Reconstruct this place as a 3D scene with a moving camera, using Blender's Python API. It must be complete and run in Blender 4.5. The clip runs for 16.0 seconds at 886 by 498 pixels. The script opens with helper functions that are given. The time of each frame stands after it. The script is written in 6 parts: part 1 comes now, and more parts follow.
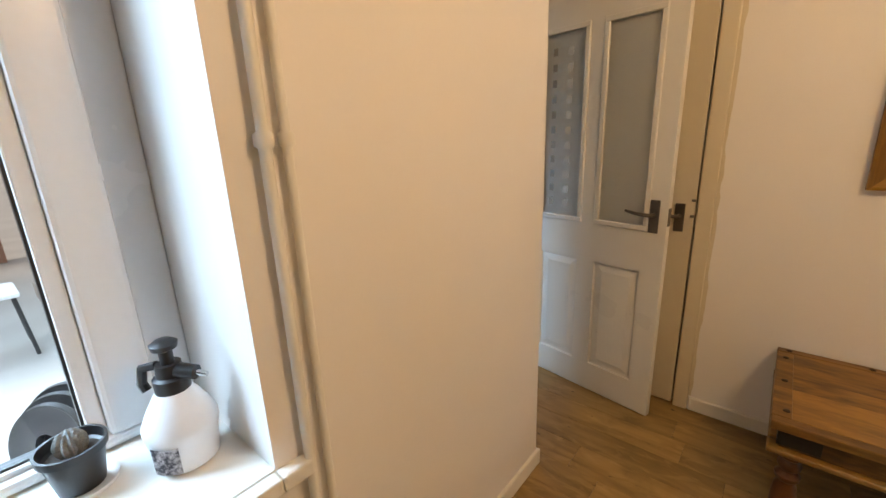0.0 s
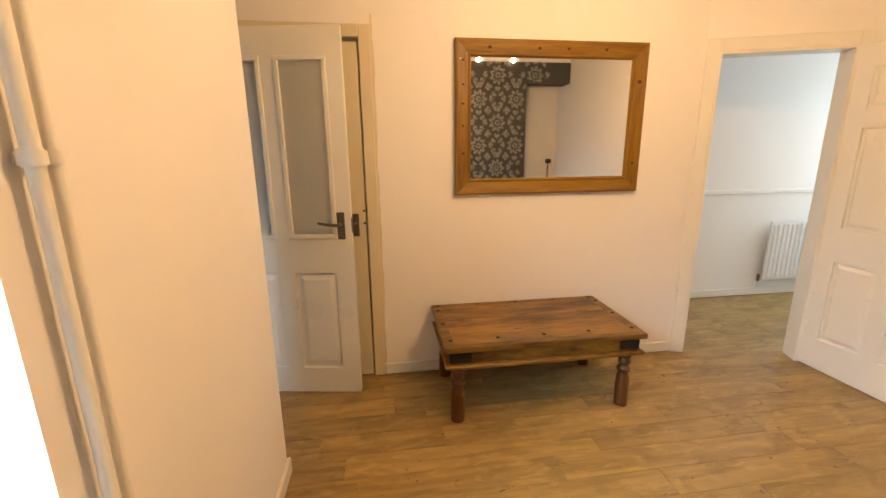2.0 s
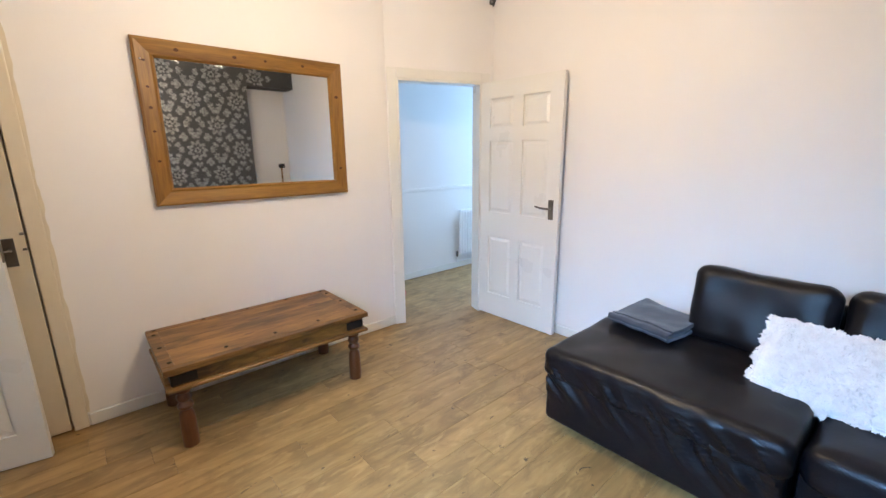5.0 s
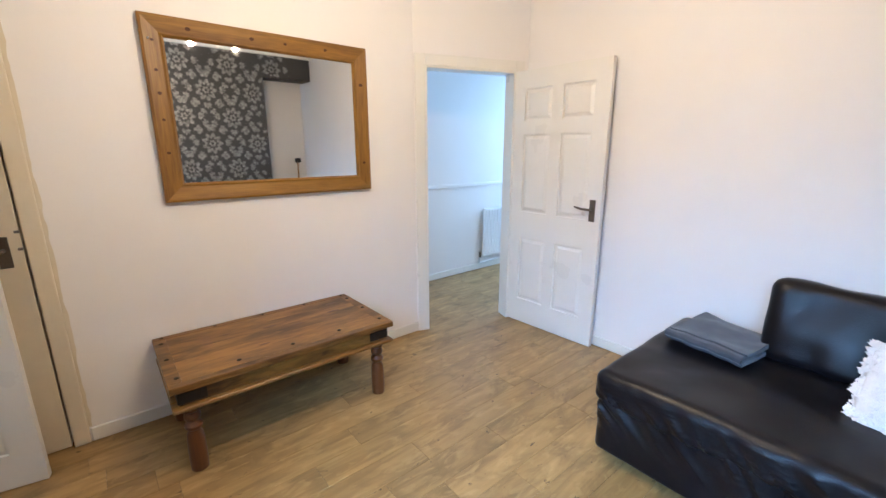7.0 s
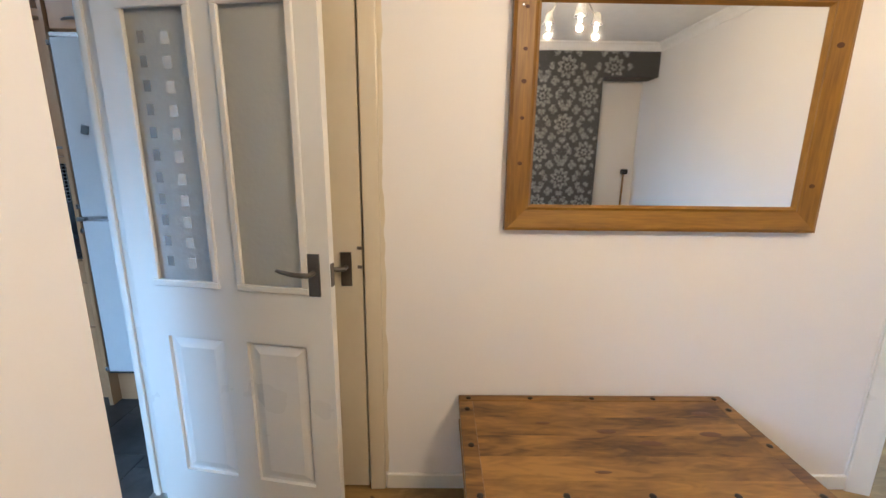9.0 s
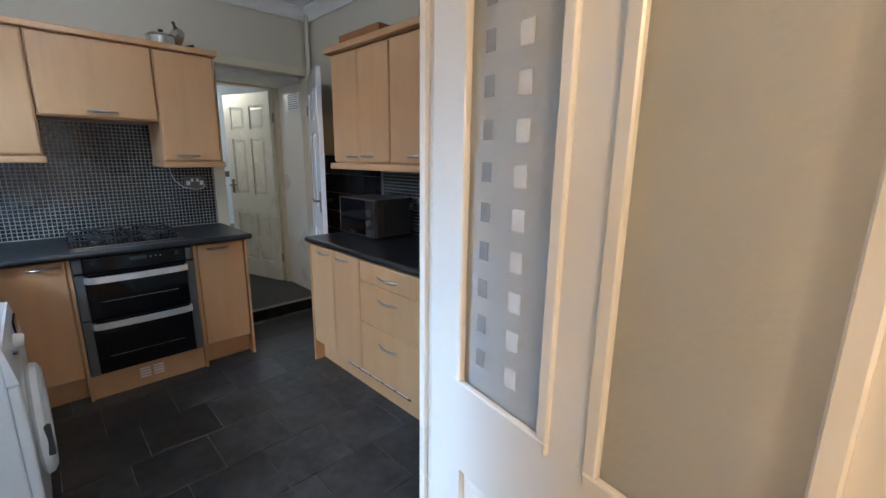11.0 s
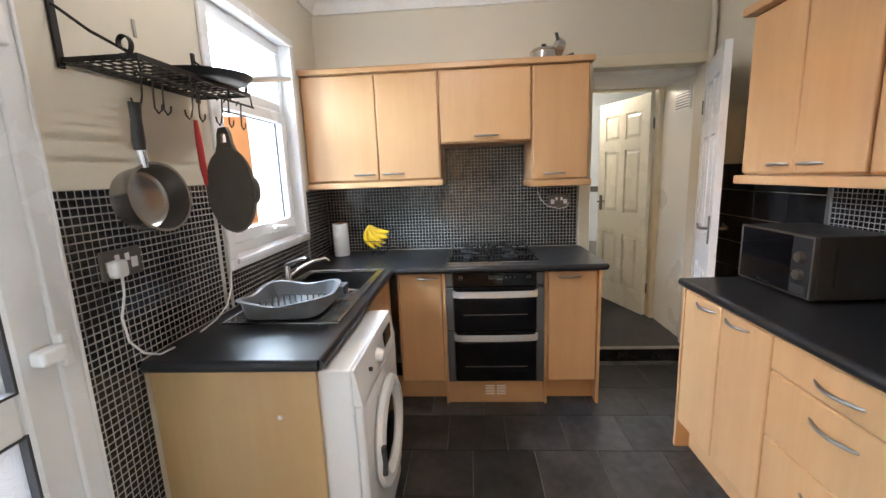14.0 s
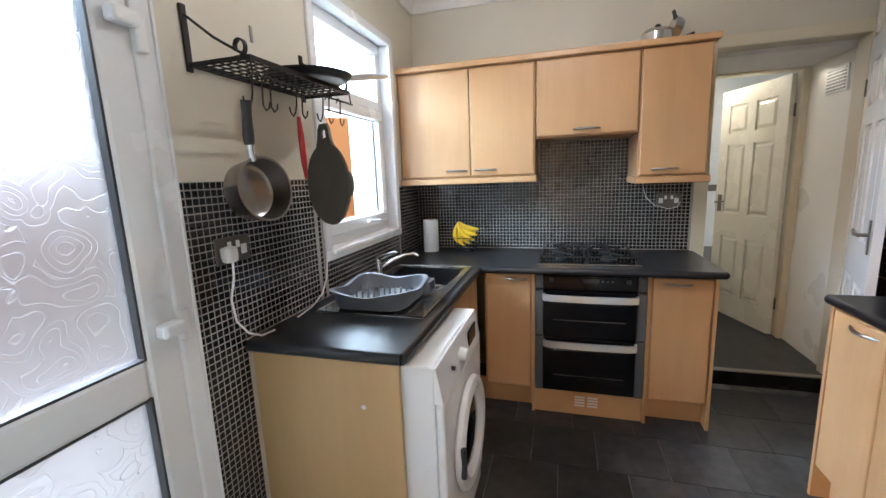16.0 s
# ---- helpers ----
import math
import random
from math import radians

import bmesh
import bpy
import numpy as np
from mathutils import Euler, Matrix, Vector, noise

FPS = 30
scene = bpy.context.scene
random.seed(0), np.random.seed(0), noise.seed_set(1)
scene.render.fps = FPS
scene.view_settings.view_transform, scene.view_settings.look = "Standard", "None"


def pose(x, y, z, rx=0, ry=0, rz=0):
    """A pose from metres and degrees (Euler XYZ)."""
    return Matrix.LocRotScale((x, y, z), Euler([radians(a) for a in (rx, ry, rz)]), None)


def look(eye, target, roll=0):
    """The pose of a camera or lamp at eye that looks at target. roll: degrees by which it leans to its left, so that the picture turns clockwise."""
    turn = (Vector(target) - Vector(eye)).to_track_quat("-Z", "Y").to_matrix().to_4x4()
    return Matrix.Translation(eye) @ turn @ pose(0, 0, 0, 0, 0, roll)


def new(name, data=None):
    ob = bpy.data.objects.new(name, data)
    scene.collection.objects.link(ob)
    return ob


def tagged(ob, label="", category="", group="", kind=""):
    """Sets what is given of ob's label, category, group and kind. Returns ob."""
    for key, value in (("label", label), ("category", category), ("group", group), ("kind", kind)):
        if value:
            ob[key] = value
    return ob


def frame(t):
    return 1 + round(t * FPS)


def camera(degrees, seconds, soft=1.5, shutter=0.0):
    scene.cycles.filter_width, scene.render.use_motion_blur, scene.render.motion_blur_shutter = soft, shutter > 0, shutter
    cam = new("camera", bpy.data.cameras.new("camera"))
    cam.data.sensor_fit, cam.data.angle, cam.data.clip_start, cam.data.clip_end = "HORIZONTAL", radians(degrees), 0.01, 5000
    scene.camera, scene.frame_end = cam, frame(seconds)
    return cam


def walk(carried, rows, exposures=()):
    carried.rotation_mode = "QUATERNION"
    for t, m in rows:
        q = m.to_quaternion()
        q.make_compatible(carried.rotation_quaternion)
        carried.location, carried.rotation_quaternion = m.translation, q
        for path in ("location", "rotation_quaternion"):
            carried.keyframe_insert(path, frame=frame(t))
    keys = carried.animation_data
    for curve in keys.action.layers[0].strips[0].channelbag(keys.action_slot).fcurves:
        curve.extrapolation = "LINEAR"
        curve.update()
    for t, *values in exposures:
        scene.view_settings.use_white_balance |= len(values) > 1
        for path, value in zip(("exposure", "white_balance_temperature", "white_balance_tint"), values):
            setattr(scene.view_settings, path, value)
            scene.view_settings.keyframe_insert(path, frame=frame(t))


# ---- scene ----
cam = camera(94.0, 16.0)
PATH = [
    (0, (0.098, 0.033, 1.415), (-1.145, 1.507, 0.884), -2.1),
    (0.7, (-0.001, -0.003, 1.425), (-0.721, 1.788, 0.901), -1.6),
    (1.5, (-0.064, -0.144, 1.431), (-0.152, 1.795, 0.948), -1.0),
    (2, (-0.106, -0.254, 1.42), (0.166, 1.673, 0.961), -0.6),
    (2.5, (-0.095, -0.358, 1.426), (0.456, 1.511, 0.976), -0.3),
    (3, (-0.072, -0.427, 1.433), (0.72, 1.354, 0.984), -0.1),
    (3.5, (-0.034, -0.486, 1.427), (0.96, 1.193, 0.985), -0.2),
    (4, (-0.005, -0.533, 1.432), (1.152, 1.036, 0.985), -0.4),
    (4.5, (-0.002, -0.548, 1.442), (1.285, 0.914, 0.988), -0.6),
    (7, (0.068, -0.27, 1.426), (1.31, 1.225, 0.954), -0.1),
    (7.5, (0.127, -0.087, 1.439), (1.142, 1.571, 0.969), 0.3),
    (8, (0.088, 0.158, 1.429), (0.835, 1.954, 0.967), 0.6),
    (8.5, (0.096, 0.401, 1.422), (0.484, 2.312, 0.974), 0.5),
    (9, (0.075, 0.685, 1.43), (0.098, 2.636, 0.991), 0.7),
    (9.5, (0.003, 0.949, 1.41), (-0.356, 2.873, 0.996), 1.0),
    (10, (-0.107, 1.192, 1.451), (-0.828, 3.000, 0.995), 1.0),
    (10.2, (-0.157, 1.284, 1.439), (-1.032, 3.026, 0.989), 1.0),
    (12.5, (-0.823, 1.717, 1.462), (-2.701, 2.274, 1.057), -1.2),
    (13, (-0.896, 1.737, 1.459), (-2.834, 2.055, 1.082), -1.6),
    (13.5, (-0.955, 1.78, 1.469), (-2.919, 1.862, 1.099), -1.8),
    (14, (-0.973, 1.794, 1.462), (-2.937, 1.662, 1.105), -2.2),
    (14.5, (-0.989, 1.803, 1.469), (-2.933, 1.496, 1.111), -2.3),
    (15, (-0.994, 1.807, 1.456), (-2.915, 1.365, 1.115), -2.5),
    (15.5, (-1.013, 1.803, 1.446), (-2.914, 1.28, 1.11), -2.4),
    (16, (-1.034, 1.789, 1.447), (-2.923, 1.232, 1.099), -2.2),
]
EXPOSURES = [(0.0, 0.0, 7500, 14), (0.5, 0.38, 7800, 14), (1.5, 0.52, 9300, 19), (2.0, 0.5, 9200, 20), (2.5, 0.62, 6700, 12), (3.0, 0.64, 5500, 10),
             (4.5, 0.66, 5300, 10), (7.0, 0.66, 5200, 10), (9.0, 0.66, 5500, 9), (10.0, 0.68, 5600, 10), (10.5, 0.8, 5900, 12), (12.2, 1.68, 8000, 19),
             (13.5, 1.88, 8500, 21), (14.5, 1.79, 7900, 20), (16.0, 1.65, 7700, 19)]
walk(cam, [(t, look(eye, target, roll)) for t, eye, target, roll in PATH], EXPOSURES)

# ---- world, sun, lamps ----
world = bpy.data.worlds.new("world")
scene.world = world
world.use_nodes = True
wn = world.node_tree.nodes
sky = wn.new("ShaderNodeTexSky")
sky.sky_type, sky.sun_disc = "NISHITA", False
sky.sun_elevation, sky.sun_rotation = radians(42), radians(200)
grey = wn.new("ShaderNodeHueSaturation")
grey.inputs["Saturation"].default_value = 0.35
world.node_tree.links.new(sky.outputs[0], grey.inputs["Color"])
world.node_tree.links.new(grey.outputs[0], wn["Background"].inputs[0])
wn["Background"].inputs[1].default_value = 0.15


def lamp(name, kind, m, energy, color, **more):
    data = bpy.data.lights.new(name, kind)
    data.energy, data.color = energy, color
    if kind == "AREA":
        data.shape, data.size, data.size_y = "RECTANGLE", more["size"], more["size_y"]
    elif kind == "SUN":
        data.angle = radians(more["angle"])
    else:
        data.shadow_soft_size = more["soft"]
    ob = new(name, data)
    ob.matrix_world = m
    return ob


DAY = (0.38, 0.65, 1.0)
KDAY = (0.42, 0.70, 1.0)
WARM = (1.0, 0.70, 0.40)
lamp("sun", "SUN", look((-2.5, -6, 8), (-1.5, 0, 0)), 1.2, (1.0, 0.95, 0.88), angle=12)
lamp("living_window_light", "AREA", look((-2.9, -1.5, 3.1), (0.7, 0.1, 0.7)), 290, DAY, size=2.6, size_y=1.4)
lamp("kitchen_window_light", "AREA", look((-5.4, -0.9, 3.1), (-2.3, 1.3, 0.9)), 230, KDAY, size=3.4, size_y=2.0)
lamp("kitchen_door_light", "AREA", look((-1.6, -1.0, 3.0), (-1.8, 2.4, 0.6)), 100, KDAY, size=1.0, size_y=1.2)
lamp("back_room_light", "AREA", look((5.1, 2.75, 1.5), (3.0, 2.75, 1.2)), 27, (0.5, 0.75, 1.0), size=0.7, size_y=1.3)
for sx, sy in ((0.82, 0.66), (1.15, 0.66), (0.98, 0.84)):
    lamp("spot_bulb_light", "POINT", pose(sx, sy, 2.25), 15.2, WARM, soft=0.015)
lamp("kitchen_ceiling_bulb", "POINT", pose(-2.55, 1.75, 2.5), 7.2, (0.75, 0.87, 1.0), soft=0.014)
lamp("bathroom_bulb", "POINT", pose(-5.3, 3.0, 2.2), 3.0, (0.95, 0.97, 0.9), soft=0.05)
lamp("bathroom_light", "AREA", look((-5.7, 2.4, 2.4), (-5.7, 2.9, 0.5)), 7, (0.85, 0.93, 1.0), size=0.8, size_y=0.5)

# ---- materials ----
MATS = {}


def material(name, c1, c2=None, rough=0.5, metal=0.0, scale=6.0, fine=60.0, bump=0.1, grain=None, coat=0.0, spread=0.5, rough_var=0.1, per_object=0.0, dist=0.004, alpha=None, sheen=0.0):
    """A surface of two tones, mixed by broad and fine noise; grain: noise stretched along that axis."""
    if name in MATS:
        return MATS[name]
    m = bpy.data.materials.new(name)
    m.use_nodes = True
    n, l = m.node_tree.nodes, m.node_tree.links
    b = n["Principled BSDF"]
    c2 = c2 or tuple(0.82 * v for v in c1)
    tc = n.new("ShaderNodeTexCoord")
    src = tc.outputs["Object"]
    if per_object:
        info = n.new("ShaderNodeObjectInfo")
        add = n.new("ShaderNodeVectorMath")
        add.operation = "MULTIPLY_ADD"
        add.inputs[1].default_value = (1, 1, 1)
        shift = n.new("ShaderNodeCombineXYZ")
        mul = n.new("ShaderNodeMath")
        mul.operation = "MULTIPLY"
        mul.inputs[1].default_value = 37.0
        l.new(info.outputs["Random"], mul.inputs[0])
        for k in range(3):
            l.new(mul.outputs[0], shift.inputs[k])
        l.new(src, add.inputs[0])
        l.new(shift.outputs[0], add.inputs[2])
        src = add.outputs[0]
    mp = n.new("ShaderNodeMapping")
    sc = [1.0, 1.0, 1.0]
    if grain is not None:
        sc = [9.0, 9.0, 9.0]
        sc[grain] = 0.7
    mp.inputs["Scale"].default_value = sc
    l.new(src, mp.inputs[0])
    big, small = n.new("ShaderNodeTexNoise"), n.new("ShaderNodeTexNoise")
    big.inputs["Scale"].default_value, small.inputs["Scale"].default_value = scale, fine
    big.inputs["Detail"].default_value, small.inputs["Detail"].default_value = 4, 5
    if grain is not None:
        big.inputs["Distortion"].default_value = 0.6
    l.new(mp.outputs[0], big.inputs["Vector"])
    l.new(mp.outputs[0], small.inputs["Vector"])
    mix = n.new("ShaderNodeMath")
    mix.operation = "MULTIPLY_ADD"
    mix.inputs[1].default_value = 0.35
    l.new(small.outputs[0], mix.inputs[0])
    half = n.new("ShaderNodeMath")
    half.operation = "MULTIPLY"
    half.inputs[1].default_value = 0.65
    l.new(big.outputs[0], half.inputs[0])
    l.new(half.outputs[0], mix.inputs[2])
    ramp = n.new("ShaderNodeMapRange")
    ramp.inputs["From Min"].default_value, ramp.inputs["From Max"].default_value = 0.5 - spread * 0.4, 0.5 + spread * 0.4
    l.new(mix.outputs[0], ramp.inputs["Value"])
    col = n.new("ShaderNodeMix")
    col.data_type = "RGBA"
    col.inputs["A"].default_value, col.inputs["B"].default_value = (*c1, 1), (*c2, 1)
    l.new(ramp.outputs[0], col.inputs["Factor"])
    out = col.outputs["Result"]
    if per_object:
        hsv = n.new("ShaderNodeHueSaturation")
        val = n.new("ShaderNodeMapRange")
        val.inputs["To Min"].default_value, val.inputs["To Max"].default_value = 1 - per_object, 1 + per_object
        l.new(info.outputs["Random"], val.inputs["Value"])
        l.new(val.outputs[0], hsv.inputs["Value"])
        l.new(out, hsv.inputs["Color"])
        out = hsv.outputs[0]
    l.new(out, b.inputs["Base Color"])
    rr = n.new("ShaderNodeMapRange")
    rr.inputs["To Min"].default_value, rr.inputs["To Max"].default_value = max(0.02, rough - rough_var), min(1, rough + rough_var)
    l.new(big.outputs[0], rr.inputs["Value"])
    l.new(rr.outputs[0], b.inputs["Roughness"])
    b.inputs["Metallic"].default_value = metal
    b.inputs["Coat Weight"].default_value = coat
    b.inputs["Coat Roughness"].default_value = 0.12
    b.inputs["Sheen Weight"].default_value = sheen
    if bump:
        bp = n.new("ShaderNodeBump")
        bp.inputs["Strength"].default_value, bp.inputs["Distance"].default_value = bump, dist
        l.new(mix.outputs[0], bp.inputs["Height"])
        l.new(bp.outputs[0], b.inputs["Normal"])
    MATS[name] = m
    return m


def glass(name, color=(1, 1, 1), rough=0.0, bump=0.0, scale=20.0, swirl=False):
    m = bpy.data.materials.new(name)
    m.use_nodes = True
    n, l = m.node_tree.nodes, m.node_tree.links
    b = n["Principled BSDF"]
    b.inputs["Base Color"].default_value = (*color, 1)
    b.inputs["Transmission Weight"].default_value, b.inputs["Roughness"].default_value, b.inputs["IOR"].default_value = 1.0, rough, 1.3
    if bump:
        tc = n.new("ShaderNodeTexCoord")
        bp = n.new("ShaderNodeBump")
        bp.inputs["Strength"].default_value, bp.inputs["Distance"].default_value = bump, 0.01
        if swirl:
            warp = n.new("ShaderNodeTexNoise")
            warp.inputs["Scale"].default_value, warp.inputs["Detail"].default_value = 6.0, 1.0
            l.new(tc.outputs["Object"], warp.inputs["Vector"])
            blend = n.new("ShaderNodeMix")
            blend.data_type = "RGBA"
            blend.inputs["Factor"].default_value = 0.30
            l.new(tc.outputs["Object"], blend.inputs["A"])
            l.new(warp.outputs["Color"], blend.inputs["B"])
            cells = n.new("ShaderNodeTexVoronoi")
            cells.inputs["Scale"].default_value = 8.0
            l.new(blend.outputs["Result"], cells.inputs["Vector"])
            w = n.new("ShaderNodeMath")
            w.operation = "MULTIPLY"
            w.inputs[1].default_value = 44.0
            l.new(cells.outputs["Distance"], w.inputs[0])
            sn = n.new("ShaderNodeMath")
            sn.operation = "SINE"
            l.new(w.outputs[0], sn.inputs[0])
            pw = n.new("ShaderNodeMapRange")
            pw.inputs["From Min"].default_value, pw.inputs["From Max"].default_value = 0.90, 1.0
            l.new(sn.outputs[0], pw.inputs["Value"])
            l.new(pw.outputs[0], bp.inputs["Height"])
        else:
            tx = n.new("ShaderNodeTexNoise")
            tx.inputs["Scale"].default_value = scale
            l.new(tc.outputs["Object"], tx.inputs["Vector"])
            l.new(tx.outputs[0], bp.inputs["Height"])
        l.new(bp.outputs[0], b.inputs["Normal"])
    return m


def glow(name, color, strength):
    m = bpy.data.materials.new(name)
    m.use_nodes = True
    b = m.node_tree.nodes["Principled BSDF"]
    b.inputs["Emission Color"].default_value, b.inputs["Emission Strength"].default_value = (*color, 1), strength
    return m


def plank_wood(name):
    """Worn oak-effect planks: stretched grain, broad worn patches and small dark knots; each plank has its own tone."""
    m = bpy.data.materials.new(name)
    m.use_nodes = True
    n, l = m.node_tree.nodes, m.node_tree.links
    b = n["Principled BSDF"]
    tc, info = n.new("ShaderNodeTexCoord"), n.new("ShaderNodeObjectInfo")
    shift = n.new("ShaderNodeVectorMath")
    shift.operation = "ADD"
    sc = n.new("ShaderNodeVectorMath")
    sc.operation = "SCALE"
    sc.inputs["Scale"].default_value = 53.0
    cx = n.new("ShaderNodeCombineXYZ")
    for k in range(3):
        l.new(info.outputs["Random"], cx.inputs[k])
    l.new(cx.outputs[0], sc.inputs[0])
    l.new(tc.outputs["Object"], shift.inputs[0])
    l.new(sc.outputs[0], shift.inputs[1])

    def noise_at(scale3, size, detail, distort=0.0):
        mp, tx = n.new("ShaderNodeMapping"), n.new("ShaderNodeTexNoise")
        mp.inputs["Scale"].default_value = scale3
        tx.inputs["Scale"].default_value, tx.inputs["Detail"].default_value, tx.inputs["Distortion"].default_value = size, detail, distort
        l.new(shift.outputs[0], mp.inputs[0])
        l.new(mp.outputs[0], tx.inputs["Vector"])
        return tx.outputs[0]

    def ramp(src, lo, hi):
        r = n.new("ShaderNodeMapRange")
        r.inputs["From Min"].default_value, r.inputs["From Max"].default_value = lo, hi
        l.new(src, r.inputs["Value"])
        return r.outputs[0]

    def mix(fac, a, c):
        k = n.new("ShaderNodeMix")
        k.data_type = "RGBA"
        l.new(fac, k.inputs["Factor"])
        for name_, v in (("A", a), ("B", c)):
            if isinstance(v, tuple):
                k.inputs[name_].default_value = (*v, 1)
            else:
                l.new(v, k.inputs[name_])
        return k.outputs["Result"]

    grain = noise_at((0.8, 9, 1), 2.2, 8, 0.7)
    patch = noise_at((1.5, 2.6, 1), 2.8, 7, 0.8)
    worn = noise_at((1.6, 4.5, 1), 5.0, 8, 0.8)
    spots = noise_at((3.0, 4.5, 1), 6.0, 2, 0.8)
    col = mix(ramp(grain, 0.34, 0.66), (0.40, 0.252, 0.092), (0.265, 0.162, 0.056))
    col = mix(ramp(patch, 0.46, 0.78), col, (0.170, 0.104, 0.037))
    col = mix(ramp(worn, 0.52, 0.80), col, (0.47, 0.31, 0.125))
    col = mix(ramp(spots, 0.70, 0.77), col, (0.085, 0.050, 0.022))
    hsv, val = n.new("ShaderNodeHueSaturation"), n.new("ShaderNodeMapRange")
    val.inputs["To Min"].default_value, val.inputs["To Max"].default_value = 0.86, 1.12
    l.new(info.outputs["Random"], val.inputs["Value"])
    l.new(val.outputs[0], hsv.inputs["Value"])
    l.new(col, hsv.inputs["Color"])
    l.new(hsv.outputs[0], b.inputs["Base Color"])
    rr = n.new("ShaderNodeMapRange")
    rr.inputs["To Min"].default_value, rr.inputs["To Max"].default_value = 0.24, 0.48
    l.new(patch, rr.inputs["Value"])
    l.new(rr.outputs[0], b.inputs["Roughness"])
    bp = n.new("ShaderNodeBump")
    bp.inputs["Strength"].default_value, bp.inputs["Distance"].default_value = 0.12, 0.002
    l.new(grain, bp.inputs["Height"])
    l.new(bp.outputs[0], b.inputs["Normal"])
    return m


PAINT = material("wall_paint", (0.84, 0.81, 0.78), (0.80, 0.77, 0.74), rough=0.6, scale=2.5, fine=140, bump=0.10, spread=0.9, dist=0.002)
CREAMWALL = material("kitchen_paint", (0.66, 0.60, 0.49), (0.60, 0.545, 0.445), rough=0.55, scale=2.0, fine=140, bump=0.1, spread=0.9, dist=0.002)
CEIL = material("ceiling_paint", (0.85, 0.84, 0.82), (0.78, 0.77, 0.75), rough=0.75, scale=9, fine=60, bump=0.6, dist=0.01)
GLOSS = material("white_gloss_paint", (0.80, 0.78, 0.73), (0.76, 0.74, 0.68), rough=0.3, scale=3, fine=40, bump=0.06, spread=0.9)
CREAMGLOSS = material("cream_gloss_paint", (0.70, 0.62, 0.47), (0.64, 0.56, 0.41), rough=0.33, scale=3, fine=40, bump=0.1, spread=0.9)
UPVC = material("white_upvc", (0.80, 0.80, 0.80), (0.75, 0.76, 0.76), rough=0.25, scale=3, fine=60, bump=0.02)
PALEGREEN = material("pale_door_paint", (0.76, 0.76, 0.67), (0.70, 0.70, 0.61), rough=0.28, scale=3, fine=40, bump=0.06, spread=0.9)
PINE = material("pine_frame", (0.33, 0.165, 0.014), (0.12, 0.050, 0.004), rough=0.42, scale=2.2, fine=16, bump=0.12, grain=0, spread=0.5)
PINE_V = material("pine_frame_upright", (0.33, 0.165, 0.014), (0.12, 0.050, 0.004), rough=0.42, scale=2.2, fine=16, bump=0.12, grain=2, spread=0.5)
KNOT = material("wood_knot", (0.10, 0.042, 0.016), (0.05, 0.02, 0.01), rough=0.85, scale=60, fine=200)
SHEESHAM = material("dark_hardwood", (0.31, 0.155, 0.030), (0.055, 0.021, 0.005), rough=0.36, scale=0.8, fine=5, bump=0.12, grain=0, spread=0.34, per_object=0.07, coat=0.0)
for node in SHEESHAM.node_tree.nodes:
    if node.type == "TEX_NOISE":
        node.inputs["Distortion"].default_value = 1.3
    if node.type == "MAPPING":
        node.inputs["Scale"].default_value = (1.5, 7.0, 7.0)
SHEESHAM_V = material("dark_hardwood_upright", (0.15, 0.050, 0.010), (0.055, 0.018, 0.005), rough=0.38, scale=1.6, fine=10, bump=0.12, grain=2, spread=0.75, coat=0.15)
IRON = material("black_iron", (0.02, 0.019, 0.018), (0.035, 0.03, 0.028), rough=0.5, metal=0.6, scale=20, fine=120, bump=0.15)
PLANK = plank_wood("floor_plank")
JOINT = material("floor_joint", (0.10, 0.065, 0.035), rough=0.7)
LEATHER = material("brown_leather", (0.007, 0.0065, 0.009), (0.004, 0.004, 0.0055), rough=0.31, rough_var=0.05, scale=7, fine=180, bump=0.28, dist=0.009)
LEATHER.node_tree.nodes["Principled BSDF"].inputs["IOR"].default_value = 1.34
FABRIC = material("grey_fleece", (0.050, 0.058, 0.075), (0.030, 0.035, 0.047), rough=0.95, scale=18, fine=400, bump=0.5, sheen=0.3)
FUR = material("white_shag", (0.80, 0.78, 0.76), (0.66, 0.63, 0.62), rough=0.95, scale=30, fine=200, bump=0.4)
SATIN = material("satin_nickel", (0.42, 0.40, 0.37), (0.34, 0.32, 0.30), rough=0.32, metal=1.0, scale=10, fine=120, bump=0.02)
DULL = material("dull_nickel", (0.20, 0.18, 0.16), (0.14, 0.125, 0.11), rough=0.4, metal=0.9, scale=10, fine=120, bump=0.02)
CHROME = material("chrome", (0.72, 0.73, 0.74), (0.66, 0.67, 0.68), rough=0.14, metal=1.0, scale=10, fine=80, bump=0.01, rough_var=0.06)
STEEL = material("brushed_steel", (0.56, 0.57, 0.58), (0.48, 0.49, 0.50), rough=0.24, metal=1.0, scale=5, fine=60, bump=0.0, rough_var=0.06)
OVENTRIM = material("grey_oven_trim", (0.13, 0.135, 0.142), (0.11, 0.115, 0.12), rough=0.4, metal=0.5, scale=5, fine=60, bump=0.0)
BEECH = material("beech_laminate", (0.64, 0.365, 0.185), (0.53, 0.29, 0.135), rough=0.36, scale=0.9, fine=6, grain=2, bump=0.03, spread=0.8, dist=0.001)
BEECH_H = material("beech_laminate_edge", (0.64, 0.365, 0.185), (0.53, 0.29, 0.135), rough=0.36, scale=0.9, fine=6, grain=0, bump=0.03, spread=0.8, dist=0.001)
BEECH_END = material("beech_end_laminate", (0.60, 0.385, 0.190), (0.52, 0.325, 0.150), rough=0.4, scale=0.9, fine=6, grain=2, bump=0.03, spread=0.8, dist=0.001)
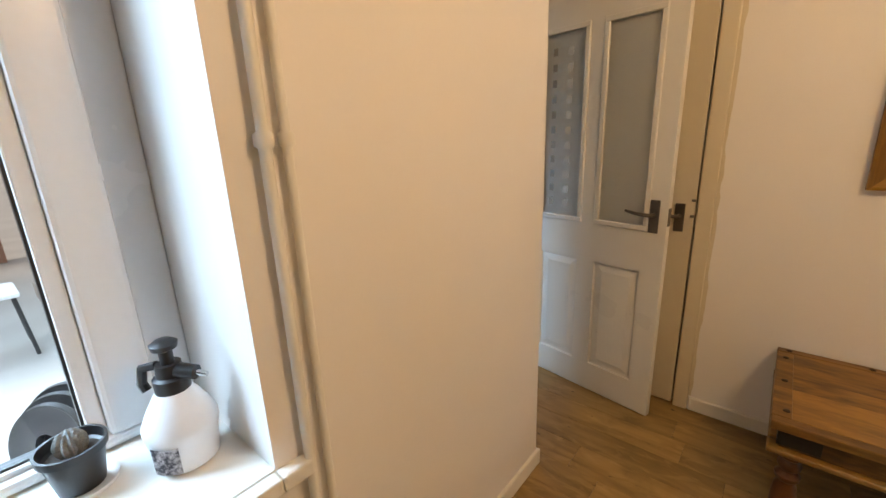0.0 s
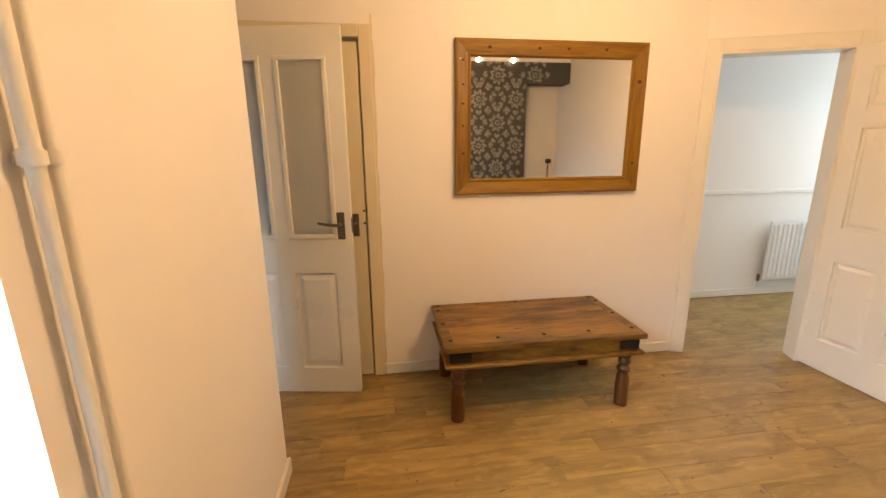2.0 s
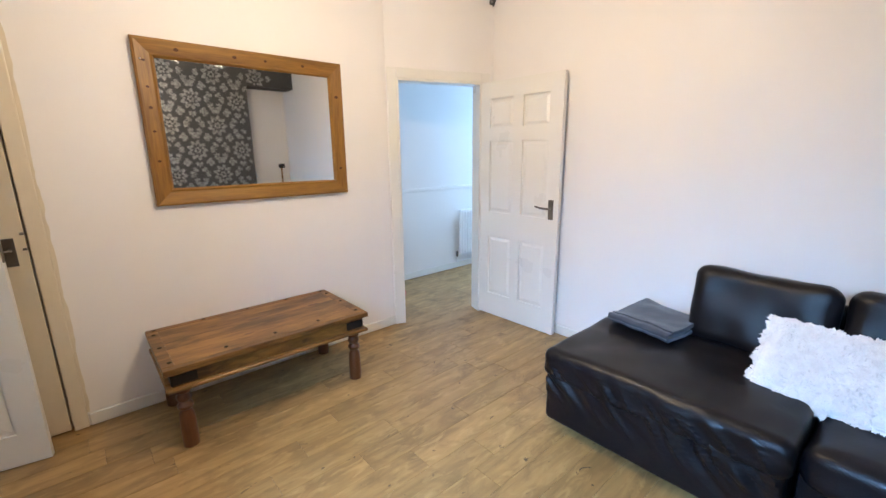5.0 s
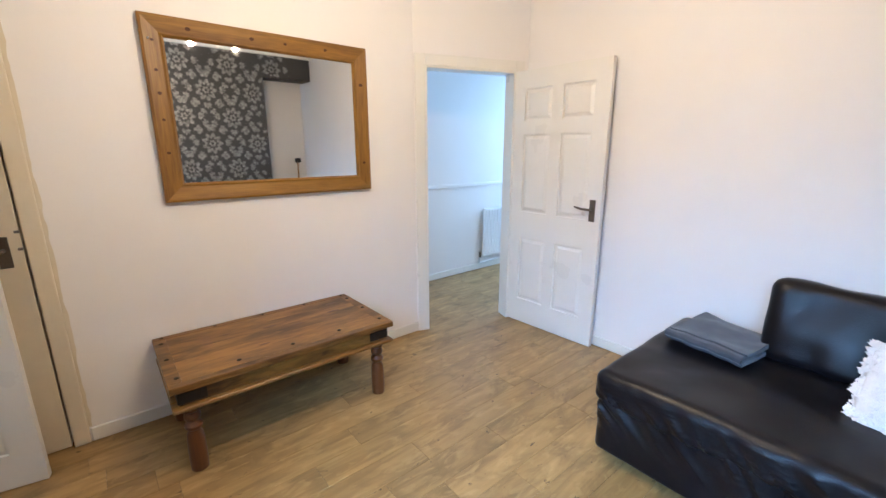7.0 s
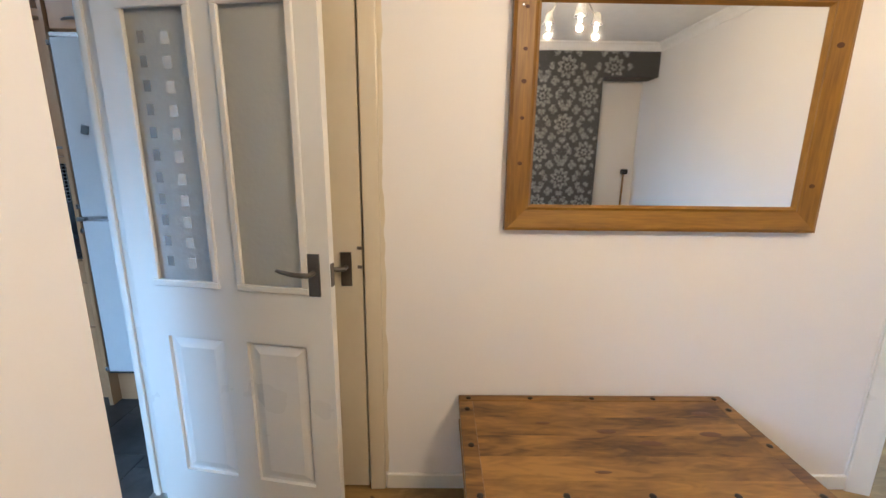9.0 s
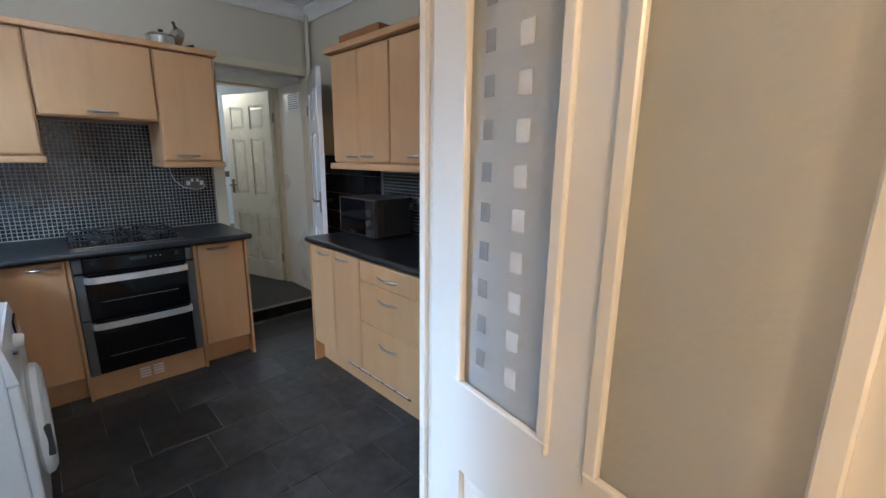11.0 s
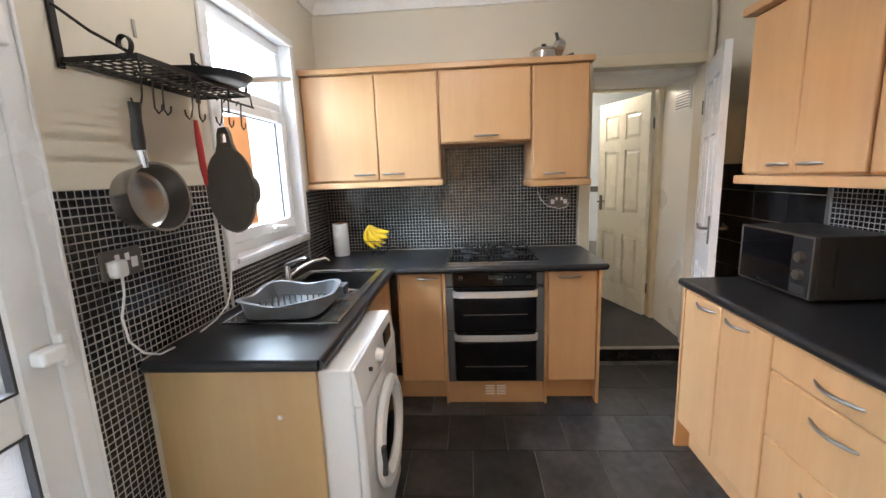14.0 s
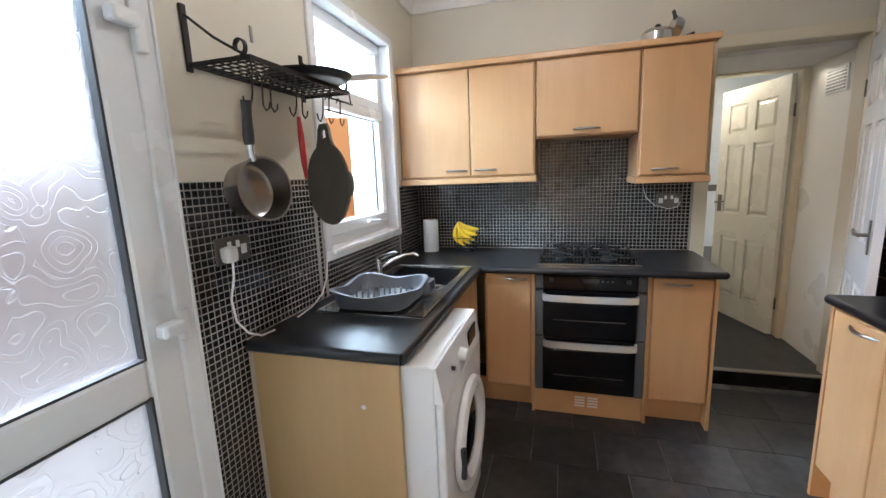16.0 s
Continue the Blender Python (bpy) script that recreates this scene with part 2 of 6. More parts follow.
WORKTOP = material("black_worktop", (0.009, 0.010, 0.013), (0.014, 0.015, 0.018), rough=0.33, rough_var=0.03, scale=14, fine=300, bump=0.0, dist=0.002)
SLATE = material("slate_tile", (0.010, 0.011, 0.013), (0.050, 0.050, 0.051), rough=0.42, rough_var=0.10, scale=5, fine=22, bump=0.3, per_object=0.35, dist=0.004, spread=0.32)
GROUT = material("floor_grout", (0.02, 0.02, 0.021), (0.30, 0.30, 0.29), rough=0.8, scale=1.6, fine=14, spread=0.28)
TGROUT = material("wall_grout", (0.38, 0.37, 0.345), (0.28, 0.27, 0.255), rough=0.8, scale=6, fine=80)
MOSAIC = material("black_mosaic", (0.010, 0.010, 0.012), (0.020, 0.020, 0.022), rough=0.16, scale=30, fine=200, bump=0.03, rough_var=0.08)
BLACKTILE = material("black_gloss_tile", (0.010, 0.010, 0.011), (0.018, 0.018, 0.019), rough=0.15, scale=6, fine=60, bump=0.04)
BLACK = material("black_plastic", (0.014, 0.014, 0.015), (0.022, 0.022, 0.024), rough=0.35, scale=20, fine=150, bump=0.05)
BLACKGLASS = material("black_oven_glass", (0.003, 0.003, 0.004), (0.005, 0.005, 0.006), rough=0.07, scale=6, fine=60, bump=0.0, rough_var=0.03)
BLACKGLASS.node_tree.nodes["Principled BSDF"].inputs["IOR"].default_value = 1.33
DARKGREY = material("dark_grey_metal", (0.045, 0.045, 0.048), (0.06, 0.06, 0.062), rough=0.38, metal=0.3, scale=9, fine=120, bump=0.03)
GREYPL = material("grey_plastic", (0.15, 0.17, 0.19), (0.12, 0.137, 0.155), rough=0.35, scale=9, fine=90, bump=0.03)
WHITEPL = material("white_plastic", (0.80, 0.80, 0.79), (0.74, 0.74, 0.73), rough=0.3, scale=6, fine=80, bump=0.02)
ENAMEL = material("white_enamel", (0.82, 0.82, 0.82), (0.78, 0.78, 0.78), rough=0.2, scale=3, fine=60, bump=0.01)
CASTIRON = material("cast_iron", (0.075, 0.066, 0.054), (0.12, 0.106, 0.088), rough=0.6, metal=0.1, scale=12, fine=150, bump=0.2)
HOBIRON = material("hob_iron", (0.010, 0.010, 0.010), (0.018, 0.018, 0.018), rough=0.5, scale=12, fine=150, bump=0.15)
RED = material("red_plastic", (0.45, 0.02, 0.02), (0.38, 0.015, 0.015), rough=0.3, scale=9, fine=90, bump=0.02)
BANANA = material("banana_skin", (0.70, 0.43, 0.02), (0.52, 0.28, 0.015), rough=0.45, scale=14, fine=90, bump=0.05)
PAPER = material("paper_towel", (0.82, 0.81, 0.80), (0.74, 0.73, 0.72), rough=0.95, scale=40, fine=300, bump=0.4)
CARD = material("brown_cardboard", (0.40, 0.17, 0.06), (0.32, 0.13, 0.045), rough=0.8, scale=5, fine=80, bump=0.1)
WALLPAPER = material("dark_wallpaper", (0.045, 0.045, 0.048), (0.065, 0.065, 0.067), rough=0.6, scale=30, fine=300, bump=0.15)
SILVER = material("silver_damask", (0.44, 0.445, 0.43), (0.10, 0.10, 0.10), rough=0.40, metal=0.5, spread=0.4, scale=34, fine=200, bump=0.1)
CONCRETE = material("patio_concrete", (0.56, 0.54, 0.50), (0.44, 0.42, 0.39), rough=0.9, scale=1.5, fine=50, bump=0.3)
ORANGE = material("orange_render", (0.48, 0.20, 0.07), (0.42, 0.17, 0.06), rough=0.9, scale=2, fine=60, bump=0.2)
BRICK = material("garden_brick", (0.42, 0.22, 0.15), (0.30, 0.16, 0.11), rough=0.9, scale=8, fine=60, bump=0.3)
BATH = material("pale_blue_tile", (0.62, 0.70, 0.74), (0.56, 0.64, 0.69), rough=0.2, scale=4, fine=60, bump=0.03)
SOIL = material("potting_soil", (0.05, 0.035, 0.025), (0.02, 0.015, 0.01), rough=1.0, scale=60, fine=300, bump=0.8)
CACTUS = material("cactus_green", (0.09, 0.10, 0.09), (0.34, 0.35, 0.35), rough=0.8, scale=60, fine=300, bump=0.5)
TRANSLUCENT = material("translucent_bottle", (0.80, 0.82, 0.84), (0.74, 0.76, 0.79), rough=0.35, scale=5, fine=60, bump=0.02)
PINKGREY = material("grey_label", (0.02, 0.02, 0.03), (0.45, 0.43, 0.45), rough=0.6, scale=45, fine=160, spread=0.15)
MIRROR = material("mirror_silver", (0.86, 0.87, 0.86), (0.86, 0.87, 0.86), rough=0.02, metal=1.0, bump=0.0, rough_var=0.0)
CLEAR = glass("clear_glass", (1, 1, 1), 0.0)
FROSTED = glass("frosted_glass", (0.80, 0.82, 0.81), 0.42, 0.15, 60)
FROSTED.node_tree.nodes["Principled BSDF"].inputs["Transmission Weight"].default_value = 0.62
SWIRL = glass("swirl_glass", (0.20, 0.185, 0.187), 0.6, 0.9, swirl=True)
SQUARE_D = material("pane_square_grey", (0.30, 0.31, 0.31), rough=0.6)
SQUARE_L = material("pane_square_pale", (0.68, 0.69, 0.68), rough=0.6)
ALU = material("polished_aluminium", (0.82, 0.82, 0.82), (0.76, 0.76, 0.76), rough=0.34, metal=0.85, scale=4, fine=40, bump=0.02)
PANSTEEL = material("worn_pan_steel", (0.36, 0.35, 0.34), (0.29, 0.285, 0.28), rough=0.26, metal=1.0, scale=5, fine=40, bump=0.02, rough_var=0.04)
BULB = glow("lit_bulb", (1.0, 0.78, 0.5), 30.0)

# ---- builders ----
WORLD = {}


def thing(name, label, category, loc=(0, 0, 0), rz=0.0, group="", kind=""):
    e = new(name)
    e.empty_display_size = 0.1
    e.matrix_world = pose(*loc, 0, 0, rz)
    WORLD[e.name] = pose(*loc, 0, 0, rz)
    return tagged(e, label, category, group, kind)


def part(name, bm, mat, parent, label="", smooth=False, local=False):
    """Links bm as one mesh under parent. Its corners are in the world, or in the thing's own frame."""
    if not local:
        bm.transform(WORLD[parent.name].inverted())
    me = bpy.data.meshes.new(name)
    if smooth:
        for f in bm.faces:
            f.smooth = True
    bm.to_mesh(me)
    bm.free()
    me.materials.append(mat)
    ob = new(name, me)
    ob.parent = parent
    WORLD[ob.name] = WORLD[parent.name]
    if smooth:
        me.set_sharp_from_angle(angle=radians(40))
    return tagged(ob, label)


def solid(name, bm, mat, label="", category="", kind="structure", smooth=False, group=""):
    """A top-level thing, or a piece of the setting, of one mesh in the world's frame."""
    me = bpy.data.meshes.new(name)
    if smooth:
        for f in bm.faces:
            f.smooth = True
    bm.to_mesh(me)
    bm.free()
    me.materials.append(mat)
    if smooth:
        me.set_sharp_from_angle(angle=radians(40))
    ob = new(name, me)
    WORLD[ob.name] = Matrix.Identity(4)
    return tagged(ob, label, category, group, kind)


def box(x0, x1, y0, y1, z0, z1, bevel=0.0, seg=2, bm=None):
    own = bmesh.new()
    bmesh.ops.create_cube(own, size=1, matrix=Matrix.Translation(((x0 + x1) / 2, (y0 + y1) / 2, (z0 + z1) / 2)) @ Matrix.Diagonal((abs(x1 - x0), abs(y1 - y0), abs(z1 - z0), 1)))
    if bevel:
        bmesh.ops.bevel(own, geom=own.edges[:], offset=bevel, segments=seg, affect="EDGES", profile=0.5)
    return merge(bm, own)


def merge(bm, own, m=None):
    if m is not None:
        own.transform(m)
    if bm is None:
        return own
    me = bpy.data.meshes.new("t")
    own.to_mesh(me)
    own.free()
    bm.from_mesh(me)
    bpy.data.meshes.remove(me)
    return bm


def cyl(p, q, r, r2=None, seg=16, bm=None, bevel=0.0):
    p, q = Vector(p), Vector(q)
    own = bmesh.new()
    bmesh.ops.create_cone(own, cap_ends=True, segments=seg, radius1=r, radius2=r if r2 is None else r2, depth=(q - p).length)
    if bevel:
        bmesh.ops.bevel(own, geom=[e for e in own.edges if any(len(f.verts) > 4 for f in e.link_faces)], offset=bevel, segments=2, affect="EDGES")
    own.transform(Matrix.Translation((p + q) / 2) @ (q - p).to_track_quat("Z", "Y").to_matrix().to_4x4())
    return merge(bm, own)


def lathe(profile, at=(0, 0, 0), seg=24, bm=None, m=None):
    """Turns (radius, height) pairs about the upright axis."""
    own = bmesh.new()
    rings = []
    for r, z in profile:
        rings.append([own.verts.new((r * math.cos(2 * math.pi * k / seg), r * math.sin(2 * math.pi * k / seg), z)) for k in range(seg)])
    for a, b in zip(rings, rings[1:]):
        for k in range(seg):
            own.faces.new((a[k], a[(k + 1) % seg], b[(k + 1) % seg], b[k]))
    own.faces.new(rings[0][::-1])
    own.faces.new(rings[-1])
    own.transform(m if m is not None else Matrix.Translation(at))
    return merge(bm, own)


def tube(points, r, seg=8, bm=None, flat=None):
    """A round bar along points; flat: (width, height) of a flat strip's section instead."""
    own = bmesh.new()
    pts = [Vector(p) for p in points]
    rings, side = [], None
    for i, p in enumerate(pts):
        d = (pts[min(i + 1, len(pts) - 1)] - pts[max(i - 1, 0)]).normalized()
        if side is None:
            side = d.cross(Vector((0, 0, 1)) if abs(d.z) < 0.9 else Vector((1, 0, 0))).normalized()
        side = (side - d * side.dot(d)).normalized()
        up = d.cross(side)
        if flat:
            ring = [p + side * a * flat[0] / 2 + up * b * flat[1] / 2 for a, b in ((-1, -1), (1, -1), (1, 1), (-1, 1))]
        else:
            rr = r[i] if isinstance(r, (list, tuple)) else r
            ring = [p + (side * math.cos(2 * math.pi * k / seg) + up * math.sin(2 * math.pi * k / seg)) * rr for k in range(seg)]
        rings.append([own.verts.new(v) for v in ring])
    n = len(rings[0])
    for a, b in zip(rings, rings[1:]):
        for k in range(n):
            own.faces.new((a[k], a[(k + 1) % n], b[(k + 1) % n], b[k]))
    own.faces.new(rings[0][::-1])
    own.faces.new(rings[-1])
    bmesh.ops.recalc_face_normals(own, faces=own.faces[:])
    return merge(bm, own)


def arc(p, q, rise, n=10):
    """Points from p to q that bow by the vector rise."""
    p, q, rise = Vector(p), Vector(q), Vector(rise)
    return [p.lerp(q, k / n) + rise * math.sin(math.pi * k / n) for k in range(n + 1)]


def pillow(sx, sy, sz, r, n=14, wobble=0.0, seed=0.0, m=None, bm=None, crown=0.0):
    """A padded block with round edges of radius r about its own middle."""
    own = bmesh.new()
    bmesh.ops.create_cube(own, size=2)
    bmesh.ops.subdivide_edges(own, edges=own.edges[:], cuts=n, use_grid_fill=True)
    half = Vector((sx / 2, sy / 2, sz / 2))
    for v in own.verts:
        p = Vector((v.co.x * half.x, v.co.y * half.y, v.co.z * half.z))
        core = Vector([max(-h + r, min(h - r, c)) for c, h in zip(p, half)])
        d = p - core
        if d.length > 1e-6:
            p = core + d.normalized() * min(r, d.length) if sum(abs(c) > 1e-6 for c in d) > 1 else p
        if crown:
            p.z += crown * (1 - v.co.x ** 2) * (1 - v.co.y ** 2) * (1 if v.co.z > 0 else 0)
        if wobble:
            q = p * 7 + Vector((seed, seed * 2, 0))
            p += Vector((noise.noise(q), noise.noise(q + Vector((9, 3, 1))), noise.noise(q + Vector((4, 8, 5))))) * wobble
        v.co = p
    return merge(bm, own, m)


def wall(name, axis, at, thick, a0, a1, z0, z1, holes, mat, label):
    """A wall along x or y whose face stands at 'at'; holes: (from, to, bottom, top)."""
    bm = bmesh.new()
    cuts = sorted({a0, a1, *(h[0] for h in holes), *(h[1] for h in holes)})
    lo, hi = sorted((at, at + thick))
    for u, v in zip(cuts, cuts[1:]):
        spans, z = [], z0
        for h in sorted((h for h in holes if h[0] <= u + 1e-6 and h[1] >= v - 1e-6), key=lambda h: h[2]):
            if h[2] > z:
                spans.append((z, h[2]))
            z = h[3]
        if z < z1:
            spans.append((z, z1))
        for b, t in spans:
            if axis == "x":
                box(u, v, lo, hi, b, t, bm=bm)
            else:
                box(lo, hi, u, v, b, t, bm=bm)
    bmesh.ops.remove_doubles(bm, verts=bm.verts[:], dist=1e-5)
    return solid(name, bm, mat, label, "wall")


# ---- setting ----
YN, XW, XE, YS, H = 2.24, -0.59, 2.75, -1.60, 2.78      # living room
KW, KE, KS, KN, KH = -4.02, -1.13, 0.735, 3.45, 2.66     # kitchen
KX0, KX1 = -3.55, -2.725                                 # kitchen window
wall("wall_north", "x", YN, 0.12, KE, 1.90, 0, H, [(-0.98, -0.21, 0, 2.03)], PAINT, "white painted plaster wall of the living room")
wall("wall_west", "y", XW, -0.46, YS - 0.5, 1.43, 0, H, [(-1.3, 0.32, 0.774, 2.25)], PAINT, "warm white painted outer wall with the window")
wall("wall_east", "y", XE, 0.12, YS - 0.5, 1.93, 0, H, [], PAINT, "white painted plaster wall behind the sofa")
wall("wall_lintel", "x", 1.43, 0.81, -1.05, XW, 2.45, H, [], PAINT, "white painted bulkhead over the kitchen doorway")
wall("wall_kitchen_east", "y", -1.05, -0.08, KS - 0.3, 1.43, 0, KH, [], CREAMWALL, "cream painted kitchen wall beside the doorway")
wall("wall_kitchen_east_upper", "y", -1.05, -0.08, 1.43, YN, 2.12, H, [], CREAMWALL, "cream painted wall above the kitchen doorway")
wall("wall_kitchen_east_far", "y", -1.01, -0.12, YN + 0.12, KN + 0.12, 0, KH, [], CREAMWALL, "cream painted kitchen wall behind the fridge")
wall("wall_kitchen_south", "x", KS, -0.3, KW - 0.12, KE, 0, KH, [(KX0, KX1, 1.12, 2.25), (-1.95, -1.14, 0, 2.12)], CREAMWALL, "cream painted kitchen wall with window and back door")
wall("wall_kitchen_west", "y", KW, -0.12, KS - 0.3, KN + 0.12, 0, KH, [(2.66, 3.40, 0, 2.13)], CREAMWALL, "cream painted kitchen wall with a doorway")
wall("wall_kitchen_north", "x", KN, 0.12, KW, KE, 0, KH, [], CREAMWALL, "cream painted kitchen wall behind the units")
# hall and bathroom beyond the kitchen
wall("wall_hall_north", "x", 3.44, 0.1, -4.80, -4.14, 0, 2.4, [], GLOSS, "white gloss panelled hall wall with a vent")
wall("wall_hall_south", "x", 2.30, -0.1, -6.4, -4.14, 0, 2.4, [], PAINT, "white painted hall wall")
wall("wall_hall_west", "y", -4.70, -0.1, 2.30, 3.44, 0.1, 2.4, [(2.66, 3.40, 0.1, 2.09)], CREAMGLOSS, "cream painted hall wall with a doorway")
wall("wall_bathroom_west", "y", -6.30, -0.1, 2.2, 4.4, 0, 2.5, [], BATH, "pale blue tiled bathroom wall")
wall("wall_bathroom_north", "x", 4.30, 0.1, -6.4, -4.7, 0, 2.5, [], BATH, "pale blue tiled bathroom side wall")
# the back room seen through the slanting doorway
wall("wall_back_room", "x", 3.19, 0.1, 1.6, 5.3, 0, H, [], PAINT, "white painted back room wall with a dado rail")
wall("wall_back_room_west", "y", 1.90, -0.1, YN + 0.12, 3.19, 0, H, [], PAINT, "white painted back room end wall")
wall("wall_back_room_east", "y", 5.2, 0.1, 1.9, 3.19, 0, H, [(2.3, 3.1, 0.85, 2.15)], PAINT, "white painted back room end wall with a window")
wall("wall_back_room_south", "x", 1.93, -0.1, XE + 0.12, 5.3, 0, H, [], PAINT, "white painted back room side wall")
# slanting wall with the doorway
AX, AY, AR = 1.89, 2.235, -19.5
bm = bmesh.new()
for a, b, z0, z1 in ((-0.005, 0.075, 0, H), (0.075, 0.80, 1.995, H), (0.80, 0.915, 0, H)):
    box(a, b, 0, 0.11, z0, z1, bm=bm)
bm.transform(pose(AX, AY, 0, 0, 0, AR))
solid("wall_slanting", bm, PAINT, "white painted slanting wall with a doorway", "wall")
# south wall: papered breast with a papered bulkhead, and the white recess beside it
wall("wall_south", "x", YS, -0.3, XW, 2.07, 0, H, [], WALLPAPER, "charcoal damask papered chimney breast")
wall("wall_south_bulkhead", "x", YS - 0.002, -0.3, 2.07, XE, 2.40, H, [], WALLPAPER, "charcoal damask papered bulkhead")
wall("wall_recess", "x", YS - 0.42, -0.1, 1.8, XE, 0, H, [], PAINT, "white painted recess wall")
solid("ceiling_living", box(XW - 0.46, 5.3, YS - 0.6, 3.3, H, H + 0.1), CEIL, "white textured living room ceiling", "ceiling")
solid("ceiling_kitchen", box(KW - 0.12, KE, KS - 0.3, KN + 0.12, KH, KH + 0.1), CEIL, "white textured kitchen ceiling", "ceiling")
solid("ceiling_passage", box(-1.13, XW - 0.46, YN, KN + 0.12, KH, KH + 0.1), CEIL, "white passage ceiling", "ceiling")
solid("ceiling_hall", box(-4.70, -4.142, 2.2, 3.5, 2.105, 2.2), CEIL, "low white hall ceiling", "ceiling")
solid("ceiling_bathroom", box(-6.4, -4.80, 2.2, 4.4, 2.4, 2.5), CEIL, "white bathroom ceiling", "ceiling")


def coving(name, pts, mat, label):
    """A quarter-round cornice along points at the ceiling."""
    bm = bmesh.new()
    for (x0, y0, x1, y1, nx, ny, z) in pts:
        prof = [(0, -0.09), (0.018, -0.09), (0.025, -0.06), (0.05, -0.028), (0.08, -0.016), (0.08, 0)]
        ends = []
        for x, y in ((x0, y0), (x1, y1)):
            ends.append([bm.verts.new((x + nx * u, y + ny * u, z + v)) for u, v in prof])
        for a, b, c, d in zip(ends[0], ends[0][1:], ends[1][1:], ends[1]):
            bm.faces.new((a, b, c, d))
    bmesh.ops.recalc_face_normals(bm, faces=bm.faces[:])
    return solid(name, bm, mat, label, "trim", smooth=True)


coving("trim_kitchen_coving", [(KW, KS, KW, KN, 1, 0, KH), (KW, KS, KE, KS, 0, 1, KH), (KW, KN, KE, KN, 0, -1, KH)], CEIL, "white moulded kitchen coving")
coving("trim_living_coving", [(XW, YN, 1.89, YN, 0, -1, H), (XE, YS, XE, 1.93, -1, 0, H), (XW, YS, XE, YS, 0, 1, H), (XW, YS, XW, 1.43, 1, 0, H)], CEIL, "white moulded living room coving")


def skirt(name, segs, label, mat=GLOSS, h=0.075):
    bm = bmesh.new()
    for x0, y0, x1, y1 in segs:
        d = Vector((x1 - x0, y1 - y0, 0))
        own = box(0, d.length, -0.015, 0, 0.002, h, 0.004, 1)
        own.transform(Matrix.Translation((x0, y0, 0)) @ Matrix.Rotation(math.atan2(d.y, d.x), 4, "Z"))
        merge(bm, own)
    return solid(name, bm, mat, label, "baseboard")


skirt("baseboard_north", [(-0.14, YN, 1.89, YN)], "white gloss skirting board")
bm = box(XW, XW + 0.015, -2.2, 1.445, 0.002, 0.075, 0.004, 1)
solid("baseboard_west", bm, GLOSS, "white gloss skirting board under the window", "baseboard")
bm = box(XW - 0.4, XW, 1.43, 1.445, 0.002, 0.075, 0.004, 1)
solid("baseboard_passage", bm, GLOSS, "white gloss skirting round the wall corner", "baseboard")
solid("baseboard_east", box(XE - 0.015, XE, -2.3, 1.92, 0.002, 0.075, 0.004, 1), GLOSS, "white gloss skirting board behind the sofa", "baseboard")
solid("baseboard_back_room", box(1.9, 5.2, 3.175, 3.19, 0.002, 0.075, 0.004, 1), GLOSS, "white gloss skirting in the back room", "baseboard")
solid("trim_dado_rail", box(1.9, 5.2, 3.172, 3.19, 1.005, 1.045, 0.006, 2), PAINT, "white painted dado rail", "trim")

# ground and yard
solid("ground", box(-300, 300, -300, 300, -0.30, -0.20), CONCRETE, "pale concrete yard reaching into the distance", "ground")
solid("foundation", box(-6.4, 5.3, KS - 0.3, 4.4, -0.2, -0.012), CONCRETE, "plain concrete slab under the rooms", "floor")
solid("foundation_living", box(-1.05, 5.3, -2.6, KS - 0.3, -0.2, -0.012), CONCRETE, "plain concrete slab under the living room", "floor")

# ---- doors and frames ----
def body_grid(w, h, t, holes, bm=None):
    """A slab in the x-z plane with holes (x0, x1, z0, z1) that go through."""
    own = bmesh.new()
    xs = sorted({0, w, *(v for q in holes for v in q[:2])})
    zs = sorted({0, h, *(v for q in holes for v in q[2:])})
    for a, b in zip(xs, xs[1:]):
        for c, d in zip(zs, zs[1:]):
            if not any(q[0] <= a + 1e-6 and q[1] >= b - 1e-6 and q[2] <= c + 1e-6 and q[3] >= d - 1e-6 for q in holes):
                box(a, b, 0, t, c, d, bm=own)
    bmesh.ops.remove_doubles(own, verts=own.verts[:], dist=1e-5)
    dup = {}
    for f in own.faces:
        dup.setdefault(tuple(round(c, 4) for c in f.calc_center_median()), []).append(f)
    bmesh.ops.delete(own, geom=[f for fs in dup.values() if len(fs) > 1 for f in fs], context="FACES")
    return merge(bm, own)


def raised(x0, x1, z0, z1, t, edge=0.035, bm=None):
    """A raised and fielded panel, sunk into a slab of thickness t."""
    own = bmesh.new()
    box(x0, x1, 0.014, t - 0.014, z0, z1, bm=own)
    for y, s in ((0.014, -1), (t - 0.014, 1)):
        a = [own.verts.new((x, y, z)) for x, z in ((x0 + 0.012, z0 + 0.012), (x1 - 0.012, z0 + 0.012), (x1 - 0.012, z1 - 0.012), (x0 + 0.012, z1 - 0.012))]
        b = [own.verts.new((x, y + s * 0.011, z)) for x, z in ((x0 + edge, z0 + edge), (x1 - edge, z0 + edge), (x1 - edge, z1 - edge), (x0 + edge, z1 - edge))]
        for k in range(4):
            own.faces.new((a[k], a[(k + 1) % 4], b[(k + 1) % 4], b[k]))
        own.faces.new(b)
    bmesh.ops.recalc_face_normals(own, faces=own.faces[:])
    return merge(bm, own)


